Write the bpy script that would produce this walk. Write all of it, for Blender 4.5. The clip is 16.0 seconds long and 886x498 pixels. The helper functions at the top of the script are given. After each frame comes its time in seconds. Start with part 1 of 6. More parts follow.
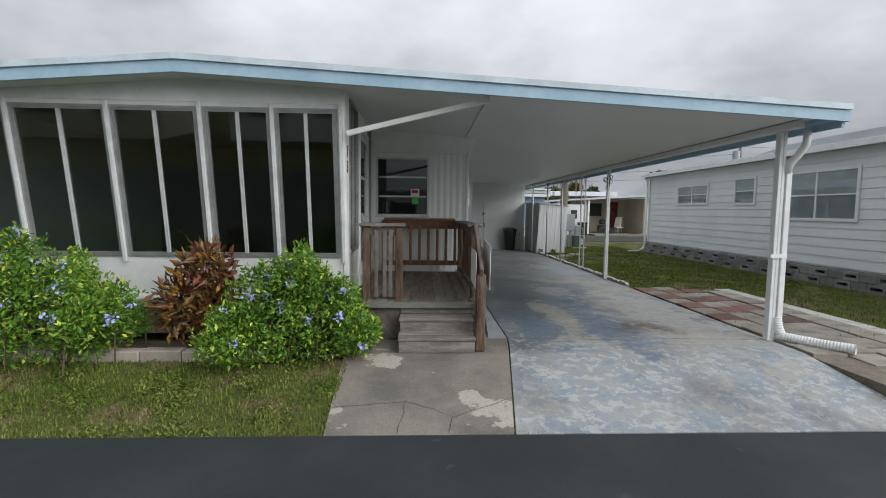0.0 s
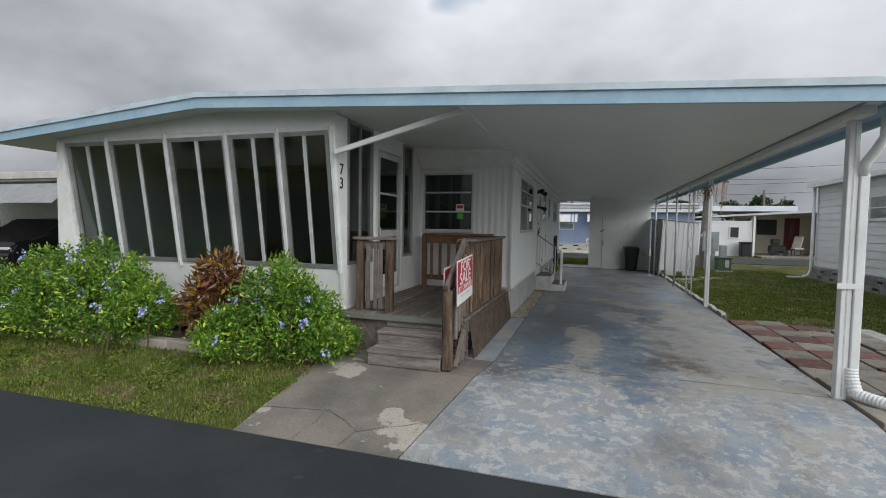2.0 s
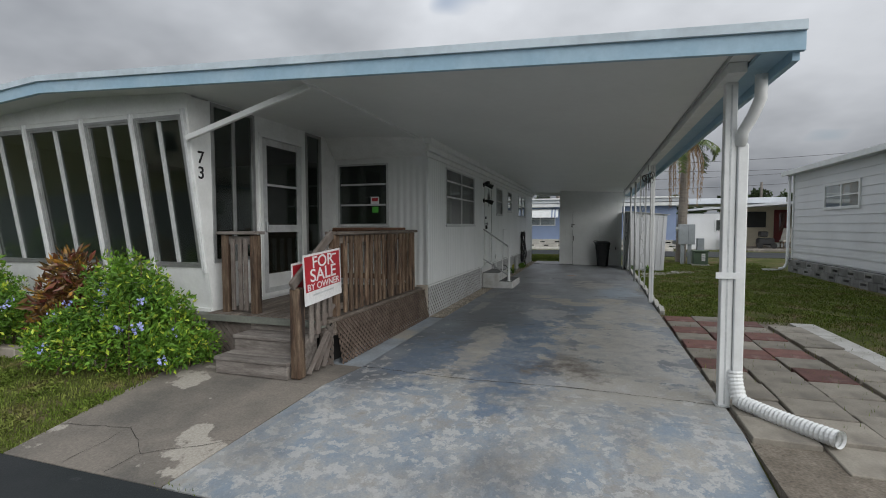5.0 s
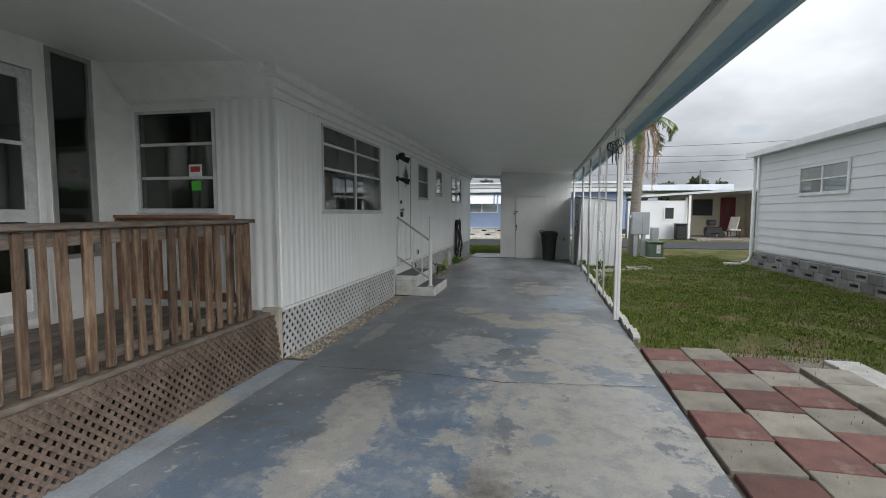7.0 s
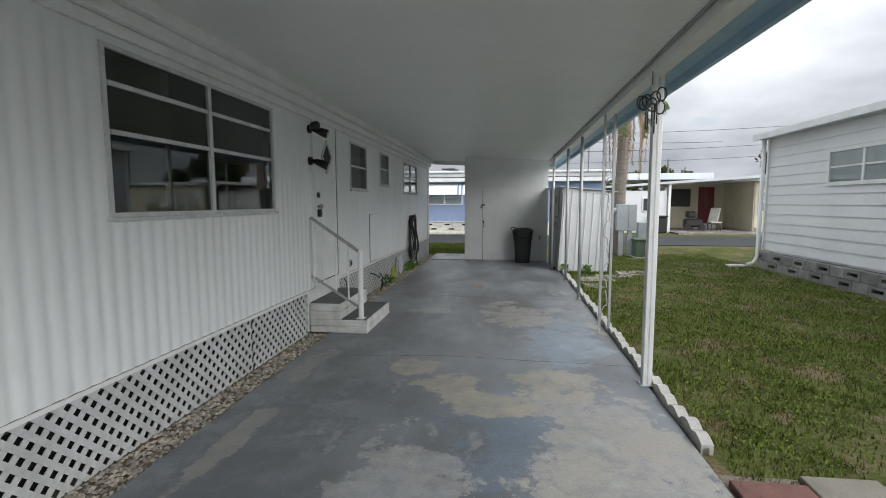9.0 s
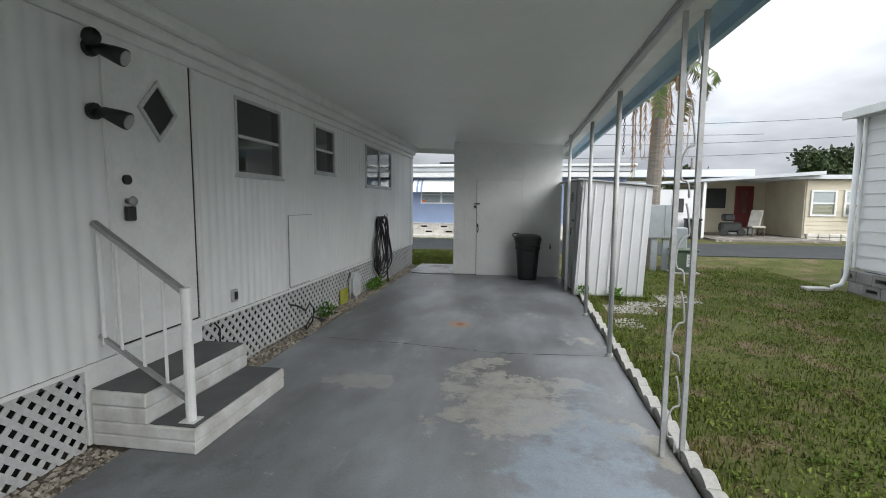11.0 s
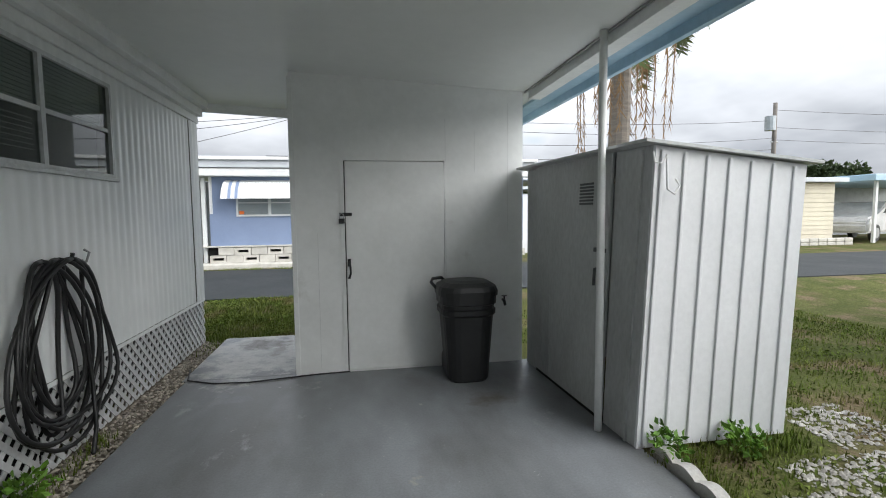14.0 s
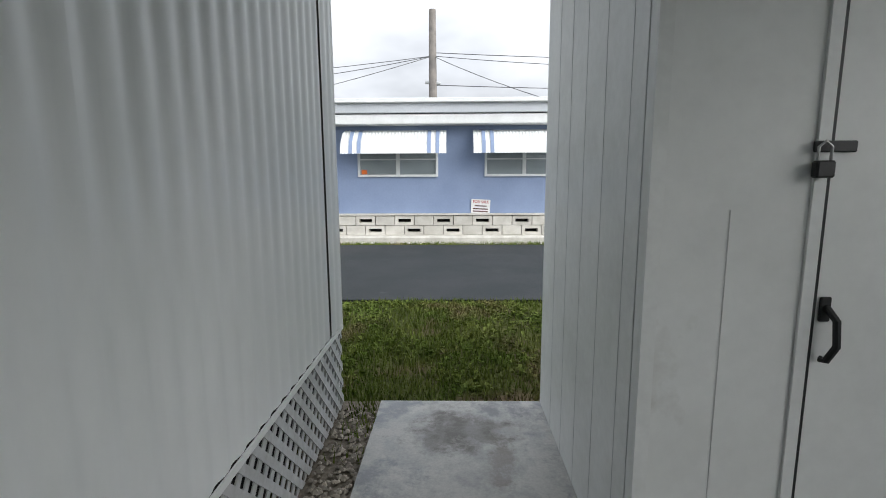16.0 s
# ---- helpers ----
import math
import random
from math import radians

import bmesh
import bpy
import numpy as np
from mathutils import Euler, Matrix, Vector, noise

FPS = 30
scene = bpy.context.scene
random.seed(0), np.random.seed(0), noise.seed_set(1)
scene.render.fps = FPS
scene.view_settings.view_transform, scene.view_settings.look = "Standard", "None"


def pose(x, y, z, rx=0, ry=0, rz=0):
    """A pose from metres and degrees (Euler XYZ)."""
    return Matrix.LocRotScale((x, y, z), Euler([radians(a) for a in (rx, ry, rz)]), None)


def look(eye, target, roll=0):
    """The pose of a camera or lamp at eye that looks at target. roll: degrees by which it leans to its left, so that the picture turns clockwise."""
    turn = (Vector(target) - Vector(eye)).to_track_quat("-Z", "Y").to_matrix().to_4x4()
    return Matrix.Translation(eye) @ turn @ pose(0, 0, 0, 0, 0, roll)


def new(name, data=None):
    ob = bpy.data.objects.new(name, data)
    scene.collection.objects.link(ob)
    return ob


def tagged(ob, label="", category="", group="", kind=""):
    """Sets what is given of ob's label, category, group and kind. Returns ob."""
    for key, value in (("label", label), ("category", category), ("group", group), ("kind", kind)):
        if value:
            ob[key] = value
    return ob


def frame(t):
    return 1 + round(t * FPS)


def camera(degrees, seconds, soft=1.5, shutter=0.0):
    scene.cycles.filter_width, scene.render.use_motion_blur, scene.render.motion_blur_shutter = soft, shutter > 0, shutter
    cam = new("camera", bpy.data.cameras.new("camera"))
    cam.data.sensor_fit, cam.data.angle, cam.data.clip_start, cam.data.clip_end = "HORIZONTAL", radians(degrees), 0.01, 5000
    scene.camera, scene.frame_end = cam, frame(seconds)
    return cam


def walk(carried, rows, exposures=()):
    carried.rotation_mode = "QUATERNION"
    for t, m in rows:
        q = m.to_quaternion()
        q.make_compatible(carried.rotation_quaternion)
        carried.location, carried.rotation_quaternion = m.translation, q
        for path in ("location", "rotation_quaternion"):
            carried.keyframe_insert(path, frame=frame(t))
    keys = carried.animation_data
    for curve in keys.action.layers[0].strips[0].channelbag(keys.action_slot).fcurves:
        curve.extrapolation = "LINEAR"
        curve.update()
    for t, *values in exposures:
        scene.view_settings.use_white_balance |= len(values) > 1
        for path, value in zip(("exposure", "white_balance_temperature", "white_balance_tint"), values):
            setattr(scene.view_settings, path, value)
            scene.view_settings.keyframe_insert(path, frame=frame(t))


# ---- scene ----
cam = camera(86.3, 16.0, soft=1.0)
PATH = [
    (0, (0.037, -0.045, 1.543), (0.121, 1.946, 1.382), 0.7),
    (0.5, (0.598, 0.102, 1.546), (0.516, 2.095, 1.403), 0.2),
    (1, (1.118, 0.159, 1.554), (0.825, 2.135, 1.444), 0.1),
    (1.5, (1.578, 0.29, 1.564), (1.106, 2.231, 1.461), 0.5),
    (2, (2.085, 0.323, 1.535), (1.491, 2.231, 1.437), 0.9),
    (2.5, (2.447, 0.186, 1.488), (1.817, 2.082, 1.409), 1.1),
    (3, (2.783, 0.012, 1.547), (2.118, 1.897, 1.469), 0.9),
    (3.2, (2.909, -0.022, 1.552), (2.234, 1.858, 1.47), 0.7),
    (5.3, (3.353, 1.706, 1.432), (2.76, 3.614, 1.333), -0.4),
    (5.5, (3.357, 1.991, 1.439), (2.785, 3.904, 1.34), -0.5),
    (6, (3.387, 2.746, 1.438), (2.872, 4.675, 1.331), -0.3),
    (6.5, (3.343, 3.435, 1.439), (2.888, 5.378, 1.308), -0.0),
    (7, (3.304, 4.153, 1.442), (2.899, 6.106, 1.288), 0.1),
    (7.5, (3.195, 4.804, 1.456), (2.827, 6.764, 1.3), 0.1),
    (8, (3.136, 5.436, 1.493), (2.81, 7.402, 1.329), -0.1),
    (8.5, (3.129, 6.087, 1.522), (2.848, 8.059, 1.343), -0.2),
    (9, (3.136, 6.759, 1.536), (2.871, 8.732, 1.34), -0.1),
    (9.2, (3.173, 7.039, 1.512), (2.906, 9.011, 1.31), 0.1),
    (11.3, (3.381, 10.153, 1.492), (3.06, 12.118, 1.297), 0.3),
    (11.5, (3.298, 10.523, 1.483), (2.977, 12.488, 1.293), 0.1),
    (12, (3.214, 11.437, 1.482), (2.849, 13.395, 1.303), 0.0),
    (12.5, (3.135, 12.379, 1.496), (2.753, 14.334, 1.32), -0.1),
    (13, (2.994, 13.292, 1.472), (2.744, 15.269, 1.303), -0.3),
    (13.5, (2.836, 14.181, 1.487), (2.861, 16.174, 1.313), -0.3),
    (14, (2.63, 14.942, 1.473), (2.978, 16.905, 1.32), -0.6),
    (14.5, (2.343, 15.667, 1.476), (2.935, 17.572, 1.328), -1.0),
    (15, (1.975, 16.389, 1.445), (2.493, 18.312, 1.263), -1.3),
    (15.5, (1.677, 17.194, 1.434), (1.978, 19.157, 1.198), -1.3),
    (16, (1.507, 18.047, 1.388), (1.464, 20.025, 1.094), -0.3),
]
walk(cam, [(t, look(eye, target, roll)) for t, eye, target, roll in PATH],
     [(0.0, 0.22), (1.5, 0.12), (3.2, -0.03), (5.5, -0.10), (6.2, 0.20), (7.0, 0.58), (8.0, 0.66), (9.2, 0.78), (11.5, 0.95), (13.0, 1.10), (14.5, 1.02), (15.5, 1.15), (16.0, 0.90)])

# ---- world and light ----
world = bpy.data.worlds.new("overcast_sky")
scene.world = world
world.use_nodes = True


def build_world():
    nt = world.node_tree
    nt.nodes.clear()
    N, L = nt.nodes.new, nt.links.new
    out, bg = N("ShaderNodeOutputWorld"), N("ShaderNodeBackground")
    sky = N("ShaderNodeTexSky")
    sky.sky_type, sky.sun_disc = "NISHITA", False
    sky.sun_elevation, sky.sun_rotation = radians(28), radians(124)
    dim = N("ShaderNodeVectorMath")
    dim.operation = "SCALE"
    dim.inputs["Scale"].default_value = 0.12
    L(sky.outputs[0], dim.inputs[0])
    co, sep = N("ShaderNodeTexCoord"), N("ShaderNodeSeparateXYZ")
    L(co.outputs["Generated"], sep.inputs[0])
    up = N("ShaderNodeMath")
    up.operation = "MAXIMUM"
    up.inputs[1].default_value = 0.0
    L(sep.outputs[2], up.inputs[0])
    add = N("ShaderNodeMath")
    add.inputs[1].default_value = 0.30
    L(up.outputs[0], add.inputs[0])
    div = N("ShaderNodeVectorMath")
    div.operation = "DIVIDE"
    L(co.outputs["Generated"], div.inputs[0])
    comb = N("ShaderNodeCombineXYZ")
    for k in range(3):
        L(add.outputs[0], comb.inputs[k])
    L(comb.outputs[0], div.inputs[1])

    def cloud(scale, detail, lo, hi, c0, c1):
        n, r = N("ShaderNodeTexNoise"), N("ShaderNodeValToRGB")
        n.inputs["Scale"].default_value, n.inputs["Detail"].default_value, n.inputs["Roughness"].default_value = scale, detail, 0.55
        L(div.outputs[0], n.inputs["Vector"])
        r.color_ramp.elements[0].position, r.color_ramp.elements[1].position = lo, hi
        r.color_ramp.elements[0].color, r.color_ramp.elements[1].color = (*c0, 1), (*c1, 1)
        L(n.outputs[0], r.inputs[0])
        return r

    big = cloud(0.75, 5, 0.38, 0.64, (0.36, 0.385, 0.425), (0.74, 0.77, 0.82))
    fine = cloud(1.9, 6, 0.30, 0.75, (0.86, 0.86, 0.86), (1.10, 1.10, 1.10))
    gap = cloud(1.5, 3, 0.68, 0.76, (1, 1, 1), (0.25, 0.25, 0.25))
    mul = N("ShaderNodeMix")
    mul.data_type, mul.blend_type = "RGBA", "MULTIPLY"
    mul.inputs[0].default_value = 1.0
    L(big.outputs[0], mul.inputs[6]), L(fine.outputs[0], mul.inputs[7])
    mix = N("ShaderNodeMix")
    mix.data_type = "RGBA"
    L(gap.outputs[0], mix.inputs[0]), L(dim.outputs[0], mix.inputs[6]), L(mul.outputs[2], mix.inputs[7])
    zen = N("ShaderNodeMath")
    zen.operation = "MULTIPLY_ADD"
    zen.inputs[1].default_value, zen.inputs[2].default_value = 1.22, 0.55
    L(up.outputs[0], zen.inputs[0])
    lum = N("ShaderNodeVectorMath")
    lum.operation = "SCALE"
    L(mix.outputs[2], lum.inputs[0]), L(zen.outputs[0], lum.inputs["Scale"])
    L(lum.outputs[0], bg.inputs[0])
    bg.inputs[1].default_value = 1.0
    L(bg.outputs[0], out.inputs[0])


build_world()
sun = new("sun", bpy.data.lights.new("sun", "SUN"))
sun.data.energy, sun.data.angle, sun.data.color = 2.3, radians(60), (1.0, 0.985, 0.965)
sun.matrix_world = look((0, 0, 19), (-30, 20, 0))


# ---- materials ----
def material(name, base, rough=0.6, metal=0.0, vary=None, vscale=3.0, vlo=0.4, vhi=0.65, grain=40.0, grain_amt=0.12, bump=0.15,
             stretch=(1, 1, 1), second=None, sscale=0.8, slo=0.5, shi=0.6, random_amt=0.0, island=False, spec=0.5, bump_dist=0.004):
    """Noise-varied paint or stone: base mixed with vary by a noise, with second by a broader one, and finely grained."""
    m = bpy.data.materials.new(name)
    m.use_nodes = True
    nt = m.node_tree
    N, L = nt.nodes.new, nt.links.new
    b = nt.nodes["Principled BSDF"]
    b.inputs["Roughness"].default_value, b.inputs["Metallic"].default_value = rough, metal
    b.inputs["Specular IOR Level"].default_value = spec
    co, mp = N("ShaderNodeTexCoord"), N("ShaderNodeMapping")
    mp.inputs["Scale"].default_value = stretch
    L(co.outputs["Object"], mp.inputs[0])

    def noise_fac(scale, lo, hi, detail=5):
        n, r = N("ShaderNodeTexNoise"), N("ShaderNodeMapRange")
        n.inputs["Scale"].default_value, n.inputs["Detail"].default_value, n.inputs["Roughness"].default_value = scale, detail, 0.6
        L(mp.outputs[0], n.inputs["Vector"])
        r.inputs["From Min"].default_value, r.inputs["From Max"].default_value = lo, hi
        L(n.outputs[0], r.inputs["Value"])
        return r.outputs[0], n.outputs[0]

    def mix(fac, a, c, mode="MIX"):
        x = N("ShaderNodeMix")
        x.data_type, x.blend_type = "RGBA", mode
        if isinstance(fac, float):
            x.inputs[0].default_value = fac
        else:
            L(fac, x.inputs[0])
        for k, v in ((6, a), (7, c)):
            if isinstance(v, tuple):
                x.inputs[k].default_value = (*v, 1)
            else:
                L(v, x.inputs[k])
        return x.outputs[2]

    col = mix(noise_fac(vscale, vlo, vhi)[0], base, vary or tuple(c * 0.8 for c in base))
    if second:
        col = mix(noise_fac(sscale, slo, shi, 7)[0], col, second)
    g_fac, g_raw = noise_fac(grain, 0.25, 0.75, 3)
    gr = N("ShaderNodeMapRange")
    gr.inputs["To Min"].default_value, gr.inputs["To Max"].default_value = 1 - grain_amt, 1 + grain_amt
    L(g_fac, gr.inputs["Value"])
    comb = N("ShaderNodeCombineColor")
    for k in range(3):
        L(gr.outputs[0], comb.inputs[k])
    col = mix(1.0, col, comb.outputs[0], "MULTIPLY")
    if random_amt:
        rr = N("ShaderNodeMapRange")
        rr.inputs["To Min"].default_value, rr.inputs["To Max"].default_value = 1 - random_amt, 1 + random_amt
        if island:
            L(N("ShaderNodeNewGeometry").outputs["Random Per Island"], rr.inputs["Value"])
        else:
            L(N("ShaderNodeObjectInfo").outputs["Random"], rr.inputs["Value"])
        c2 = N("ShaderNodeCombineColor")
        for k in range(3):
            L(rr.outputs[0], c2.inputs[k])
        col = mix(1.0, col, c2.outputs[0], "MULTIPLY")
    L(col, b.inputs["Base Color"])
    if bump:
        bp = N("ShaderNodeBump")
        bp.inputs["Strength"].default_value, bp.inputs["Distance"].default_value = bump, bump_dist
        L(g_raw, bp.inputs["Height"])
        L(bp.outputs[0], b.inputs["Normal"])
    return m


def glass_material(name, tint, gloss_rough=0.02):
    m = bpy.data.materials.new(name)
    m.use_nodes = True
    nt = m.node_tree
    nt.nodes.clear()
    N, L = nt.nodes.new, nt.links.new
    out, mixer, tr, gl, lw = N("ShaderNodeOutputMaterial"), N("ShaderNodeMixShader"), N("ShaderNodeBsdfTransparent"), N("ShaderNodeBsdfGlossy"), N("ShaderNodeLayerWeight")
    tr.inputs[0].default_value = (*tint, 1)
    gl.inputs["Roughness"].default_value = gloss_rough
    lw.inputs["Blend"].default_value = 0.5
    pw, ma = N("ShaderNodeMath"), N("ShaderNodeMath")
    pw.operation, ma.operation = "POWER", "MULTIPLY_ADD"
    pw.inputs[1].default_value, ma.inputs[1].default_value, ma.inputs[2].default_value = 4.0, 0.85, 0.058
    L(lw.outputs["Facing"], pw.inputs[0]), L(pw.outputs[0], ma.inputs[0])
    L(ma.outputs[0], mixer.inputs[0]), L(tr.outputs[0], mixer.inputs[1]), L(gl.outputs[0], mixer.inputs[2]), L(mixer.outputs[0], out.inputs[0])
    return m


def slab_material():
    """Old driveway concrete: worn grey-blue floor paint over beige concrete, smoother grey paint towards the back."""
    m = bpy.data.materials.new("worn_painted_concrete")
    m.use_nodes = True
    nt = m.node_tree
    N, L = nt.nodes.new, nt.links.new
    b = nt.nodes["Principled BSDF"]
    co = N("ShaderNodeTexCoord")
    sep = N("ShaderNodeSeparateXYZ")
    L(co.outputs["Object"], sep.inputs[0])

    def noise_out(scale, detail=6, rough=0.6, squash=(1, 1, 1)):
        n, mp = N("ShaderNodeTexNoise"), N("ShaderNodeMapping")
        mp.inputs["Scale"].default_value = squash
        L(co.outputs["Object"], mp.inputs[0]), L(mp.outputs[0], n.inputs["Vector"])
        n.inputs["Scale"].default_value, n.inputs["Detail"].default_value, n.inputs["Roughness"].default_value = scale, detail, rough
        return n.outputs[0]

    def rng(v, a, c, lo=0.0, hi=1.0):
        r = N("ShaderNodeMapRange")
        for k, x in (("From Min", a), ("From Max", c), ("To Min", lo), ("To Max", hi)):
            r.inputs[k].default_value = x
        L(v, r.inputs["Value"])
        return r.outputs[0]

    def math_node(op, a, c):
        x = N("ShaderNodeMath")
        x.operation = op
        for k, v in ((0, a), (1, c)):
            if isinstance(v, float):
                x.inputs[k].default_value = v
            else:
                L(v, x.inputs[k])
        return x.outputs[0]

    def mix(fac, a, c, mode="MIX"):
        x = N("ShaderNodeMix")
        x.data_type, x.blend_type = "RGBA", mode
        if isinstance(fac, float):
            x.inputs[0].default_value = fac
        else:
            L(fac, x.inputs[0])
        for k, v in ((6, a), (7, c)):
            if isinstance(v, tuple):
                x.inputs[k].default_value = (*v, 1)
            else:
                L(v, x.inputs[k])
        return x.outputs[2]

    back = rng(sep.outputs[1], 8.5, 12.5)
    blue = mix(rng(noise_out(0.9, 4), 0.38, 0.62), (0.125, 0.145, 0.165), (0.225, 0.255, 0.285))
    grey = mix(rng(noise_out(0.8, 4, 0.6, (1.2, 0.5, 1)), 0.38, 0.66), (0.155, 0.16, 0.165), (0.30, 0.32, 0.34))
    paint = mix(back, blue, grey)
    bare = mix(rng(noise_out(2.2), 0.35, 0.65), (0.33, 0.315, 0.275), (0.42, 0.41, 0.38))
    bare = mix(rng(noise_out(0.55, 3), 0.55, 0.66), bare, (0.29, 0.305, 0.32))
    # the paint comes off along the wheel tracks and the outer edge, mostly in the front half
    wear = math_node("ADD", noise_out(0.62, 9, 0.66, (1, 0.8, 1)), rng(sep.outputs[0], 1.0, 4.3, -0.03, 0.085))
    wear = math_node("ADD", wear, rng(sep.outputs[1], 5.0, 11.5, 0.03, -0.16))
    col = mix(rng(wear, 0.512, 0.538), paint, bare)
    # the apron outside the roof has weathered to a fine pale blue mottle with brown stains
    apron = mix(rng(noise_out(3.2, 11, 0.75), 0.40, 0.60), (0.235, 0.285, 0.335), (0.375, 0.37, 0.35))
    apron = mix(math_node("MULTIPLY", rng(noise_out(1.6, 8, 0.7), 0.54, 0.66), 0.6), apron, (0.19, 0.175, 0.155))
    out_of_cover = math_node("ADD", rng(sep.outputs[1], 4.6, 6.0, 1.0, 0.0), rng(noise_out(1.4, 6), 0.35, 0.65, -0.35, 0.35))
    col = mix(rng(out_of_cover, 0.25, 0.75), col, apron)
    speck = math_node("ADD", noise_out(9.0, 4, 0.7), rng(sep.outputs[1], 5.0, 9.5, 0.03, -0.12))
    col = mix(math_node("MULTIPLY", rng(speck, 0.555, 0.60), 0.8), col, (0.46, 0.46, 0.45))
    dark = math_node("ADD", noise_out(1.3, 5, 0.6, (1, 0.6, 1)), 0.0)
    col = mix(math_node("MULTIPLY", rng(dark, 0.50, 0.70), 0.6), col, (0.12, 0.115, 0.11))

    def blot(x, y, rx, ry, edge, colour, power):
        """A stain with a ragged outline round one spot."""
        nonlocal col
        dx = math_node("DIVIDE", math_node("SUBTRACT", sep.outputs[0], x), rx)
        dy = math_node("DIVIDE", math_node("SUBTRACT", sep.outputs[1], y), ry)
        d = math_node("SQRT", math_node("ADD", math_node("MULTIPLY", dx, dx), math_node("MULTIPLY", dy, dy)), 0.0)
        d = math_node("ADD", d, rng(noise_out(1.9, 10, 0.72), 0.3, 0.7, -0.95, 0.95))
        fleck = rng(noise_out(7.0, 8, 0.7), 0.36, 0.56, 0.45, 1.0)
        col = mix(math_node("MULTIPLY", math_node("MULTIPLY", rng(d, 1.0, 1.0 - edge), fleck), power), col, colour)

    # blue paint that is left between the wheel tracks, and bare cement where it has peeled
    worn, pale, sand = (0.37, 0.355, 0.32), (0.42, 0.41, 0.385), (0.38, 0.345, 0.275)
    blot(2.55, 6.9, 0.50, 2.0, 0.25, (0.13, 0.18, 0.25), 0.9)
    blot(1.65, 6.4, 0.45, 1.1, 0.3, (0.13, 0.18, 0.25), 0.85)
    blot(3.75, 11.9, 0.45, 1.5, 0.4, (0.30, 0.36, 0.42), 0.8)
    blot(3.15, 9.9, 0.55, 0.7, 0.3, (0.17, 0.22, 0.28), 0.7)
    blot(1.55, 9.6, 0.60, 2.6, 0.5, (0.125, 0.13, 0.138), 0.8)
    blot(3.62, 6.9, 0.70, 1.9, 0.10, worn, 0.9)
    blot(2.05, 7.0, 0.22, 0.95, 0.12, worn, 0.85)
    blot(3.80, 9.5, 0.50, 1.3, 0.12, worn, 0.85)
    blot(2.55, 9.2, 0.35, 0.55, 0.12, pale, 0.6)
    blot(2.30, 11.0, 0.26, 0.22, 0.15, sand, 0.8)
    blot(2.65, 10.65, 0.34, 0.24, 0.15, sand, 0.8)
    blot(3.00, 10.25, 0.28, 0.26, 0.15, sand, 0.8)
    blot(3.62, 10.8, 0.42, 0.32, 0.12, sand, 0.7)
    blot(3.30, 13.2, 0.45, 0.70, 0.12, worn, 0.8)
    blot(2.0, 13.3, 0.40, 0.16, 0.2, pale, 0.6)
    blot(1.38, 9.6, 0.10, 0.55, 0.2, worn, 0.6)
    blot(1.30, 10.8, 0.14, 0.5, 0.2, worn, 0.5)
    blot(3.34, 7.12, 0.09, 0.10, 0.3, (0.20, 0.24, 0.29), 0.9)
    blot(3.05, 6.25, 0.48, 0.52, 0.8, (0.085, 0.07, 0.06), 0.85)
    blot(2.69, 15.3, 0.17, 0.17, 0.3, (0.45, 0.22, 0.09), 0.7)
    blot(2.69, 15.3, 0.06, 0.07, 0.5, (0.30, 0.10, 0.04), 0.8)
    blot(3.65, 18.45, 0.22, 0.15, 0.9, (0.10, 0.075, 0.05), 0.7)
    blot(1.60, 20.2, 0.9, 1.0, 0.4, (0.48, 0.47, 0.44), 0.85)
    blot(1.60, 20.5, 0.36, 0.26, 0.5, (0.05, 0.04, 0.03), 0.85)
    blot(1.75, 20.25, 0.10, 0.3, 0.5, (0.12, 0.10, 0.08), 0.7)
    scuff = rng(noise_out(2.6, 8, 0.7, (1, 0.5, 1)), 0.60, 0.68)
    col = mix(math_node("MULTIPLY", scuff, 0.45), col, (0.46, 0.47, 0.47))
    fine = rng(noise_out(70.0, 3), 0.25, 0.75, 0.88, 1.12)
    comb = N("ShaderNodeCombineColor")
    for k in range(3):
        L(fine, comb.inputs[k])
    col = mix(1.0, col, comb.outputs[0], "MULTIPLY")
    L(col, b.inputs["Base Color"])
    L(rng(wear, 0.50, 0.55, 0.42, 0.85), b.inputs["Roughness"])
    b.inputs["Specular IOR Level"].default_value = 0.4
    bp = N("ShaderNodeBump")
    bp.inputs["Strength"].default_value, bp.inputs["Distance"].default_value = 0.25, 0.004
    L(noise_out(45.0, 5), bp.inputs["Height"])
    L(bp.outputs[0], b.inputs["Normal"])
    return m


M_SLAB = slab_material()
M_WALK = material("walkway_concrete", (0.225, 0.20, 0.17), 0.9, vary=(0.135, 0.125, 0.11), vscale=1.6, grain=60, second=(0.40, 0.37, 0.32), sscale=1.4, slo=0.59, shi=0.61, bump=0.5, grain_amt=0.22)
M_STRIP = material("pale_blue_painted_concrete", (0.34, 0.39, 0.44), 0.7, vary=(0.26, 0.28, 0.29), vscale=2.0, second=(0.42, 0.40, 0.35), slo=0.55, shi=0.62, bump=0.25)
M_ASPHALT = material("fresh_asphalt", (0.016, 0.0215, 0.0235), 0.8, vary=(0.030, 0.033, 0.036), vscale=1.2, grain=120, grain_amt=0.35, bump=0.5, second=(0.055, 0.057, 0.06), sscale=3, slo=0.66, shi=0.72)
M_GRASS = material("lawn_ground", (0.075, 0.088, 0.026), 0.95, vary=(0.115, 0.12, 0.042), vscale=1.4, grain=30, grain_amt=0.4, bump=0.8, second=(0.17, 0.13, 0.08), sscale=1.7, slo=0.50, shi=0.64, bump_dist=0.02, spec=0.1)
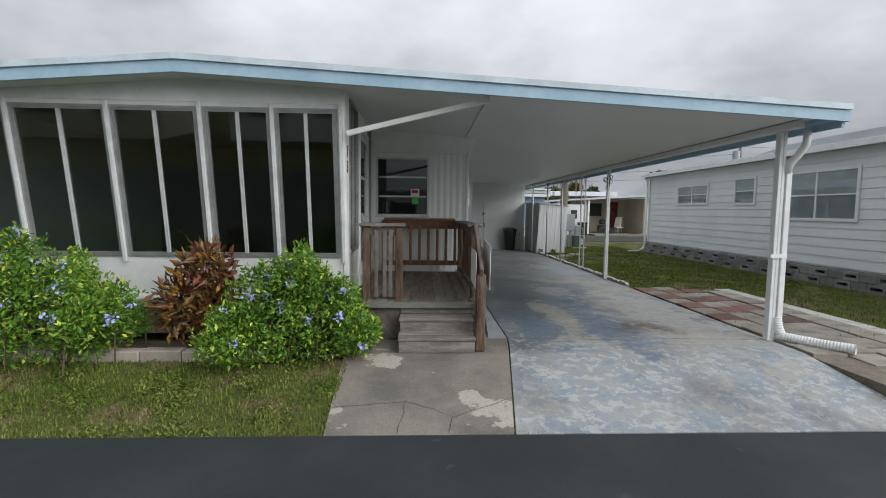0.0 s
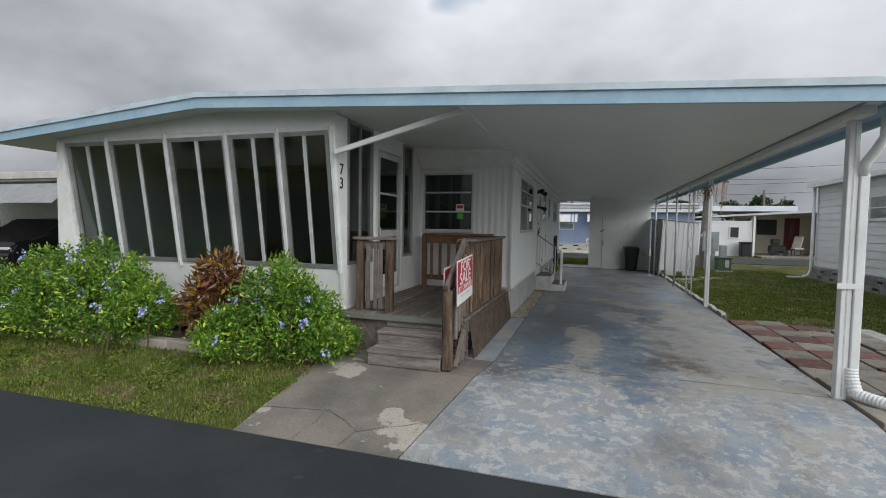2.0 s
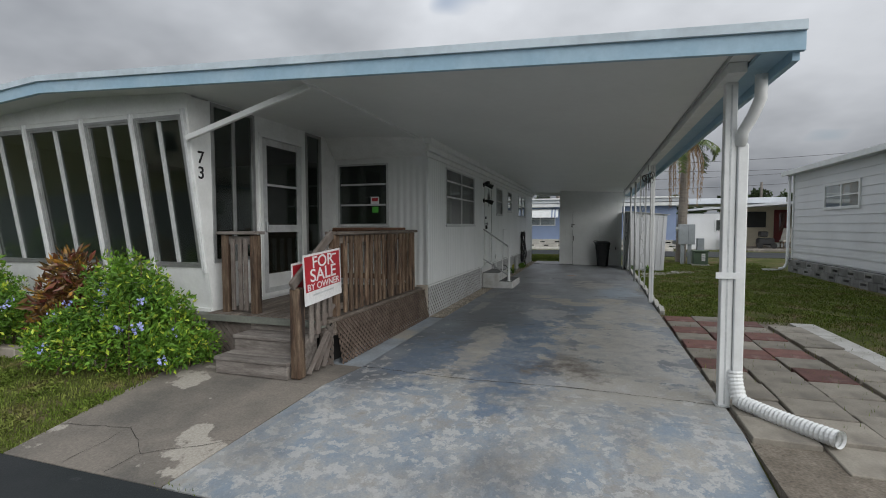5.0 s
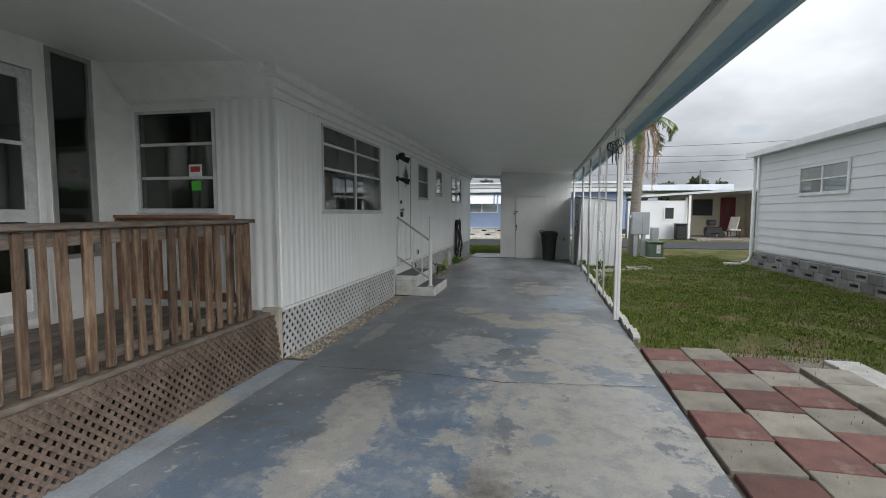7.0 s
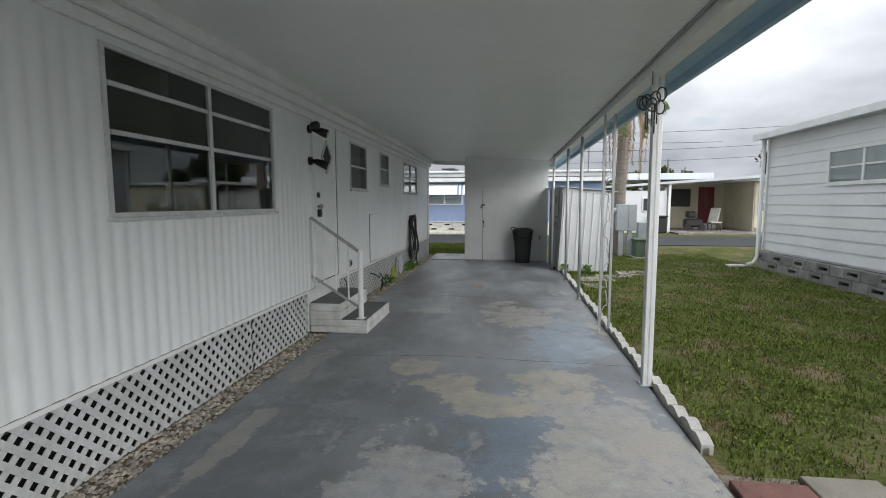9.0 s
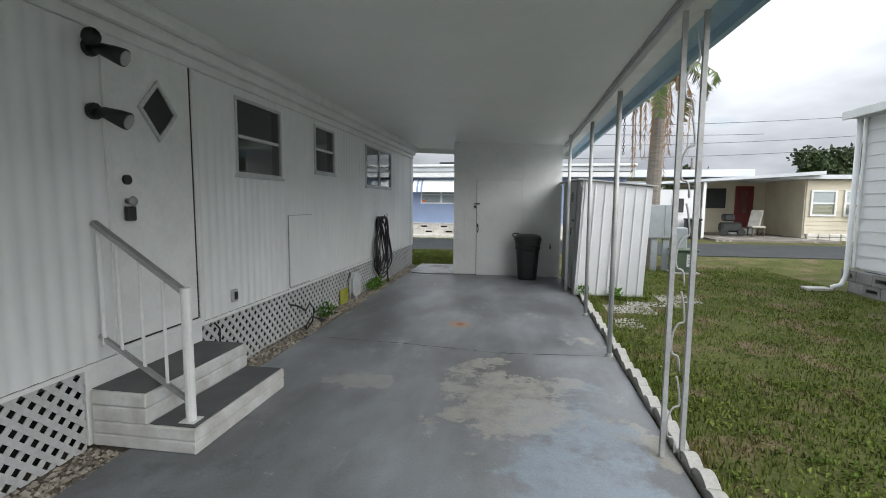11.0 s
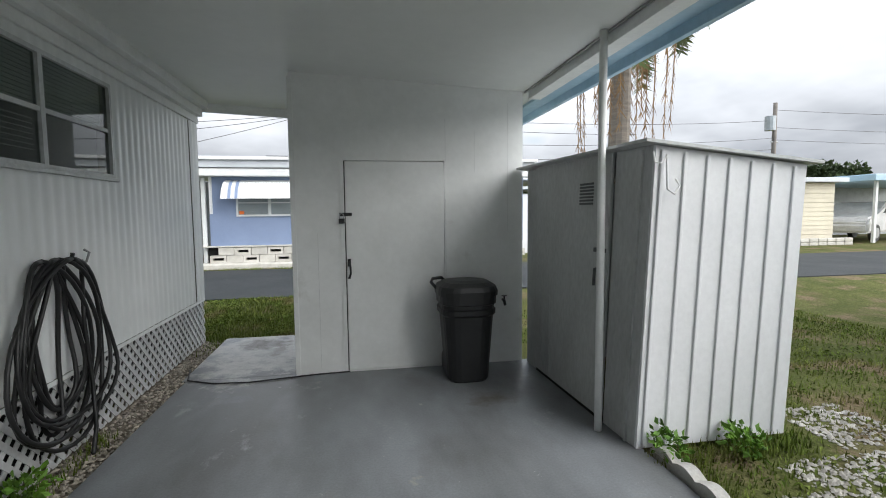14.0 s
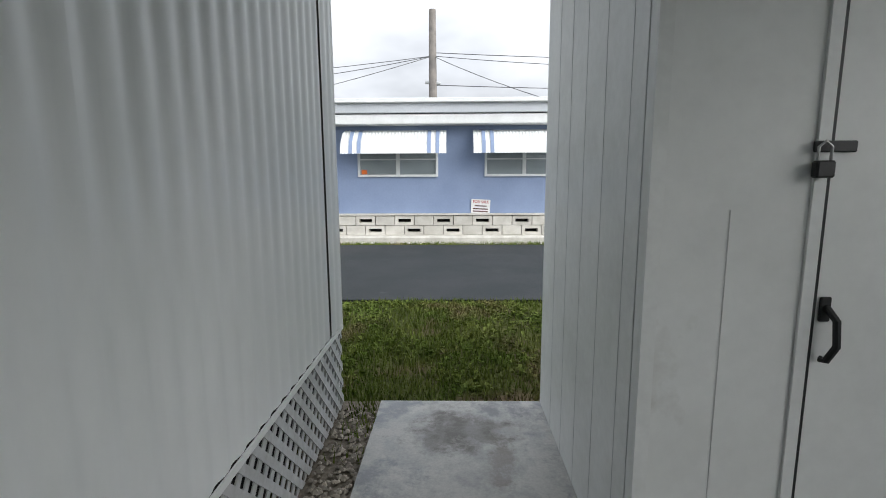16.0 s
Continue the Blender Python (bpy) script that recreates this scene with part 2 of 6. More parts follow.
M_BLADE = material("grass_blades", (0.105, 0.155, 0.022), 0.7, vary=(0.165, 0.195, 0.045), vscale=3.0, grain=6, grain_amt=0.25, bump=0, second=(0.21, 0.165, 0.08), sscale=1.7, slo=0.54, shi=0.70, random_amt=0.35, island=True, spec=0.2)
M_WHITE = material("white_siding_paint", (0.81, 0.83, 0.825), 0.35, vary=(0.75, 0.775, 0.765), vscale=1.6, grain=14, grain_amt=0.03, bump=0.05, stretch=(1, 1, 0.35), second=(0.68, 0.71, 0.68), sscale=2.5, slo=0.62, shi=0.75)
M_WHITE2 = material("white_trim_paint", (0.82, 0.835, 0.825), 0.45, vary=(0.75, 0.765, 0.75), vscale=4, grain=30, grain_amt=0.04, bump=0.06)
M_ENDWALL = material("grimy_white_panel_paint", (0.82, 0.835, 0.825), 0.5, vary=(0.77, 0.785, 0.77), vscale=2.2, grain=18, grain_amt=0.03, bump=0.05, second=(0.60, 0.595, 0.57), sscale=2.6, slo=0.66, shi=0.80)
M_CEIL = material("carport_ceiling_paint", (0.80, 0.82, 0.80), 0.45, vary=(0.76, 0.78, 0.76), vscale=0.7, grain=9, grain_amt=0.02, bump=0.03)
M_BLUETRIM = material("pale_blue_trim_paint", (0.33, 0.50, 0.62), 0.45, vary=(0.40, 0.56, 0.67), vscale=2.5, grain=20, grain_amt=0.05, bump=0.04)
M_SKYTRIM = material("blue_white_drip_edge", (0.62, 0.72, 0.78), 0.45, grain=20, grain_amt=0.04, bump=0.03)
M_ALU = material("dull_aluminium", (0.42, 0.43, 0.43), 0.45, 0.6, vary=(0.33, 0.335, 0.33), vscale=5, grain=60, bump=0.08)
M_GALV = material("galvanised_steel", (0.50, 0.515, 0.515), 0.5, 0.15, vary=(0.40, 0.405, 0.40), vscale=4, grain=50, bump=0.1)
M_WINFRAME = material("pale_aluminium_window_frame", (0.62, 0.64, 0.64), 0.5, 0.1, vary=(0.50, 0.515, 0.515), vscale=6, bump=0.05)
M_WHITEFRAME = material("white_painted_mullion", (0.72, 0.74, 0.74), 0.5, vary=(0.60, 0.62, 0.615), vscale=5, bump=0.05)
M_GLASS = glass_material("tinted_window_glass", (0.60, 0.64, 0.62))
M_GLASSCLEAR = glass_material("clear_window_glass", (0.88, 0.9, 0.9))
# drab dark tone; the dimness of the rooms is put into the colour
M_INSIDE = material("room_paint_with_dimness", (0.20, 0.21, 0.18), 0.9)
M_DARKSCREEN = material("dark_insect_screen", (0.022, 0.026, 0.025), 0.55, vary=(0.03, 0.034, 0.032), vscale=2, grain=150, grain_amt=0.3, bump=0.2)
M_WOOD = material("weathered_deck_wood", (0.115, 0.092, 0.074), 0.85, vary=(0.20, 0.172, 0.145), vscale=4, stretch=(5, 0.7, 5), grain=22, grain_amt=0.3, bump=0.5, random_amt=0.25)
M_WOODX = material("weathered_step_wood", (0.16, 0.14, 0.125), 0.85, vary=(0.27, 0.245, 0.22), vscale=4, stretch=(0.7, 5, 5), grain=22, grain_amt=0.3, bump=0.5, random_amt=0.2)
M_WOODZ = material("weathered_post_wood", (0.105, 0.062, 0.038), 0.8, vary=(0.21, 0.15, 0.10), vscale=4, stretch=(6, 6, 0.8), grain=20, grain_amt=0.35, bump=0.5, random_amt=0.3, second=(0.035, 0.022, 0.016), sscale=2.6, slo=0.54, shi=0.64)
M_REDWOOD = material("red_brown_stained_wood", (0.17, 0.085, 0.05), 0.7, vary=(0.235, 0.125, 0.075), vscale=4, stretch=(1, 5, 3), grain=20, grain_amt=0.3, bump=0.4, random_amt=0.2)
M_BROWNLAT = material("brown_wood_lattice", (0.095, 0.068, 0.052), 0.85, vary=(0.155, 0.115, 0.09), vscale=5, grain=40, grain_amt=0.25, bump=0.3)
M_GREYLAT = material("grey_wood_lattice", (0.20, 0.175, 0.155), 0.85, vary=(0.13, 0.105, 0.09), vscale=5, grain=40, grain_amt=0.25, bump=0.3, random_amt=0.2)
M_LATTICE = material("dirty_white_lattice", (0.56, 0.57, 0.575), 0.7, vary=(0.46, 0.465, 0.46), vscale=2.5, grain=30, bump=0.1, second=(0.33, 0.32, 0.29), sscale=2.0, slo=0.62, shi=0.75)
# near-black that stands for the shade in hollows behind lattice and blocks
M_DARK = material("hollow_shade_black", (0.02, 0.02, 0.019), 0.95)
M_TREAD = material("dark_grey_step_paint", (0.085, 0.092, 0.095), 0.6, vary=(0.12, 0.125, 0.125), vscale=3, grain=60, bump=0.25)
M_PAINTBRICK = material("white_painted_block", (0.66, 0.67, 0.66), 0.6, vary=(0.50, 0.49, 0.46), vscale=5, grain=40, bump=0.35, second=(0.34, 0.31, 0.27), sscale=4.5, slo=0.66, shi=0.74)
M_BLACK = material("black_plastic", (0.012, 0.013, 0.014), 0.45, vary=(0.02, 0.021, 0.022), vscale=4, bump=0.06)
M_RUBBER = material("black_rubber_hose", (0.014, 0.014, 0.014), 0.4, bump=0.03)
M_STONE = material("pale_river_gravel", (0.40, 0.36, 0.30), 0.9, vary=(0.26, 0.23, 0.19), vscale=3, grain=60, bump=0.2, random_amt=0.4, island=True)
M_WHITESTONE = material("white_landscape_stone", (0.50, 0.48, 0.44), 0.9, vary=(0.36, 0.34, 0.30), vscale=3, bump=0.2, random_amt=0.25, island=True)
M_SOIL = material("gravelly_soil", (0.16, 0.135, 0.105), 0.95, vary=(0.23, 0.20, 0.16), vscale=6, grain=50, grain_amt=0.4, bump=0.7, bump_dist=0.01)
M_PAVERRED = material("weathered_red_paver", (0.185, 0.09, 0.075), 0.9, vary=(0.12, 0.062, 0.055), vscale=4, grain=60, bump=0.35, second=(0.25, 0.165, 0.14), sscale=2.5, slo=0.58, shi=0.70, random_amt=0.3)
M_PAVERGREY = material("weathered_buff_paver", (0.29, 0.265, 0.22), 0.9, vary=(0.205, 0.185, 0.155), vscale=3, grain=60, bump=0.35, second=(0.16, 0.145, 0.125), sscale=2.0, slo=0.58, shi=0.72, random_amt=0.18)
M_CURB = material("white_scalloped_concrete", (0.54, 0.53, 0.50), 0.85, vary=(0.40, 0.385, 0.35), vscale=4, grain=60, bump=0.3)
M_PLANTER = material("pale_block_edging", (0.43, 0.385, 0.33), 0.9, vary=(0.33, 0.29, 0.24), vscale=4, grain=60, bump=0.4, random_amt=0.15)
M_BLOCKGREY = material("grey_concrete_block", (0.25, 0.25, 0.24), 0.9, vary=(0.17, 0.17, 0.165), vscale=4, grain=60, bump=0.4, random_amt=0.25)
M_BLOCKWHITE = material("whitewashed_concrete_block", (0.60, 0.58, 0.53), 0.9, vary=(0.48, 0.46, 0.41), vscale=4, grain=60, bump=0.3, random_amt=0.1)
M_LAP = material("white_lap_siding", (0.78, 0.79, 0.80), 0.5, vary=(0.71, 0.72, 0.73), vscale=0.8, grain=30, grain_amt=0.04, bump=0.05)
M_BLUEWALL = material("periwinkle_blue_siding", (0.25, 0.32, 0.475), 0.55, vary=(0.22, 0.285, 0.43), vscale=1.2, grain=30, grain_amt=0.05, bump=0.06)
M_CREAM = material("cream_lap_siding", (0.62, 0.57, 0.44), 0.6, vary=(0.55, 0.50, 0.39), vscale=1.2, grain=30, grain_amt=0.05, bump=0.06)
M_ROOFWHITE = material("pale_membrane_roof", (0.62, 0.65, 0.68), 0.6, vary=(0.52, 0.55, 0.58), vscale=0.8)
M_BARK = material("grey_palm_bark", (0.25, 0.22, 0.185), 0.9, vary=(0.17, 0.15, 0.13), vscale=5, stretch=(1, 1, 6), grain=30, bump=0.6)
M_FROND = material("green_palm_leaf", (0.07, 0.13, 0.03), 0.6, vary=(0.13, 0.15, 0.04), vscale=3, bump=0)
M_DEADFROND = material("dead_palm_leaf", (0.30, 0.19, 0.09), 0.85, vary=(0.20, 0.12, 0.06), vscale=3, bump=0)
M_LEAF = material("bright_green_leaf", (0.135, 0.27, 0.03), 0.5, vary=(0.055, 0.135, 0.016), vscale=2.2, grain=8, grain_amt=0.2, bump=0, random_amt=0.35, island=True, spec=0.3)
M_LEAFYEL = material("yellow_green_leaf", (0.40, 0.48, 0.05), 0.5, vary=(0.27, 0.40, 0.035), vscale=4, bump=0, random_amt=0.3, island=True)
M_CROTON = material("dark_red_croton_leaf", (0.15, 0.04, 0.025), 0.45, vary=(0.09, 0.11, 0.02), vscale=9, bump=0, random_amt=0.5, island=True, second=(0.34, 0.16, 0.02), sscale=9, slo=0.54, shi=0.62)
M_PETAL = material("pale_blue_petal", (0.36, 0.40, 0.80), 0.7, vary=(0.46, 0.50, 0.86), vscale=5, bump=0, random_amt=0.15, island=True)
M_TWIG = material("brown_twig", (0.11, 0.08, 0.05), 0.9)
M_FARLEAF = material("far_tree_leaf", (0.055, 0.085, 0.03), 0.8, vary=(0.03, 0.05, 0.018), vscale=0.6, bump=0, random_amt=0.4, island=True)
M_SIGNRED = material("red_sign_print", (0.42, 0.025, 0.035), 0.4, vary=(0.36, 0.02, 0.03), bump=0)
M_SIGNWHITE = material("white_sign_board", (0.76, 0.76, 0.75), 0.4, vary=(0.70, 0.70, 0.69), bump=0)
M_GREENBOX = material("green_utility_enamel", (0.10, 0.145, 0.095), 0.55, vary=(0.075, 0.11, 0.07), vscale=4)
M_GREYBOX = material("grey_utility_enamel", (0.40, 0.43, 0.45), 0.5, vary=(0.33, 0.355, 0.37), vscale=4)
M_OLIVE = material("yellow_green_board", (0.36, 0.36, 0.05), 0.8, vary=(0.28, 0.29, 0.045), vscale=5)
M_CARWHITE = material("white_car_paint", (0.72, 0.72, 0.72), 0.25, bump=0)
M_CARDARK = material("black_car_paint", (0.012, 0.012, 0.014), 0.2, bump=0)
M_REDDOOR = material("dark_red_door_paint", (0.17, 0.018, 0.02), 0.5)
M_POLE = material("weathered_utility_pole", (0.20, 0.18, 0.16), 0.9, vary=(0.13, 0.12, 0.11), vscale=4)
M_ORANGE = material("orange_sticker", (0.80, 0.18, 0.03), 0.5, bump=0)
M_GREENSTICK = material("green_sticker", (0.10, 0.55, 0.06), 0.5, bump=0)
M_CRACK = material("dark_crack_dirt", (0.05, 0.045, 0.04), 0.95)
# streaky steel, greyer than M_LAP: the carport side's shade is in the colour
M_GREYSHED = material("shed_steel_with_side_shade", (0.50, 0.515, 0.51), 0.5, vary=(0.42, 0.43, 0.425), vscale=2, stretch=(1, 1, 0.4), bump=0.05, second=(0.36, 0.35, 0.33), sscale=2.0, slo=0.62, shi=0.75)


# ---- mesh helpers ----
def part(name, bm, mat, parent=None, label="", smooth=False, m=None):
    """Links a bmesh as one mesh object, under a thing or under a part. Coordinates are the world's."""
    if m is not None:
        bm.transform(m)
    bmesh.ops.recalc_face_normals(bm, faces=bm.faces)
    me = bpy.data.meshes.new(name)
    bm.to_mesh(me)
    bm.free()
    me.materials.append(mat)
    if smooth:
        for p in me.polygons:
            p.use_smooth = True
    ob = new(name, me)
    if parent:
        ob.parent = parent
        ob.matrix_parent_inverse = parent.matrix_basis.inverted()
    return tagged(ob, label)


def raw(name, verts, faces, mat, parent=None, label=""):
    me = bpy.data.meshes.new(name)
    me.from_pydata(verts, [], faces)
    me.materials.append(mat)
    ob = new(name, me)
    if parent:
        ob.parent = parent
        ob.matrix_parent_inverse = parent.matrix_basis.inverted()
    return tagged(ob, label)


def thing(name, at, label, category, group="", kind=""):
    ob = new(name)
    ob.empty_display_size = 0.1
    ob.matrix_basis = Matrix.Translation(at)
    return tagged(ob, label, category, group, kind)


def box(bm, x0, x1, y0, y1, z0, z1, r=0.0):
    g = bmesh.ops.create_cube(bm, size=1.0)
    for v in g["verts"]:
        v.co = Vector(((x0 + x1) / 2 + v.co.x * (x1 - x0), (y0 + y1) / 2 + v.co.y * (y1 - y0), (z0 + z1) / 2 + v.co.z * (z1 - z0)))
    if r:
        es = list({e for v in g["verts"] for e in v.link_edges})
        bmesh.ops.bevel(bm, geom=es, offset=r, segments=1, affect="EDGES")
    return bm


def B(x0, x1, y0, y1, z0, z1, r=0.0):
    return box(bmesh.new(), x0, x1, y0, y1, z0, z1, r)


def bar(bm, p, q, w, h=None, r=0.0):
    """A square bar from p to q."""
    p, q = Vector(p), Vector(q)
    d = q - p
    t = d.to_track_quat("Z", "X" if abs(d.normalized().z) < 0.9 else "Y").to_matrix().to_4x4()
    b2 = B(-w / 2, w / 2, -(h or w) / 2, (h or w) / 2, 0, d.length, r)
    b2.transform(Matrix.Translation(p) @ t)
    me = bpy.data.meshes.new("tmp")
    b2.to_mesh(me)
    b2.free()
    bm.from_mesh(me)
    bpy.data.meshes.remove(me)
    return bm


def tube(bm, pts, r, seg=8, caps=True, radii=None):
    """A round tube along points."""
    pts = [Vector(p) for p in pts]
    rings, side = [], None
    for i, p in enumerate(pts):
        d = (pts[min(i + 1, len(pts) - 1)] - pts[max(i - 1, 0)]).normalized()
        if side is None:
            side = d.orthogonal().normalized()
        side = (side - d * side.dot(d)).normalized()
        up = d.cross(side)
        rr = radii[i] if radii else r
        rings.append([bm.verts.new(p + rr * (math.cos(a) * side + math.sin(a) * up)) for a in (2 * math.pi * k / seg for k in range(seg))])
    for a, c in zip(rings, rings[1:]):
        for k in range(seg):
            bm.faces.new((a[k], a[(k + 1) % seg], c[(k + 1) % seg], c[k]))
    if caps:
        bm.faces.new(rings[0]), bm.faces.new(rings[-1])
    return bm


def prism(bm, poly, a, c, axis="x"):
    """A polygon of pairs drawn out from a to c along an axis; the pairs are the two other axes in order."""
    def co(u, v, w):
        return {"x": (w, u, v), "y": (u, w, v), "z": (u, v, w)}[axis]
    lo, hi = [bm.verts.new(co(u, v, a)) for u, v in poly], [bm.verts.new(co(u, v, c)) for u, v in poly]
    bm.faces.new(lo), bm.faces.new(hi[::-1])
    n = len(poly)
    for k in range(n):
        bm.faces.new((lo[k], lo[(k + 1) % n], hi[(k + 1) % n], hi[k]))
    return bm


def cells(u0, u1, v0, v1, holes):
    """The rectangle less its holes, as rectangles."""
    us = sorted({u0, u1, *(h[k] for h in holes for k in (0, 1) if u0 < h[k] < u1)})
    done = []
    for a, c in zip(us, us[1:]):
        mid = (a + c) / 2
        vs = [v0]
        for h in sorted((h for h in holes if h[0] < mid < h[1]), key=lambda h: h[2]):
            vs += [h[2], h[3]]
        vs.append(v1)
        done += [(a, c, vs[k], vs[k + 1]) for k in range(0, len(vs), 2) if vs[k + 1] - vs[k] > 1e-4]
    return done


def wall(bm, u0, u1, v0, v1, holes, d0, d1):
    """A wall in (u, depth, v) with through openings."""
    for a, c, e, g in cells(u0, u1, v0, v1, holes):
        box(bm, a, c, d0, d1, e, g)
    return bm


def ribbed(bm, u0, u1, v0, v1, holes, pitch=0.11, amp=0.0048, d=0.012):
    """Vertical corrugated sheet in (u, depth, v)."""
    for a, c, e, g in cells(u0, u1, v0, v1, holes):
        n = max(2, round((c - a) / pitch * 8))
        row = []
        for k in range(n + 1):
            u = a + (c - a) * k / n
            s = math.cos(2 * math.pi * u / pitch)
            dd = d + amp * (s if s < 0.3 else 0.3 + (s - 0.3) * 0.5)
            row.append((bm.verts.new((u, dd, e)), bm.verts.new((u, dd, g))))
        for p, q in zip(row, row[1:]):
            bm.faces.new((p[0], q[0], q[1], p[1]))
    return bm


def frame_bars(bm, u0, u1, v0, v1, w, d0, d1):
    box(bm, u0, u1, d0, d1, v0, v0 + w), box(bm, u0, u1, d0, d1, v1 - w, v1)
    box(bm, u0, u0 + w, d0, d1, v0 + w, v1 - w), box(bm, u1 - w, u1, d0, d1, v0 + w, v1 - w)
    return bm


def window(name, m, u0, u1, v0, v1, cols, rows, label, fmat=None, gmat=None, w=0.028, d=0.026, kind="structure", parent=None, sill=True, split=None):
    """A metal window: outer frame, sill, mullions, and each pane in its own sash. split: heights of the rails as fractions."""
    fmat, gmat = fmat or M_WINFRAME, gmat or M_GLASS
    if parent:
        root = part(name, frame_bars(bmesh.new(), u0, u1, v0, v1, w, -0.02, d), fmat, parent, m=m)
    else:
        root = tagged(part(name, frame_bars(bmesh.new(), u0, u1, v0, v1, w, -0.02, d), fmat, m=m), label, "window", "", kind)
    if sill:
        part("sill", B(u0 - 0.02, u1 + 0.02, -0.01, d + 0.02, v0 - 0.025, v0, 0.004), fmat, root, m=m)
    vs = [v0 + w] + [v0 + (v1 - v0) * s for s in (split or [k / rows for k in range(1, rows)])] + [v1 - w]
    us = [u0 + w + (u1 - u0 - 2 * w) * k / cols for k in range(cols + 1)]
    for k in range(1, cols):
        part("mullion", B(us[k] - 0.02, us[k] + 0.02, -0.015, d - 0.003, v0 + w, v1 - w), fmat, root, m=m)
    for i in range(cols):
        for j in range(len(vs) - 1):
            if j:
                part("rail", B(us[i] + 0.021, us[i + 1] - 0.021, -0.01, d - 0.008, vs[j] - 0.014, vs[j] + 0.014), fmat, root, m=m)
            part("pane", B(us[i], us[i + 1], 0.0, 0.004, vs[j], vs[j + 1]), gmat, root, m=m)
    return root


def lattice_sheet(bm, u0, u1, v0, v1, pitch=0.075, w=0.036, th=0.006):
    """Two crossed layers of diagonal strips, cut to the rectangle."""
    for s, d in ((1, 0.0), (-1, th)):
        c = u0 + v0 if s < 0 else u0 - v1
        end = u1 + v1 if s < 0 else u1 - v0
        step, half = pitch * 1.414, w * 0.707
        while c < end:
            def at(v, off):
                return (c + off + s * v) if s > 0 else (c + off - v)
            poly = [(at(v0, -half), v0), (at(v0, half), v0), (at(v1, half), v1), (at(v1, -half), v1)]
            for lo, val in ((True, u0), (False, u1)):
                out = []
                for k in range(len(poly)):
                    p, q = poly[k], poly[(k + 1) % len(poly)]
                    pin, qin = (p[0] >= val, q[0] >= val) if lo else (p[0] <= val, q[0] <= val)
                    if pin:
                        out.append(p)
                    if pin != qin:
                        f = (val - p[0]) / (q[0] - p[0])
                        out.append((val, p[1] + f * (q[1] - p[1])))
                poly = out
                if len(poly) < 3:
                    break
            if len(poly) >= 3:
                prism(bm, poly, d, d + th, "y")
            c += step
    return bm


def text(name, body, size, m, mat, parent=None, depth=0.001, label="", stretch=1.0):
    """Lettering as a mesh, centred, in the plane of m."""
    cu = bpy.data.curves.new(name, "FONT")
    cu.body, cu.size, cu.extrude, cu.align_x, cu.align_y = body, size, depth, "CENTER", "CENTER"
    cu.offset = 0.012 * size
    tmp = bpy.data.objects.new("tmp", cu)
    scene.collection.objects.link(tmp)
    bpy.context.view_layer.update()
    me = bpy.data.meshes.new_from_object(tmp.evaluated_get(bpy.context.evaluated_depsgraph_get()))
    bpy.data.objects.remove(tmp)
    me.transform(m @ Matrix.Diagonal((stretch, 1, 1, 1)))
    me.materials.clear()
    me.materials.append(mat)
    me.name = name
    ob = new(name, me)
    if parent:
        ob.parent = parent
        ob.matrix_parent_inverse = parent.matrix_basis.inverted()
    return tagged(ob, label)


# planes: (u, depth outwards, v) to the world
def plane_px(x):
    """A wall that faces +x; u runs along y."""
    return Matrix(((0, 1, 0, x), (1, 0, 0, 0), (0, 0, 1, 0), (0, 0, 0, 1)))


def plane_nx(x):
    return Matrix(((0, -1, 0, x), (1, 0, 0, 0), (0, 0, 1, 0), (0, 0, 0, 1)))


def plane_ny(y):
    """A wall that faces -y; u runs along x."""
    return Matrix(((1, 0, 0, 0), (0, -1, 0, y), (0, 0, 1, 0), (0, 0, 0, 1)))


def structure(ob, label, category):
    return tagged(ob, label, category, "", "structure")


# ---- ground and paving ----
def ground_z(x, y):
    def ramp(a, c, lo, hi):
        f = min(1, max(0, (y - a) / (c - a)))
        return lo + (hi - lo) * f * f * (3 - 2 * f)
    return ramp(3.3, 5.0, -0.215, -0.03) + ramp(20.9, 22.6, 0.0, 0.16)


def build_ground():
    def axis(dense_lo, dense_hi, step, far):
        a = list(np.arange(dense_lo, dense_hi + 1e-6, step))
        return [-far, -200, -60] + a + [60, 200, far]
    xs, ys = axis(-24, 30, 1.0, 1500.0), axis(-12, 36, 0.3, 1500.0)
    verts = [(x, y, ground_z(x, y)) for y in ys for x in xs]
    n = len(xs)
    faces = [(j * n + i, j * n + i + 1, (j + 1) * n + i + 1, (j + 1) * n + i) for j in range(len(ys) - 1) for i in range(n - 1)]
    structure(raw("ground", verts, faces, M_GRASS), "patchy green lawn with bare brown spots", "lawn")


build_ground()


def slab(name, poly, z0, mat, label, th=0.12):
    """A concrete slab whose top follows the drive: level, and dipping to the street."""
    bm = bmesh.new()
    tops = [bm.verts.new((x, y, z0 + (0 if y > 5.01 else -0.19 * (5.0 - y) / 1.5))) for x, y in poly]
    lows = [bm.verts.new((v.co.x, v.co.y, v.co.z - th)) for v in tops]
    bm.faces.new(tops), bm.faces.new(lows[::-1])
    for k in range(len(tops)):
        bm.faces.new((tops[k], tops[(k + 1) % len(tops)], lows[(k + 1) % len(tops)], lows[k]))
    return structure(part(name, bm, mat), label, "driveway")


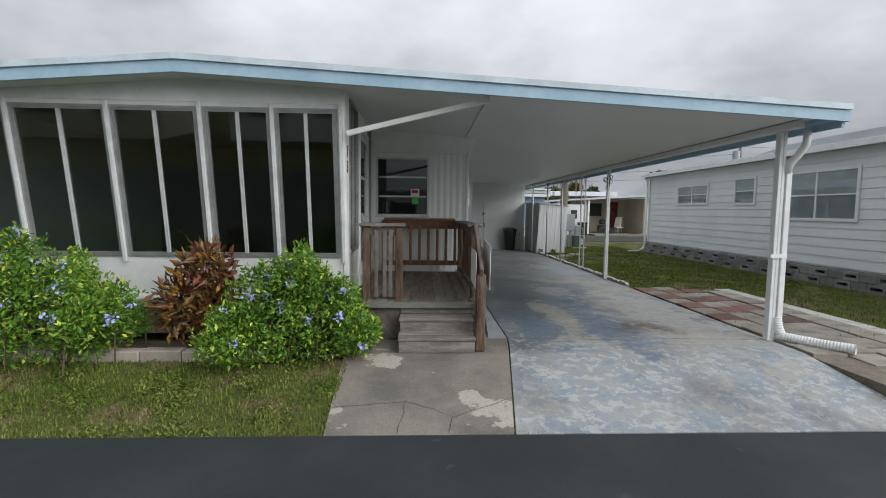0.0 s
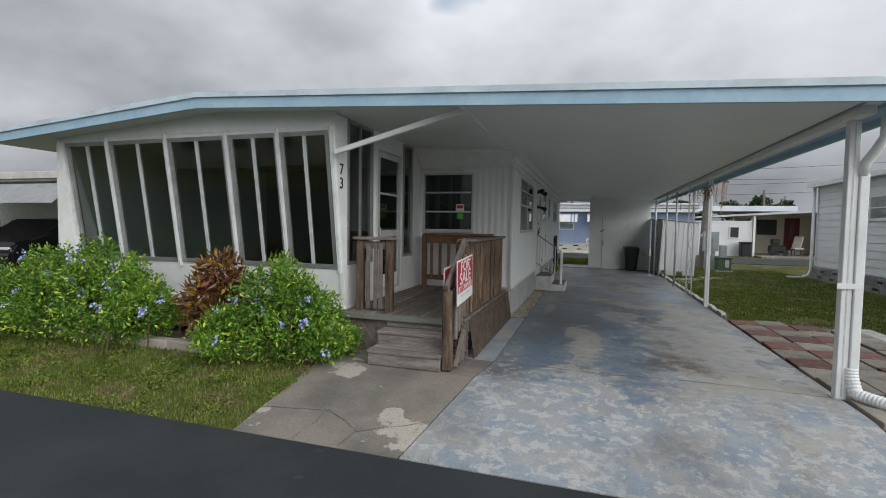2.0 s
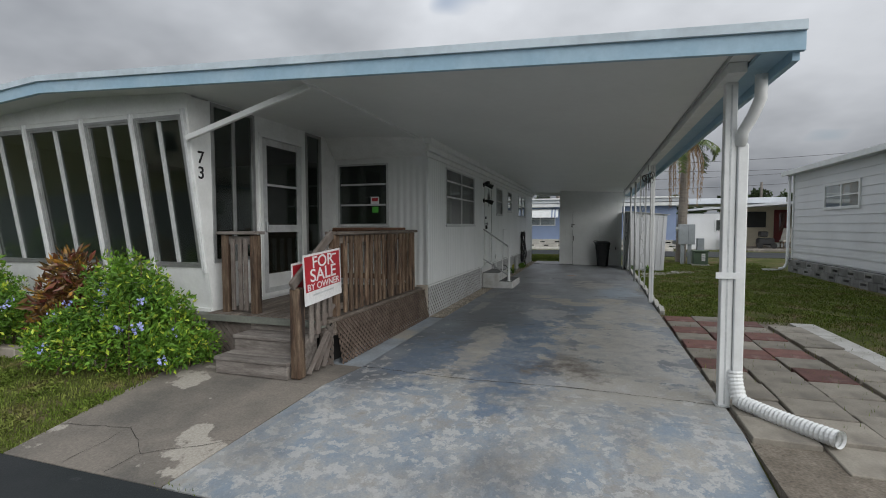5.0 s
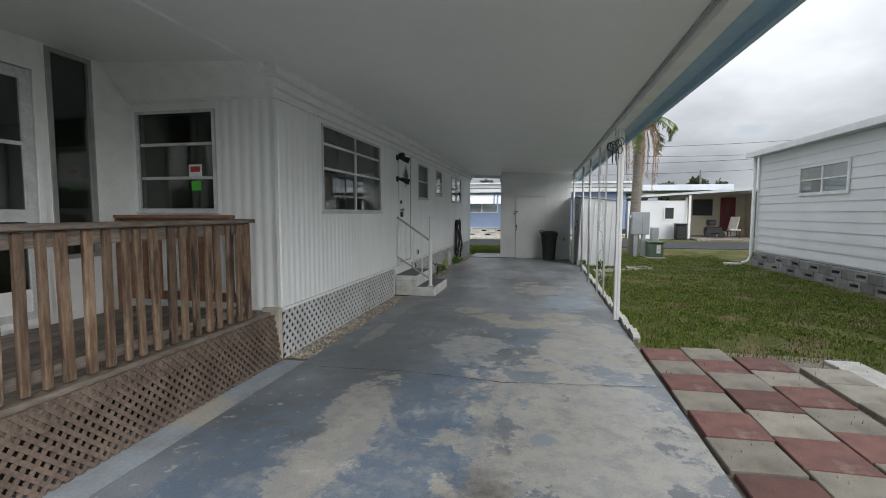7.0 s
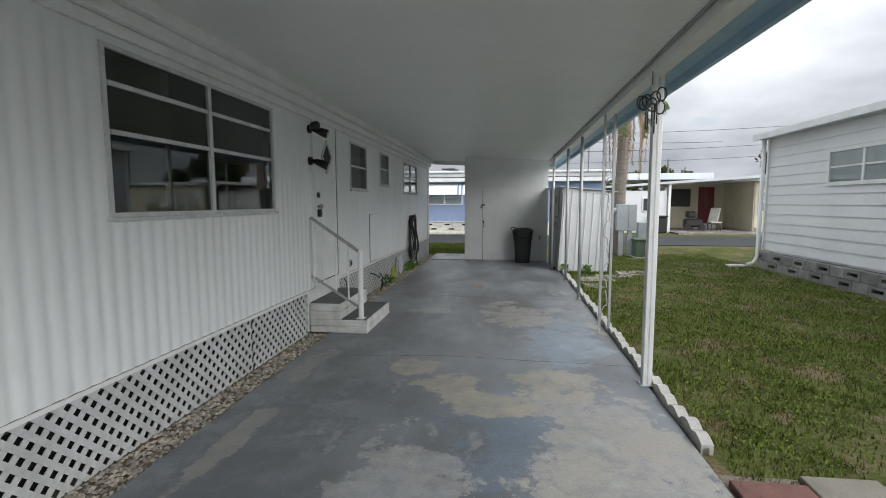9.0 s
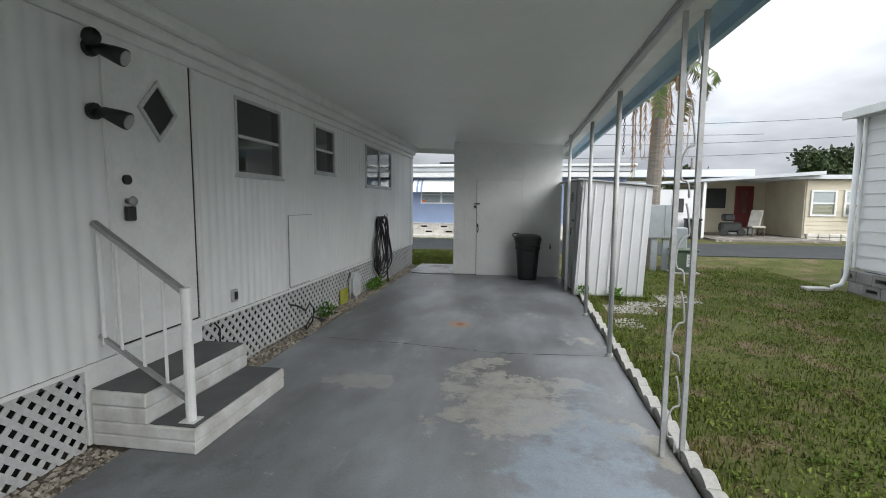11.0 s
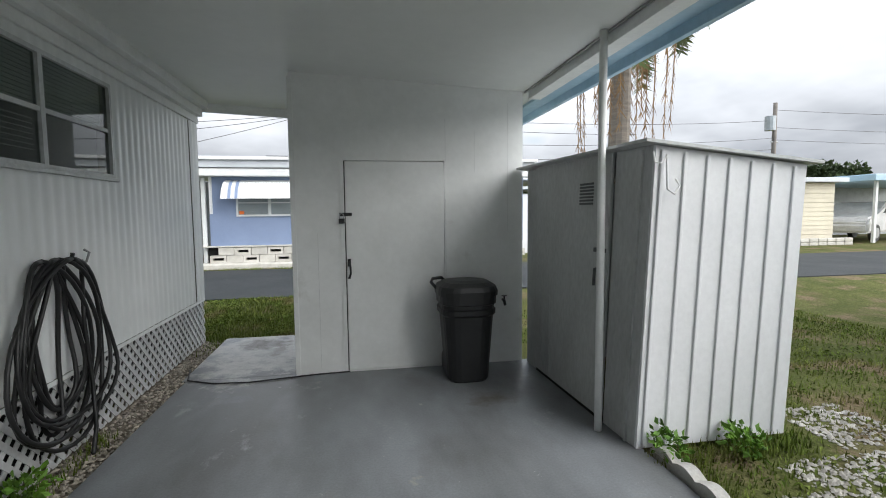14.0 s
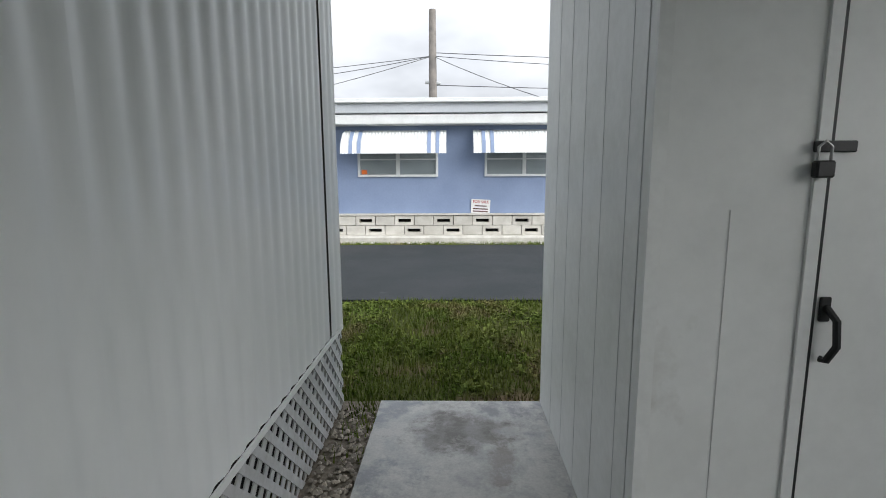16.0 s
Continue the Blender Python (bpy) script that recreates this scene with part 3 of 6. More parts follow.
slab("driveway_front", [(0.78, 3.5), (4.33, 3.5), (4.33, 4.98), (1.0, 4.98)], 0.0, M_SLAB, "driveway apron with worn pale blue floor paint")
slab("driveway_main", [(1.005, 4.985), (4.33, 4.985), (4.33, 19.38), (1.085, 19.38), (1.085, 5.6)], 0.0, M_SLAB, "carport floor slab with peeling grey-blue paint")
slab("driveway_rear", [(1.05, 19.385), (2.05, 19.385), (2.05, 20.86), (1.05, 20.86)], 0.0, M_SLAB, "stained rear walkway slab")
slab("entry_walk_front", [(-0.72, 3.5), (0.765, 3.5), (0.985, 4.98), (-0.80, 4.98)], -0.004, M_WALK, "cracked bare concrete entry walk")
slab("entry_walk", [(-0.80, 4.985), (0.99, 4.985), (1.07, 5.595), (-0.80, 5.595)], -0.004, M_WALK, "bare concrete entry walk at the steps")
slab("side_strip", [(-0.8, 5.602), (1.072, 5.602), (1.072, 8.3), (-0.8, 8.3)], -0.006, M_STRIP, "pale blue painted concrete strip beside the deck")
structure(part("gravel_bed", B(0.7, 1.08, 8.302, 20.9, -0.1, -0.025), M_SOIL), "narrow gravelly bed along the skirting", "gravel bed")
structure(part("road_front", B(-60, 60, -5.5, 3.49, -0.3, -0.193), M_ASPHALT), "dark freshly sealed asphalt street", "street")
structure(part("road_rear", B(-60, 60, 22.8, 26.9, 0.0, 0.152), M_ASPHALT), "dark asphalt street behind the homes", "street")


def crack(name, pts, w=0.012, z=0.0035):
    rnd = random.Random(len(pts) + int(pts[0][0] * 100))
    bm, prev = bmesh.new(), None
    fine = []
    for (x0, y0), (x1, y1) in zip(pts, pts[1:]):
        n = max(2, int(math.hypot(x1 - x0, y1 - y0) / 0.06))
        fine += [(x0 + (x1 - x0) * k / n + rnd.uniform(-0.012, 0.012), y0 + (y1 - y0) * k / n + rnd.uniform(-0.012, 0.012)) for k in range(n)]
    fine.append(pts[-1])
    for k, (x, y) in enumerate(fine):
        dx, dy = Vector((fine[min(k + 1, len(fine) - 1)][0] - fine[max(k - 1, 0)][0], fine[min(k + 1, len(fine) - 1)][1] - fine[max(k - 1, 0)][1])).normalized()
        ww = w * rnd.uniform(0.3, 1.0)
        zz = z + (0 if y > 5.0 else -0.19 * (5.0 - y) / 1.5)
        cur = (bm.verts.new((x - dy * ww / 2, y + dx * ww / 2, zz)), bm.verts.new((x + dy * ww / 2, y - dx * ww / 2, zz)))
        if prev:
            bm.faces.new((prev[0], prev[1], cur[1], cur[0]))
        prev = cur
    structure(part(name, bm, M_CRACK), "dark irregular crack in the concrete", "crack")


crack("joint_crack_1", [(1.09, 5.6), (2.2, 5.52), (3.2, 5.58), (4.3, 5.5)], 0.012)
crack("joint_crack_2", [(1.2, 8.15), (2.1, 8.2), (3.0, 8.1), (4.3, 8.25)], 0.011)
crack("joint_crack_3", [(1.3, 11.2), (2.5, 11.35), (4.3, 11.25)], 0.010)
crack("joint_crack_4", [(1.25, 14.45), (2.2, 14.4), (3.2, 14.25), (4.3, 14.35)], 0.012)
crack("walk_crack_1", [(-0.72, 3.9), (-0.1, 4.0), (0.3, 3.75), (0.85, 4.05)], 0.007, 0.0)
crack("walk_crack_2", [(0.3, 3.75), (0.25, 3.52)], 0.006, 0.0)
crack("walk_crack_3", [(-0.1, 4.0), (-0.15, 3.52)], 0.006, 0.0)


# ---- roof and ceiling ----
def under(x):
    """Height of the ceiling's underside across the roof."""
    return 2.95 - 0.050 * (x + 2.48) if x > -2.48 else 2.95 - 0.076 * (-2.48 - x)


Y0, Y1, XL, XR = 4.95, 21.0, -6.45, 4.52


def roof_sheet(name, lo, hi, mat, y0, y1, label, cat, xs):
    bm = bmesh.new()
    prism(bm, [(x, under(x) + lo) for x in xs] + [(x, under(x) + hi) for x in reversed(xs)], y0, y1, "y")
    return structure(part(name, bm, mat), label, cat)


roof_sheet("ceiling", 0.0, 0.03, M_CEIL, Y0 + 0.02, Y1, "smooth pale painted carport ceiling", "ceiling", [-6.4, -2.48, XR - 0.1])
roof_sheet("roof", 0.032, 0.13, M_ROOFWHITE, Y0 + 0.02, Y1, "low white metal roof", "roof", [-6.4, -2.48, XR - 0.1])
for lo, hi, y0, y1, mat, nm in ((-0.045, 0.075, Y0 - 0.02, Y0 + 0.02, M_BLUETRIM, "fascia_front"), (0.076, 0.138, Y0 - 0.045, Y0 + 0.02, M_SKYTRIM, "fascia_front_lip"), (-0.10, 0.13, Y1, Y1 + 0.03, M_WHITE2, "fascia_rear")):
    roof_sheet(nm, lo, hi, mat, y0, y1, "pale blue metal roof edge" if "front" in nm else "white rear roof edge", "fascia", [XL, -2.48, XR + 0.08])
zr = under(XR)
structure(part("fascia_side", B(XR + 0.02, XR + 0.06, Y0 + 0.021, Y1, zr - 0.10, zr + 0.075), M_BLUETRIM), "pale blue side fascia of the carport roof", "fascia")
structure(part("fascia_side_lip", B(XR + 0.0, XR + 0.085, Y0 + 0.021, Y1, zr + 0.076, zr + 0.12), M_SKYTRIM), "pale drip edge along the carport roof", "fascia")
structure(part("edge_beam", B(4.24, 4.36, Y0 + 0.3, 19.3, under(4.3) - 0.075, under(4.3) - 0.004), M_WHITE2), "white metal beam along the carport edge", "beam")
structure(part("edge_gutter", B(4.37, XR + 0.018, Y0 + 0.05, Y1 - 0.05, zr - 0.03, zr - 0.003), M_BLUETRIM), "pale blue soffit strip at the carport edge", "gutter")
structure(part("edge_seam", B(4.21, 4.225, Y0 + 0.05, 19.34, under(4.21) - 0.016, under(4.21) - 0.002), M_ALU), "grey seam strip on the ceiling edge", "trim")
structure(part("ceiling_seam", B(0.735, 0.765, Y0 + 0.05, 8.30, under(0.75) - 0.022, under(0.75) - 0.002), M_WHITE2), "white batten on the ceiling", "trim")

# ---- the home: walls ----
PX = plane_px(0.80)
SIDE_HOLES = [(9.27, 11.29, 1.45, 2.465), (12.29, 13.06, 0.54, 2.56), (13.64, 14.48, 1.735, 2.445), (15.33, 15.98, 1.86, 2.455), (17.34, 18.93, 1.755, 2.45)]
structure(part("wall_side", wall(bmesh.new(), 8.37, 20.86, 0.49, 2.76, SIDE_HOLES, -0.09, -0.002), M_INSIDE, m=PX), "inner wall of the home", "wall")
sheet_parent = structure(part("siding_side", ribbed(bmesh.new(), 8.36, 20.60, 0.50, 2.52, SIDE_HOLES), M_WHITE, m=PX, smooth=True), "white ribbed aluminium siding", "siding")
part("end_panel", ribbed(bmesh.new(), 20.61, 20.87, 0.50, 2.52, [], d=0.022), M_WHITE, sheet_parent, m=PX, smooth=True)
for k, (z0, z1, d) in enumerate(((2.52, 2.60, 0.035), (2.60, 2.69, 0.085), (2.69, 2.783, 0.15))):
    structure(part("eave_trim_%d" % (k + 1), B(8.29 - d * 1.2, 20.89, -0.01, d, z0 + 0.002, z1, 0.006), M_WHITE2, m=PX), "stepped white trim under the ceiling", "trim")
structure(part("wall_recess", wall(bmesh.new(), -0.85, 0.798, 0.45, 2.86, [(-0.79, 0.125, 1.45, 2.46)], -0.09, 0.0), M_WHITE, m=plane_ny(8.36)), "white wall beside the entry porch", "wall")
part("ribbed_sheet", ribbed(bmesh.new(), 0.14, 0.80, 0.5, 2.56, [], d=0.010), M_WHITE, bpy.data.objects["wall_recess"], m=plane_ny(8.36), smooth=True)
structure(part("wall_back", B(-5.4, 0.79, 20.78, 20.86, 0.0, 2.78), M_WHITE2), "rear wall of the home", "wall")
structure(part("wall_left", B(-5.42, -5.34, 5.3, 20.77, 0.0, 2.76), M_WHITE2), "far side wall of the home", "wall")
# floor and partition in the tone that carries the rooms' dimness
structure(part("room_floor", B(-5.33, 0.70, 5.45, 20.77, 0.40, 0.46), M_INSIDE), "floor inside the home with the dimness in its colour", "floor")
structure(part("partition", B(-5.33, 0.70, 9.9, 9.98, 0.461, 2.76), M_INSIDE), "inner partition with the dimness in its colour", "wall")
# added sheet; its near-black colour paints the crawl space's shade
structure(part("skirt_back", B(0.62, 0.66, 8.4, 20.78, -0.1, 0.48), M_DARK), "near-black sheet for the crawl space's shade behind the lattice", "crawl space")

structure(part("corner_trim", B(0.775, 0.832, 8.318, 8.375, 0.5, 2.52, 0.012), M_WHITE), "white rounded corner trim of the home", "trim")

bm = prism(bmesh.new(), [(8.352, 2.54), (8.352, 2.783), (8.03, 2.783), (8.05, 2.745), (8.30, 2.56)], -0.84, 0.83, "x")
for v in bm.verts:
    if v.co.z > 2.7:
        v.co.z += 0.05 * (0.83 - v.co.x)
structure(part("recess_cornice", bm, M_WHITE2), "sloping white cornice over the porch window", "trim")

# skirting lattice in sheets
for a, c in ((8.37, 10.76), (10.78, 12.0), (13.08, 15.5), (15.52, 17.9), (17.92, 20.86)):
    structure(part("skirting_lattice", lattice_sheet(bmesh.new(), a, c, -0.02, 0.475), M_LATTICE, m=plane_px(0.80)), "dirty white diagonal lattice skirting", "lattice")
structure(part("skirting_cap", B(8.36, 20.87, 0.014, 0.022, 0.470, 0.497), M_WHITE2, m=PX), "thin white strip above the lattice", "trim")
structure(part("corner_block", B(0.62, 0.80, 8.30, 8.37, -0.02, 0.50, 0.005), M_PLANTER), "rough block pier at the home's corner", "pier")

# sloping front of the sunroom
SL = math.hypot(0.31, 2.2)
up_v = Vector((0, -0.31 / SL, 2.2 / SL))
out_v = Vector((0, -2.2 / SL, -0.31 / SL))
FRONT = Matrix(((1, 0, 0, 0), (0, out_v.y, up_v.y, 5.65), (0, out_v.z, up_v.z, 0.5), (0, 0, 0, 1)))
BAYS = [(-5.30, -4.49), (-4.46, -3.43), (-3.40, -2.45), (-2.40, -1.66), (-1.63, -0.935)]
V0, V1 = 0.475, 2.175
structure(part("wall_front", wall(bmesh.new(), -5.36, -0.858, 0.0, 2.23, [(a, c, V0, V1) for a, c in BAYS], -0.07, 0.0), M_WHITE2, m=FRONT), "white leaning front wall of the sunroom", "wall")
structure(part("wall_front_base", B(-5.36, -0.86, 5.61, 5.71, 0.25, 0.499), M_WHITE2), "white base panel of the sunroom", "wall")
structure(part("sill_course", B(-5.36, -0.86, 5.58, 5.67, 0.06, 0.248), M_PLANTER), "pale lap board under the sunroom", "trim")
bm = bmesh.new()
prism(bm, [(-5.36, 2.70), (-0.86, 2.70), (-0.86, under(-0.86)), (-2.48, under(-2.48)), (-5.36, under(-5.36))], 5.33, 5.41, "y")
structure(part("wall_front_top", bm, M_WHITE2), "white gable band over the sunroom windows", "wall")
for k, (a, c) in enumerate(BAYS):
    w = tagged(part("window_sunroom_%d" % (k + 1), frame_bars(bmesh.new(), a, c, V0, V1, 0.030, -0.03, 0.012), M_ALU, m=FRONT), "tall dark sliding sunroom window in grey aluminium", "window", "sunroom windows", "structure")
    mid = (a + c) / 2
    part("inner_frame", frame_bars(bmesh.new(), a + 0.032, c - 0.032, V0 + 0.032, V1 - 0.032, 0.022, -0.04, 0.003), M_ALU, w, m=FRONT)
    part("mullion", B(mid - 0.018, mid + 0.018, -0.03, 0.006, V0 + 0.055, V1 - 0.055), M_WINFRAME, w, m=FRONT)
    for e, g in ((a + 0.054, mid - 0.018), (mid + 0.018, c - 0.054)):
        part("pane", B(e, g, -0.025, -0.021, V0 + 0.054, V1 - 0.054), M_GLASS, w, m=FRONT)
for a, c in zip([-5.36] + [b[1] for b in BAYS], [b[0] for b in BAYS] + [-0.85]):
    structure(part("front_batten", B((a + c) / 2 - 0.020, (a + c) / 2 + 0.020, 0.001, 0.045, 0.42, 2.225, 0.004), M_WHITEFRAME, m=FRONT), "white upright batten between sunroom windows", "batten")

# side of the sunroom, with the entry
PS = plane_px(-0.85)
bm = bmesh.new()
prism(bm, [(5.335, 2.71), (5.335, 2.85), (5.64, 2.85), (5.64, 0.60), (5.633, 0.45)], -0.90, -0.845, "x")
structure(part("wall_entry_corner", bm, M_WHITE2), "white corner panel that carries the house number", "wall")
ENTRY_HOLES = [(5.66, 6.38, 1.02, 2.85), (6.45, 7.42, 0.50, 2.66), (7.50, 7.92, 1.02, 2.85)]
structure(part("wall_entry", wall(bmesh.new(), 5.641, 8.36, 0.45, 2.868, ENTRY_HOLES, -0.07, 0.0), M_WHITE2, m=PS), "white side wall of the sunroom", "wall")
for k, (a, c, e, g) in enumerate((ENTRY_HOLES[0], ENTRY_HOLES[2])):
    w = structure(part("window_entry_%d" % (k + 1), frame_bars(bmesh.new(), a, c, e, g, 0.04, -0.03, 0.015), M_ALU, m=PS), "tall dark screened side window", "window")
    if not k:
        part("mullion", B((a + c) / 2 - 0.015, (a + c) / 2 + 0.015, -0.02, 0.01, e + 0.04, g - 0.04), M_ALU, w, m=PS)
    part("pane", B(a + 0.04, c - 0.04, -0.02, -0.015, e + 0.04, g - 0.04), M_GLASS, w, m=PS)


def entry_door():
    d = structure(part("door_entry", frame_bars(bmesh.new(), 6.45, 7.42, 0.50, 2.66, 0.05, -0.05, 0.03), M_WHITE2, m=PS), "white aluminium screen door on the deck", "door")
    leaf = part("leaf", frame_bars(bmesh.new(), 6.51, 7.36, 0.53, 2.60, 0.085, -0.02, 0.02), M_WINFRAME, d, m=PS)
    part("mid_rail", B(6.595, 7.275, -0.018, 0.022, 1.36, 1.46), M_WINFRAME, leaf, m=PS)
    part("upper_rail", B(6.595, 7.275, -0.012, 0.012, 1.98, 2.01), M_WINFRAME, leaf, m=PS)
    part("kick_panel", B(6.595, 7.275, -0.01, 0.008, 0.615, 0.80), M_WHITE2, leaf, m=PS)
    for z0, z1 in ((0.80, 1.36), (1.46, 1.98), (2.01, 2.515)):
        part("pane", B(6.595, 7.275, -0.006, -0.002, z0, z1), M_GLASS, leaf, m=PS)
    part("handle", B(6.535, 6.565, 0.02, 0.06, 1.36, 1.50, 0.008), M_ALU, leaf, m=PS)


entry_door()
num = thing("house_number", (-0.84, 5.50, 1.98), "black metal house numerals on the white corner panel", "house number")
turn_px = Matrix(((0, 0, 1, 0), (1, 0, 0, 0), (0, 1, 0, 0), (0, 0, 0, 1)))
for ch, z in (("7", 2.20), ("3", 2.03)):
    text("numeral", ch, 0.19, Matrix.Translation((-0.846, 5.505, z)) @ turn_px, M_BLACK, num, 0.006)
structure(part("roof_brace", bar(bmesh.new(), (-0.82, 5.30, 2.38), (0.75, 5.22, 2.76), 0.06, 0.04, 0.006), M_WHITE2), "white diagonal roof brace", "brace")

# windows and the side door
window("window_recess", plane_ny(8.36), -0.79, 0.125, 1.45, 2.46, 1, 3, "three-pane awning window beside the porch")
stick = structure(part("window_sticker", B(-0.19, -0.04, 0.006, 0.009, 1.80, 1.92), M_SIGNWHITE, m=plane_ny(8.36)), "small white and red warning sticker on glass", "sticker")
part("red_mark", B(-0.17, -0.06, 0.0091, 0.0105, 1.845, 1.90), M_SIGNRED, stick, m=plane_ny(8.36))
structure(part("window_sticker_green", B(-0.165, -0.055, 0.006, 0.009, 1.66, 1.755), M_GREENSTICK, m=plane_ny(8.36)), "small green sticker on glass", "sticker")
window("window_double", PX, 9.27, 11.29, 1.45, 2.465, 2, 3, "wide six-pane awning window in the ribbed wall", split=[0.5, 0.78])
window("window_single", PX, 13.64, 14.48, 1.735, 2.445, 1, 2, "two-pane window in the ribbed wall")
window("window_small", PX, 15.33, 15.98, 1.86, 2.455, 1, 2, "small two-pane window in the ribbed wall")
window("window_blinds", PX, 17.34, 18.93, 1.755, 2.45, 2, 2, "double window with white blinds half down")
bl = thing("window_blind", (0.76, 18.1, 2.1), "white slatted blinds behind the glass", "blinds")
for k in range(13):
    part("slat", B(17.42, 18.85, -0.022, -0.018, 2.095 + k * 0.026, 2.117 + k * 0.026), M_WHITE2, bl, m=PX)
for k in range(7):
    part("slat", B(17.5, 18.1, -0.03, -0.020, 1.86 + k * 0.03, 1.866 + k * 0.03), M_WHITE2, bl, m=PX)


def side_door():
    d = structure(part("door_side", B(12.30, 13.05, -0.03, 0.012, 0.55, 2.555, 0.004), M_WHITE2, m=PX), "white side door with a diamond window", "door")
    part("frame", frame_bars(bmesh.new(), 12.25, 13.10, 0.50, 2.60, 0.04, -0.02, 0.026), M_WHITE2, d, m=PX)
    for e, g, h0, h1 in ((12.291, 12.299, 0.55, 2.56), (13.051, 13.06, 0.55, 2.56), (12.3, 13.05, 2.556, 2.563), (12.3, 13.05, 0.538, 0.549)):
        part("gap_line", B(e, g, -0.01, 0.014, h0, h1), M_BLACK, d, m=PX)
    dia = bmesh.new()
    c, w, h = 12.71, 0.185, 0.215
    o, i = [(c - w, 2.125), (c, 2.125 - h), (c + w, 2.125), (c, 2.125 + h)], [(c - w + 0.035, 2.125), (c, 2.125 - h + 0.04), (c + w - 0.035, 2.125), (c, 2.125 + h - 0.04)]
    for k in range(4):
        prism(dia, [o[k], o[(k + 1) % 4], i[(k + 1) % 4], i[k]], 0.013, 0.03, "y")
    f = part("diamond_frame", dia, M_WINFRAME, d, m=PX)
    part("diamond_pane", prism(bmesh.new(), i, 0.0135, 0.017, "y"), M_DARKSCREEN, f, m=PX)
    part("knob", tube(bmesh.new(), [(12.40, 0.012, 1.49), (12.40, 0.04, 1.49), (12.40, 0.06, 1.49), (12.40, 0.075, 1.49)], 0.03, 12, True, [0.018, 0.018, 0.034, 0.024]), M_ALU, d, m=PX, smooth=True)
    part("deadbolt", tube(bmesh.new(), [(12.40, 0.012, 1.63), (12.40, 0.032, 1.63)], 0.033, 12), M_BLACK, d, m=PX)
    part("lock_box", B(12.365, 12.435, 0.013, 0.055, 1.36, 1.455, 0.008), M_BLACK, d, m=PX)


side_door()


def side_steps():
    s = thing("side_steps", (1.1, 12.5, 0), "white painted block steps with dark grey treads", "steps")
    low, high = [(0.83, 12.02), (1.53, 12.02), (1.53, 13.08), (0.83, 13.08)], [(0.83, 12.02), (1.21, 12.02), (1.21, 13.08), (0.83, 13.08)]
    for nm, poly, z0, z1 in (("lower_course", low, 0.0, 0.075), ("lower_step", low, 0.078, 0.155), ("upper_course", high, 0.157, 0.255), ("upper_step", high, 0.258, 0.345)):
        a, c = poly[0], poly[2]
        part(nm, B(a[0], c[0], a[1], c[1], z0, z1, 0.008), M_PAINTBRICK, s)
    part("tread", B(1.215, 1.51, 12.04, 13.06, 0.1555, 0.162), M_TREAD, s)
    part("tread", B(0.83, 1.195, 12.04, 13.06, 0.3455, 0.352), M_TREAD, s)
    part("base_panel", B(0.78, 0.815, 12.01, 13.08, 0.0, 0.497), M_WHITE2, s)
    r = thing("step_railing", (1.38, 12.1, 0.155), "white metal handrail on the side steps", "railing")
    part("post", tube(bmesh.new(), [(1.43, 12.12, 0.16), (1.43, 12.12, 0.98)], 0.03, 12), M_WHITE2, r)
    part("wall_post", tube(bmesh.new(), [(0.86, 12.12, 0.60), (0.86, 12.12, 1.35)], 0.014, 8), M_WHITE2, r)
    part("top_rail", bar(bmesh.new(), (0.83, 12.12, 1.36), (1.43, 12.12, 0.95), 0.03, 0.04), M_ALU, r)
    part("lower_rail", bar(bmesh.new(), (0.83, 12.12, 0.66), (1.43, 12.12, 0.28), 0.025, 0.025), M_ALU, r)
    part("foot_plate", B(1.38, 1.48, 12.07, 12.17, 0.155, 0.166), M_WHITE2, r)
    for k in range(1, 4):
        f = k / 4
        part("baluster", tube(bmesh.new(), [(0.83 + 0.60 * f, 12.12, 0.66 - 0.38 * f), (0.83 + 0.60 * f, 12.12, 1.35 - 0.41 * f)], 0.010, 8), M_WHITE2, r)


side_steps()

# ---- storage room at the end ----
PE = plane_ny(19.35)
structure(part("wall_end", wall(bmesh.new(), 2.05, 4.20, 0.0, 2.73, [(2.505, 3.43, 0.015, 1.955)], -0.08, 0.0), M_ENDWALL, m=PE), "smooth white end wall of the carport", "wall")
structure(part("wall_end_side", B(2.05, 2.12, 19.44, 20.86, 0.0, 2.73), M_WHITE2), "white side wall of the storage room", "wall")
structure(part("wall_end_back", B(2.13, 4.20, 20.78, 20.86, 0.0, 2.72), M_WHITE2), "rear wall of the storage room", "wall")
structure(part("wall_end_outer", B(4.12, 4.20, 19.44, 20.77, 0.0, 2.62), M_WHITE2), "outer wall of the storage room", "wall")
for k in range(5):
    structure(part("board_groove", B(2.0488, 2.0499, 19.55 + k * 0.25, 19.553 + k * 0.25, 0.0, 2.68), M_WINFRAME), "thin vertical groove in the side wall", "groove")
structure(part("storage_corner_trim", B(2.035, 2.075, -0.0, 0.012, 0.0, 2.68), M_WHITE2, m=PE), "white corner trim", "trim")
ed = structure(part("door_storage", B(2.512, 3.424, -0.03, 0.006, 0.02, 1.948, 0.003), M_ENDWALL, m=PE), "white flush storage door, padlocked", "door")
part("gap_line", B(2.504, 2.512, -0.02, 0.009, 0.015, 1.95), M_BLACK, ed, m=PE)
part("jamb_strip", B(2.47, 2.503, 0.0005, 0.010, 0.0, 1.97), M_WHITE2, ed, m=PE)
part("hasp", B(2.458, 2.57, 0.0065, 0.016, 1.452, 1.482, 0.003), M_BLACK, ed, m=PE)
lockp = part("padlock", B(2.452, 2.502, 0.014, 0.04, 1.385, 1.43, 0.005), M_BLACK, ed, m=PE)
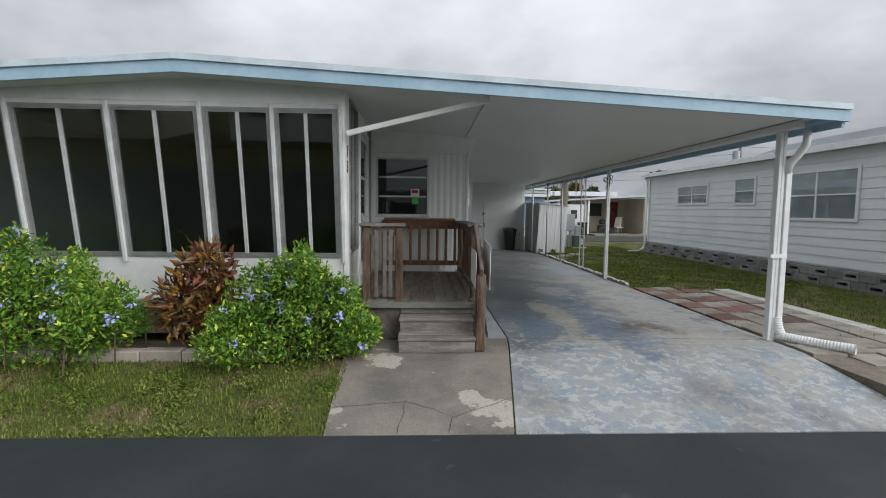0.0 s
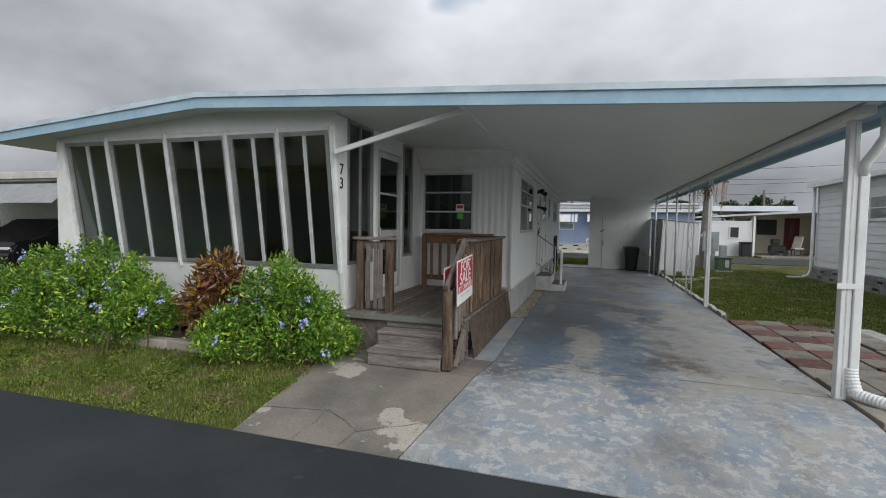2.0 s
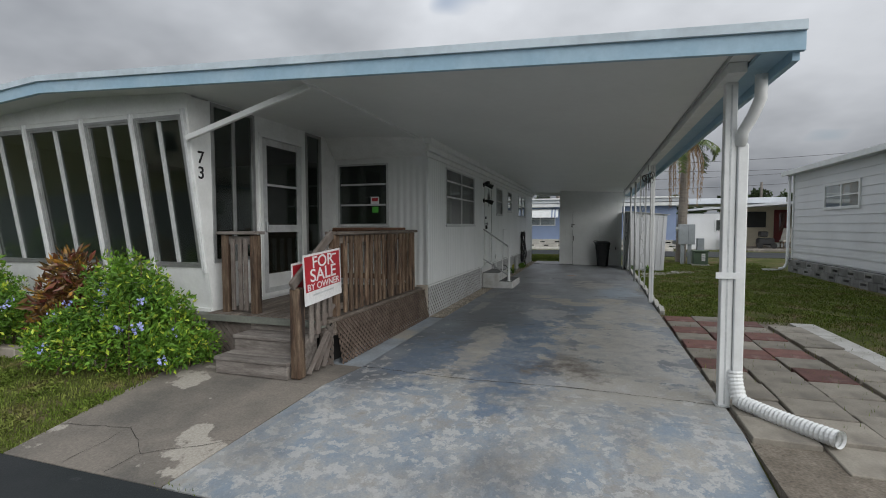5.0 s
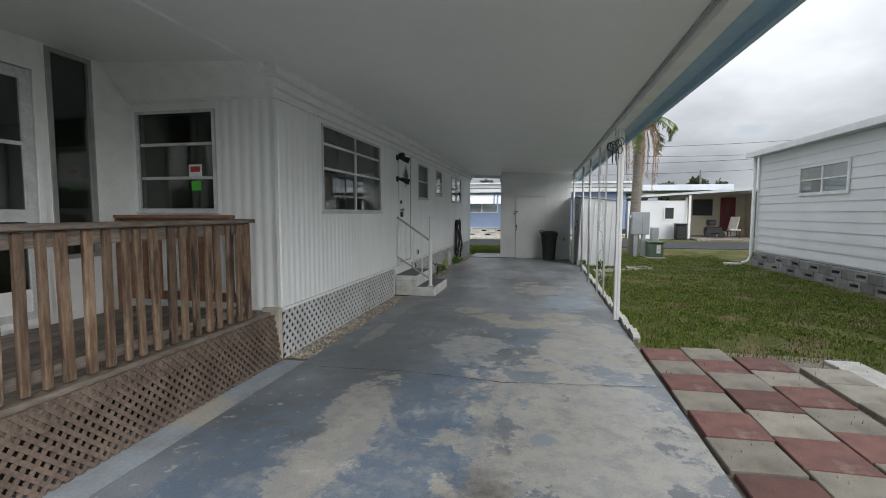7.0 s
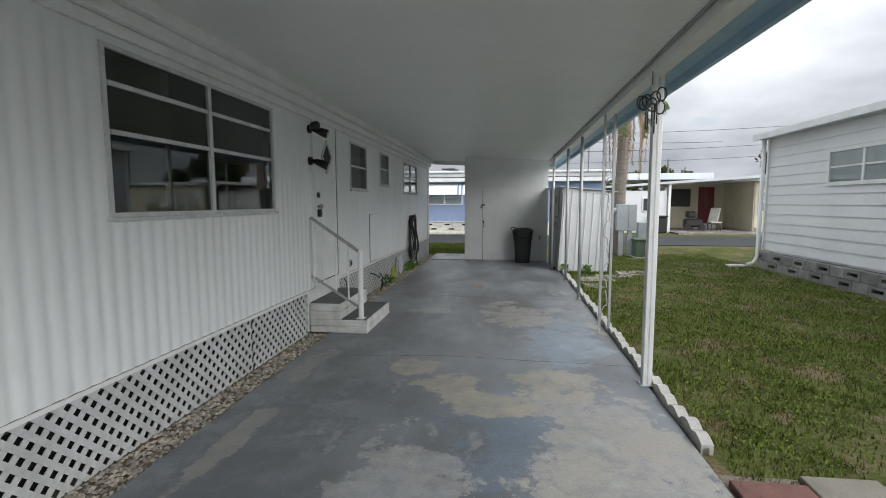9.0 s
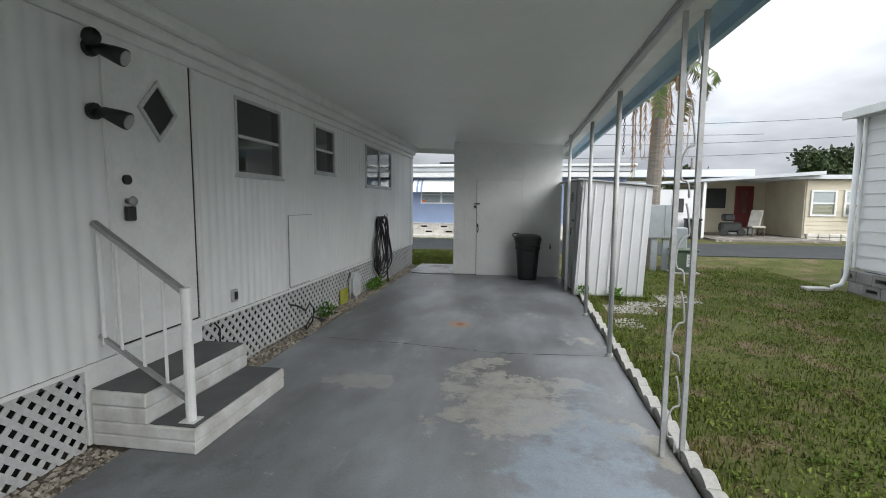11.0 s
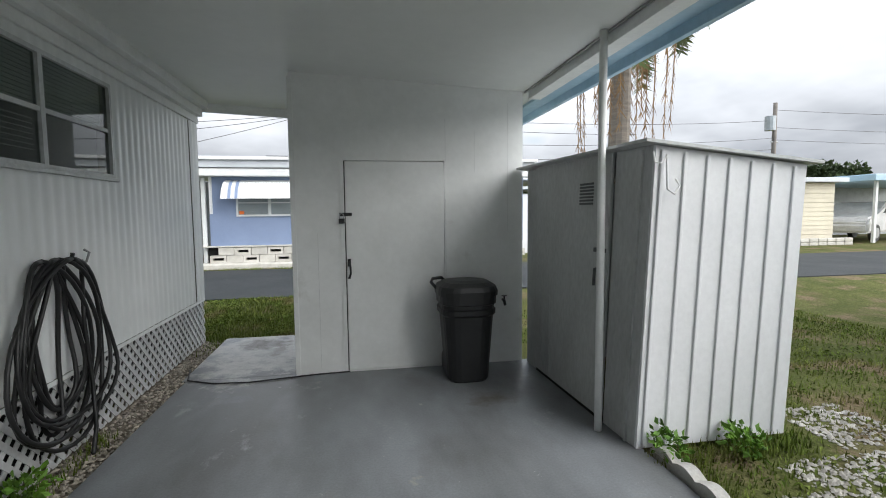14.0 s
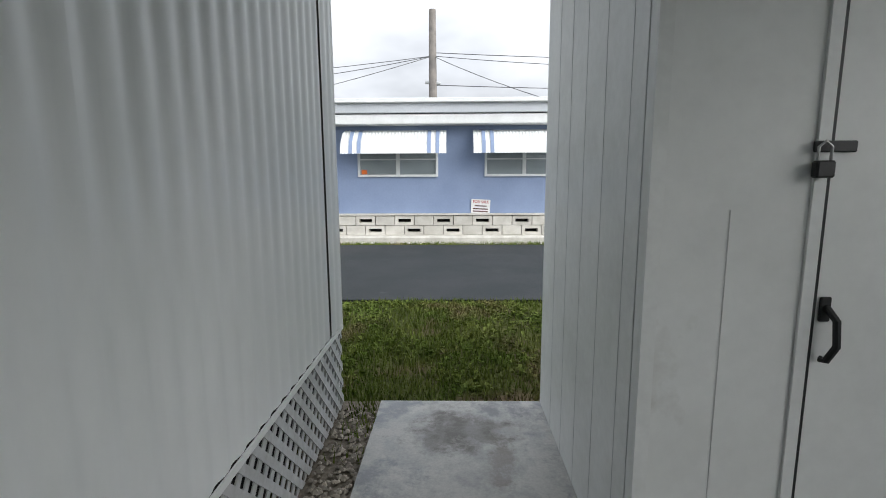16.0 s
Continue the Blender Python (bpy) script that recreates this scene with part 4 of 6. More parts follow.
part("shackle", tube(bmesh.new(), [(2.46, 0.027, 1.43), (2.46, 0.027, 1.465), (2.477, 0.027, 1.48), (2.494, 0.027, 1.465), (2.494, 0.027, 1.43)], 0.004, 6), M_ALU, lockp, m=PE)
part("handle", tube(bmesh.new(), [(2.535, 0.008, 1.03), (2.535, 0.02, 1.03), (2.545, 0.045, 1.00), (2.548, 0.05, 0.93), (2.535, 0.035, 0.885), (2.53, 0.02, 0.885)], 0.010, 8), M_BLACK, ed, m=PE)
part("handle_plate", B(2.52, 2.55, 0.006, 0.016, 0.99, 1.06, 0.003), M_BLACK, ed, m=PE)
for u, z0, z1 in ((3.44, 0.5, 1.6), (3.44, 1.95, 2.35), (3.72, 1.85, 2.25), (4.05, 1.3, 2.5), (2.26, 0.05, 1.3)):
    structure(part("panel_seam", B(u, u + 0.002, 0.0005, 0.0015, z0, z1), M_LATTICE, m=PE), "faint vertical panel seam in the wall", "seam")
tap = thing("wall_tap", (4.0, 19.33, 0.62), "dark garden tap on the white wall", "tap")
part("spout", tube(bmesh.new(), [(4.0, 19.35, 0.62), (4.0, 19.30, 0.62), (4.0, 19.27, 0.58)], 0.014, 8), M_BLACK, tap)
part("wheel", tube(bmesh.new(), [(4.0, 19.30, 0.635), (4.0, 19.30, 0.66), (4.0, 19.30, 0.668)], 0.01, 10, True, [0.008, 0.008, 0.03]), M_BLACK, tap)


# ---- deck ----
def deck():
    d = thing("deck", (0.0, 6.8, 0), "weathered wooden entry deck with lattice skirt", "deck")
    x = -0.82
    while x < 0.70:
        part("deck_board", B(x, min(x + 0.137, 0.76), 5.52, 8.25, 0.435, 0.472, 0.004), M_WOOD, d)
        x += 0.143
    part("rim_board", B(0.72, 0.765, 5.60, 8.27, 0.30, 0.434, 0.004), M_WOOD, d)
    part("rim_board", B(-0.82, 0.70, 5.55, 5.59, 0.30, 0.434, 0.004), M_WOODX, d)
    # two added sheets paint the shade under the deck near-black
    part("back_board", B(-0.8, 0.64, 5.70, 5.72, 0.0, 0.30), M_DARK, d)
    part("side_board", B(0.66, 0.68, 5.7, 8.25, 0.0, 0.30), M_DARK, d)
    sl = Matrix(((0, 1, -0.16, 0.765), (1, 0, 0, 0), (0, 0, 1, 0), (0, 0, 0, 1)))
    part("side_lattice", lattice_sheet(bmesh.new(), 5.62, 8.27, 0.0, 0.44, 0.052, 0.027), M_BROWNLAT, d, "brown lattice under the deck edge", m=Matrix.Translation((0.07, 0, 0)) @ sl)
    for k in range(9):
        u = -0.82 + k * 0.075
        part("lattice_slat", bar(bmesh.new(), (u, 5.535, 0.36), (u + 0.30, 5.535, 0.02), 0.04, 0.01), M_GREYLAT, d)
    part("front_lattice", lattice_sheet(bmesh.new(), -0.82, -0.24, 0.0, 0.43, 0.06, 0.035), M_GREYLAT, d, m=plane_ny(5.545))
    part("front_lattice", lattice_sheet(bmesh.new(), 0.62, 0.78, 0.0, 0.43, 0.06, 0.035), M_GREYLAT, d, m=plane_ny(5.545))


deck()


def deck_steps():
    s = thing("deck_steps", (0.2, 5.2, 0), "weathered grey wooden steps up to the deck", "steps")
    for y0, y1, z, nm in ((4.98, 5.28, 0.165, "lower_tread"), (5.24, 5.54, 0.32, "upper_tread")):
        for k in range(2):
            part(nm, B(-0.23, 0.62, y0 + k * 0.147, y0 + k * 0.147 + 0.143, z - 0.036, z, 0.005), M_WOODX, s)
        part("riser", B(-0.22, 0.61, y0 + 0.012, y0 + 0.045, z - 0.165 if z > 0.2 else 0.0, z - 0.038, 0.004), M_WOODX, s)
    part("top_riser", B(-0.22, 0.61, 5.505, 5.515, 0.325, 0.433), M_WOODX, s)
    for x in (-0.215, 0.575):
        part("stringer", prism(bmesh.new(), [(5.03, 0.0), (5.50, 0.0), (5.50, 0.28), (5.29, 0.28), (5.29, 0.125), (5.03, 0.125)], x, x + 0.035, "x"), M_WOODX, s)


deck_steps()


def picket_rail():
    rnd = random.Random(4)
    r = thing("deck_railing", (0.66, 6.9, 0.47), "rough weathered wooden deck railing with close pickets", "railing")
    part("top_cap", B(0.58, 0.76, 5.72, 8.02, 1.345, 1.38, 0.006), M_WOOD, r)
    part("top_rail", B(0.655, 0.695, 5.80, 7.95, 1.25, 1.343, 0.004), M_WOOD, r)
    part("bottom_rail", B(0.655, 0.695, 5.80, 7.95, 0.53, 0.60, 0.004), M_WOOD, r)
    for y in (5.76, 7.96):
        part("post", B(0.625, 0.715, y - 0.045, y + 0.045, 0.40, 1.343, 0.008), M_WOODZ, r)
    for k in range(16):
        y = 5.90 + k * 0.127
        w = 0.027 + rnd.uniform(-0.004, 0.006)
        m = Matrix.Translation((0.715, y, 0.0)) @ Matrix.Rotation(rnd.uniform(-0.02, 0.02), 4, "X")
        part("picket", B(-0.017, 0.017, -w, w, 0.485, 1.335, 0.007), M_WOODZ, r, m=m)
    q = thing("back_railing", (0.0, 7.95, 0.47), "red-brown wooden railing at the back of the deck", "railing")
    part("top_cap", B(-0.62, 0.57, 7.86, 8.0, 1.383, 1.415, 0.005), M_REDWOOD, q)
    part("top_rail", B(-0.58, 0.62, 7.93, 7.97, 1.24, 1.382, 0.004), M_REDWOOD, q)
    part("bottom_rail", B(-0.58, 0.62, 7.93, 7.97, 0.62, 0.70, 0.004), M_REDWOOD, q)
    part("post", B(-0.66, -0.585, 7.91, 7.99, 0.473, 1.382, 0.006), M_REDWOOD, q)
    for k in range(8):
        part("picket", B(-0.50 + k * 0.15, -0.455 + k * 0.15, 7.895, 7.928, 0.63, 1.30, 0.004), M_REDWOOD, q)
    c = thing("corner_railing", (-0.45, 5.62, 0.40), "short weathered railing panel beside the steps", "railing")
    part("top_cap", B(-0.72, -0.18, 5.56, 5.72, 1.35, 1.385, 0.006), M_WOODX, c)
    for x in (-0.64, -0.25):
        part("post", B(x - 0.045, x + 0.045, 5.595, 5.685, 0.40, 1.348, 0.010), M_WOODZ, c)
    part("rail", B(-0.594, -0.296, 5.62, 5.655, 1.24, 1.33), M_WOODX, c)
    for x in (-0.52, -0.42, -0.35):
        part("picket", B(x - 0.025, x + 0.02, 5.585, 5.617, 0.50, 1.30, 0.005), M_GREYLAT, c)
    g = thing("stair_railing", (0.66, 5.3, 0), "rough wooden stair handrail with a thick lower post", "railing")
    part("lower_post", B(0.62, 0.725, 5.03, 5.135, 0.0, 0.86, 0.012), M_WOODZ, g)
    part("handrail", bar(bmesh.new(), (0.672, 5.0, 0.88), (0.672, 5.72, 1.36), 0.09, 0.04, 0.006), M_GREYLAT, g)
    part("low_brace", bar(bmesh.new(), (0.672, 5.14, 0.28), (0.672, 5.72, 0.60), 0.04, 0.06, 0.005), M_GREYLAT, g)
    for k in range(4):
        y = 5.25 + k * 0.115
        part("picket", B(0.70, 0.728, y - 0.03, y + 0.025, 0.30 + k * 0.065, 0.98 + k * 0.077, 0.006), M_GREYLAT, g)
    for k in range(3):
        part("skirt_slat", bar(bmesh.new(), (0.735, 5.16 + k * 0.13, 0.02), (0.735, 5.50 + k * 0.05, 0.36), 0.012, 0.05, 0.003), M_GREYLAT, g)


picket_rail()


def sale_sign(x, y0, y1, z0, z1, name, label, lettered, lean):
    s = thing(name, (x, (y0 + y1) / 2, z0), label, "sign")
    w, h = y1 - y0, z1 - z0
    m = Matrix.Translation((x, (y0 + y1) / 2, (z0 + z1) / 2)) @ Matrix.Rotation(lean, 4, "X") @ turn_px
    part("board", B(-w / 2, w / 2, -h / 2, h / 2, -0.006, 0.0), M_SIGNWHITE, s, m=m)
    part("red_field", B(-w / 2 + 0.02, w / 2 - 0.02, -h / 2 + 0.125, h / 2 - 0.02, 0.0005, 0.002), M_SIGNRED, s, m=m)
    if lettered:
        for body, size, dy in (("FOR", 0.160, 0.150), ("SALE", 0.175, 0.025), ("BY OWNER", 0.088, -0.078)):
            text("lettering", body, size, m @ Matrix.Translation((0.0, dy, 0.0025)), M_SIGNWHITE, s, 0.0006, stretch=1.26)
        part("small_print", B(0.17, 0.25, 0.185, 0.20, 0.0021, 0.003), M_SIGNWHITE, s, m=m)
        part("phone_line", B(-0.20, 0.18, -0.165, -0.15, 0.0005, 0.0015), M_WINFRAME, s, m=m)
    return s


sale_sign(0.775, 5.05, 5.71, 0.71, 1.19, "sale_sign", "red and white cardboard for-sale sign on the stair rail", True, radians(4))
sale_sign(0.624, 5.08, 5.62, 0.70, 1.10, "sale_sign", "back for-sale sign on the inner side of the rail", False, radians(3))


# ---- carport posts, gutter and edging ----
def square_post(x, y, z1, w, label):
    p = thing("carport_post", (x, y, 0), label, "post", "carport posts")
    part("shaft", B(x - w / 2, x + w / 2, y - w / 2, y + w / 2, 0.0, z1, 0.005), M_WHITE2, p)
    part("groove", B(x - 0.006, x + 0.006, y - w / 2 - 0.002, y - w / 2, 0.02, z1 - 0.02), M_WINFRAME, p)
    part("base_plate", B(x - w * 0.75, x + w * 0.75, y - w * 0.75, y + w * 0.75, 0.0, 0.008), M_GALV, p)
    return p


TOP = under(4.3) - 0.076
square_post(4.325, 5.54, TOP, 0.085, "white square aluminium post at the carport's front")
square_post(4.32, 10.82, TOP, 0.075, "white square aluminium carport post")


def downspout():
    d = thing("downspout", (4.42, 5.55, 0), "white downspout with a corrugated drain hose", "downspout")
    pts = [(4.47, 5.33, 2.53), (4.475, 5.35, 2.36), (4.44, 5.42, 2.24), (4.40, 5.48, 2.15), (4.395, 5.51, 2.05)]
    part("bend", tube(bmesh.new(), pts, 0.042, 10), M_WHITE2, d, smooth=True)
    part("pipe", B(4.371, 4.445, 5.48, 5.55, 0.27, 2.06, 0.008), M_WHITE2, d)
    part("strap", B(4.24, 4.44, 5.475, 5.48, 1.02, 1.07), M_WHITE2, d)
    n = 62
    path, rad = [], []
    for k in range(n):
        f = k / (n - 1)
        if f < 0.25:
            a = f / 0.25
            path.append((4.395 + 0.03 * a * a, 5.515 - 0.06 * a * a, 0.30 - 0.235 * a))
        else:
            a = (f - 0.25) / 0.75
            path.append((4.425 + 0.42 * a, 5.455 - 0.56 * a, 0.065 - 0.03 * math.sin(a * 3.14) * 0.3))
        rad.append(0.052 + (0.007 if k % 2 else 0.0))
    part("drain_hose", tube(bmesh.new(), path, 0.05, 14, False, rad), M_WHITE2, d, "ribbed white drain hose", smooth=False)


downspout()


def iron_post(y):
    p = thing("scroll_post", (4.3, y, 0), "pale wrought-iron carport post with scrollwork", "post", "carport posts")
    for dx in (-0.055, 0.055):
        part("upright", B(4.30 + dx - 0.013, 4.30 + dx + 0.013, y - 0.013, y + 0.013, 0.0, TOP), M_GALV, p)
    for z in (0.25, 0.75, 1.25, 1.75, 2.2):
        pts = []
        for k in range(22):
            f = k / 21
            a = f * 4.6 * math.pi
            r = 0.045 * (1 - abs(2 * f - 1) * 0.62)
            pts.append((4.30 + r * math.cos(a * 0.5 + 0.5) * 0.95, y, z - 0.22 + 0.44 * f + 0.03 * math.sin(a)))
        part("scroll", tube(bmesh.new(), pts, 0.006, 6), M_GALV, p, smooth=True)
    return p


iron_post(12.48)
for y in (14.36, 16.06):
    p = thing("round_post", (4.28, y, 0), "thin galvanised round carport pole", "post", "carport poles")
    part("shaft", tube(bmesh.new(), [(4.28, y, 0.0), (4.28, y, TOP)], 0.024, 12), M_GALV, p, smooth=True)
    part("foot", tube(bmesh.new(), [(4.28, y, 0.0), (4.28, y, 0.03)], 0.035, 12), M_GALV, p)
p = thing("round_post", (4.19, 17.80, 0), "thin white pole beside the metal shed", "post", "carport poles")
part("shaft", tube(bmesh.new(), [(4.185, 17.80, 0.0), (4.185, 17.80, under(4.185) - 0.005)], 0.026, 12), M_WHITE2, p, smooth=True)


def wind_chime():
    c = thing("wind_chime", (4.22, 10.62, 2.2), "black metal wind chime hanging by the post", "wind chime")
    part("hook", tube(bmesh.new(), [(4.22, 10.62, 2.52), (4.22, 10.62, 2.42)], 0.004, 5), M_BLACK, c)
    for k in range(7):
        a = k * 0.9
        ring = [(4.22 + 0.07 * math.cos(a) + 0.035 * math.cos(t), 10.62 + 0.07 * math.sin(a), 2.35 - 0.018 * k + 0.05 * math.sin(t)) for t in (2 * math.pi * j / 12 for j in range(13))]
        part("leaf_ring", tube(bmesh.new(), ring, 0.006, 5), M_BLACK, c)
    for k in range(5):
        a = k * 1.256
        part("rod", tube(bmesh.new(), [(4.22 + 0.04 * math.cos(a), 10.62 + 0.04 * math.sin(a), 2.26), (4.22 + 0.04 * math.cos(a), 10.62 + 0.04 * math.sin(a), 2.13 - 0.02 * k)], 0.005, 6), M_BLACK, c)


wind_chime()

curb = structure(part("curb", B(4.36, 4.40, 9.75, 17.48, -0.08, 0.015), M_CURB), "scalloped white concrete edging along the lawn", "edging")
bm = bmesh.new()
prof = [(0.0, -0.03)] + [(0.195 * k / 8, 0.035 + 0.032 * abs(math.sin(math.pi * k / 8))) for k in range(9)] + [(0.195, -0.03)]
prism(bm, prof, 4.352, 4.425, "x")
first = part("edging_scallop", bm, M_CURB, curb, m=Matrix.Translation((0, 9.75, 0)))
for k in range(1, 39):
    o = new("edging_scallop", first.data)
    o.parent = curb
    o.location = (0.012 * math.sin(k * 1.7), 0.198 * k, 0.004 * math.sin(k * 2.3))


def hanging_chain():
    c = thing("hanging_chain", (4.575, 15.58, 2.07), "rusty dark chain hanging from the roof edge", "chain")
    for k in range(13):
        a, z = (k % 2) * math.pi / 2, 2.09 + k * 0.034
        ring = [(4.575 + 0.011 * math.cos(t) * math.cos(a), 15.58 + 0.011 * math.cos(t) * math.sin(a), z + 0.021 * math.sin(t)) for t in (2 * math.pi * j / 10 for j in range(11))]
        part("link", tube(bmesh.new(), ring, 0.0035, 5), M_BLACK, c)


hanging_chain()

# ---- things on and beside the carport floor ----


def trash_can():
    t = thing("trash_can", (3.53, 18.85, 0), "black plastic wheeled trash can with a domed lid", "trash can")
    def ring_box(bm, levels):
        rings = []
        for z, hx, hy, r in levels:
            ring = []
            for sx, sy in ((1, 1), (-1, 1), (-1, -1), (1, -1)):
                a0 = {(1, 1): 0, (-1, 1): 90, (-1, -1): 180, (1, -1): 270}[(sx, sy)]
                for k in range(5):
                    a = radians(a0 + k * 22.5)
                    ring.append(bm.verts.new((3.55 + sx * (hx - r) + r * math.cos(a), 19.01 + sy * (hy - r) + r * math.sin(a), z)))
            rings.append(ring)
        for p, q in zip(rings, rings[1:]):
            for k in range(len(p)):
                bm.faces.new((p[k], p[(k + 1) % len(p)], q[(k + 1) % len(q)], q[k]))
        bm.faces.new(rings[0]), bm.faces.new(rings[-1])
        return bm
    part("body", ring_box(bmesh.new(), [(0.0, 0.165, 0.165, 0.09), (0.02, 0.18, 0.18, 0.10), (0.58, 0.222, 0.222, 0.13), (0.60, 0.24, 0.24, 0.14), (0.64, 0.242, 0.242, 0.14), (0.65, 0.230, 0.230, 0.14), (0.68, 0.232, 0.232, 0.14), (0.69, 0.245, 0.245, 0.14), (0.76, 0.248, 0.248, 0.15)]), M_BLACK, t, smooth=False)
    part("lid", ring_box(bmesh.new(), [(0.761, 0.260, 0.260, 0.16), (0.80, 0.262, 0.262, 0.16), (0.84, 0.248, 0.248, 0.16), (0.87, 0.20, 0.20, 0.14), (0.885, 0.12, 0.12, 0.10)]), M_BLACK, t)
    part("handle", tube(bmesh.new(), [(3.30, 19.06, 0.80), (3.25, 19.07, 0.86), (3.27, 19.10, 0.885), (3.36, 19.17, 0.885), (3.40, 19.18, 0.84)], 0.014, 8), M_BLACK, t, smooth=True)
    for x in (3.40, 3.70):
        part("wheel", tube(bmesh.new(), [(x - 0.02, 19.23, 0.09), (x + 0.02, 19.23, 0.09)], 0.085, 16), M_BLACK, t)


trash_can()


def metal_shed():
    s = thing("metal_shed", (4.85, 18.45, 0), "white ribbed metal garden shed with a sloping roof", "shed")
    x0, x1, y0, y1 = 4.375, 5.44, 17.52, 19.30
    def ztop(x):
        return 1.86 - 0.10 * (x - x0)
    bm = bmesh.new()
    prism(bm, [(x0, 0.0), (x1, 0.0), (x1, ztop(x1)), (x0, ztop(x0))], y0, y0 + 0.02, "y")
    part("front_panel", bm, M_LAP, s, "white ribbed front panel")
    for k in range(7):
        x = x0 + 0.03 + k * 0.155
        part("rib", B(x, x + 0.022, y0 - 0.014, y0 - 0.001, 0.02, ztop(x) - 0.02, 0.004), M_LAP, s)
    # carport side in the greyer steel that carries its shade
    part("corner_panel", B(x0 - 0.002, x0 + 0.02, y0 + 0.02, 17.90, 0.0, 1.872), M_GREYSHED, s)
    part("corner_fold", B(x0 - 0.016, x0 - 0.003, y0 + 0.10, y0 + 0.12, 0.0, 1.84), M_GREYSHED, s)
    door = part("door", B(x0 - 0.022, x0 + 0.006, 17.92, 19.05, 0.03, 1.868, 0.004), M_GREYSHED, s, "steel shed door with a vent, greyed for its shaded side")
    part("side_panel", B(x0 + 0.0, x0 + 0.02, 19.06, y1, 0.0, 1.86), M_GREYSHED, s)
    # near-black strip in the slot under the door
    part("threshold", B(x0 - 0.01, x0 + 0.02, 17.92, 19.05, 0.0, 0.026), M_DARK, s)
    for k in range(7):
        part("vent_louvre", B(x0 - 0.03, x0 - 0.0225, 18.12, 18.30, 1.52 + k * 0.024, 1.535 + k * 0.024), M_TREAD, door)
    for y in (18.75, 18.90):
        part("rib", B(x0 - 0.03, x0 - 0.0225, y, y + 0.02, 0.08, 0.75), M_GREYSHED, door)
    part("latch", B(x0 - 0.045, x0 - 0.0225, 17.93, 18.06, 1.185, 1.215, 0.003), M_TREAD, door)
    part("handle", tube(bmesh.new(), [(x0 - 0.022, 18.02, 1.07), (x0 - 0.05, 18.02, 1.07), (x0 - 0.055, 18.02, 0.95)], 0.010, 8), M_TREAD, door)
    part("back_panel", B(x0 + 0.021, x1 - 0.021, y1 - 0.02, y1, 0.0, 1.74), M_LAP, s)
    part("far_panel", B(x1 - 0.02, x1, y0 + 0.021, y1, 0.0, 1.735), M_LAP, s)
    part("roof", prism(bmesh.new(), [(x0 - 0.10, 1.875), (x1 + 0.07, 1.757), (x1 + 0.07, 1.776), (x0 - 0.10, 1.894)], y0 - 0.05, y1 + 0.03, "y"), M_GREYSHED, s, "grey metal shed roof")
    pts = [(x0 - 0.03, y0 - 0.02, 1.82), (x0 - 0.025, y0 - 0.03, 1.76), (x0 + 0.02, y0 - 0.03, 1.75), (x0 + 0.05, y0 - 0.03, 1.80), (x0 + 0.06, y0 - 0.03, 1.70), (x0 + 0.07, y0 - 0.03, 1.60), (x0 + 0.12, y0 - 0.03, 1.57), (x0 + 0.15, y0 - 0.03, 1.62), (x0 + 0.12, y0 - 0.03, 1.66)]
    part("scroll_bracket", tube(bmesh.new(), pts, 0.006, 6), M_WHITE2, s, smooth=True)

    # the shed has sunk at the front, which leans, and stands straight at the back
    for o in s.children_recursive:
        for v in o.data.vertices:
            f = (v.co.y - y0) / (y1 - y0)
            v.co.x += (1 - f) * (0.048 * v.co.z - 0.085) - 0.14 * f


metal_shed()


def hose_coil():
    rnd = random.Random(9)
    h = thing("garden_hose", (0.86, 18.25, 0.2), "black rubber hose hanging in loops on the wall", "hose")
    part("hook", tube(bmesh.new(), [(0.81, 18.2, 1.20), (0.88, 18.2, 1.20), (0.89, 18.2, 1.25)], 0.012, 8), M_BLACK, h)
    part("hook", tube(bmesh.new(), [(0.81, 18.36, 1.18), (0.88, 18.36, 1.18), (0.90, 18.36, 1.24), (0.87, 18.36, 1.26)], 0.008, 8), M_ALU, h)
    for k in range(9):
        cz, ry, rz = 0.62 + rnd.uniform(-0.05, 0.10), 0.15 + 0.056 * k, 0.53 + rnd.uniform(-0.16, 0.04)
        cy, x = 18.02 + rnd.uniform(-0.06, 0.14), 0.838 + 0.008 * k
        top = 1.22 - cz
        pts = [(x + 0.02 * math.sin(3 * a + k), cy + ry * math.sin(a) * (0.5 + 0.5 * math.sin(a / 2)) + 0.03 * math.sin(2 * a + k), cz + (top if math.cos(a) > 0 else rz) * math.cos(a)) for a in (2 * math.pi * j / 36 for j in range(37))]
        part("loop", tube(bmesh.new(), pts, 0.013, 8), M_RUBBER, h, smooth=True)
    part("tail", tube(bmesh.new(), [(0.88, 18.3, 1.2), (0.89, 18.27, 0.8), (0.90, 18.3, 0.4), (0.93, 18.25, 0.12), (0.98, 18.1, 0.01)], 0.013, 8), M_RUBBER, h, smooth=True)


hose_coil()

lead = thing("floor_cable", (1.5, 19.2, 0), "thin black cable lying across the floor", "cable")
part("cable", tube(bmesh.new(), [(1.0, 19.75, -0.01), (1.10, 19.38, 0.008), (1.35, 19.25, 0.009), (1.65, 19.22, 0.009), (1.95, 19.27, 0.009), (2.2, 19.31, 0.009), (2.52, 19.33, 0.009)], 0.007, 6), M_RUBBER, lead, smooth=True)
c2 = thing("old_cable", (0.9, 14.7, 0), "tangled black cable at the foot of the lattice", "cable")
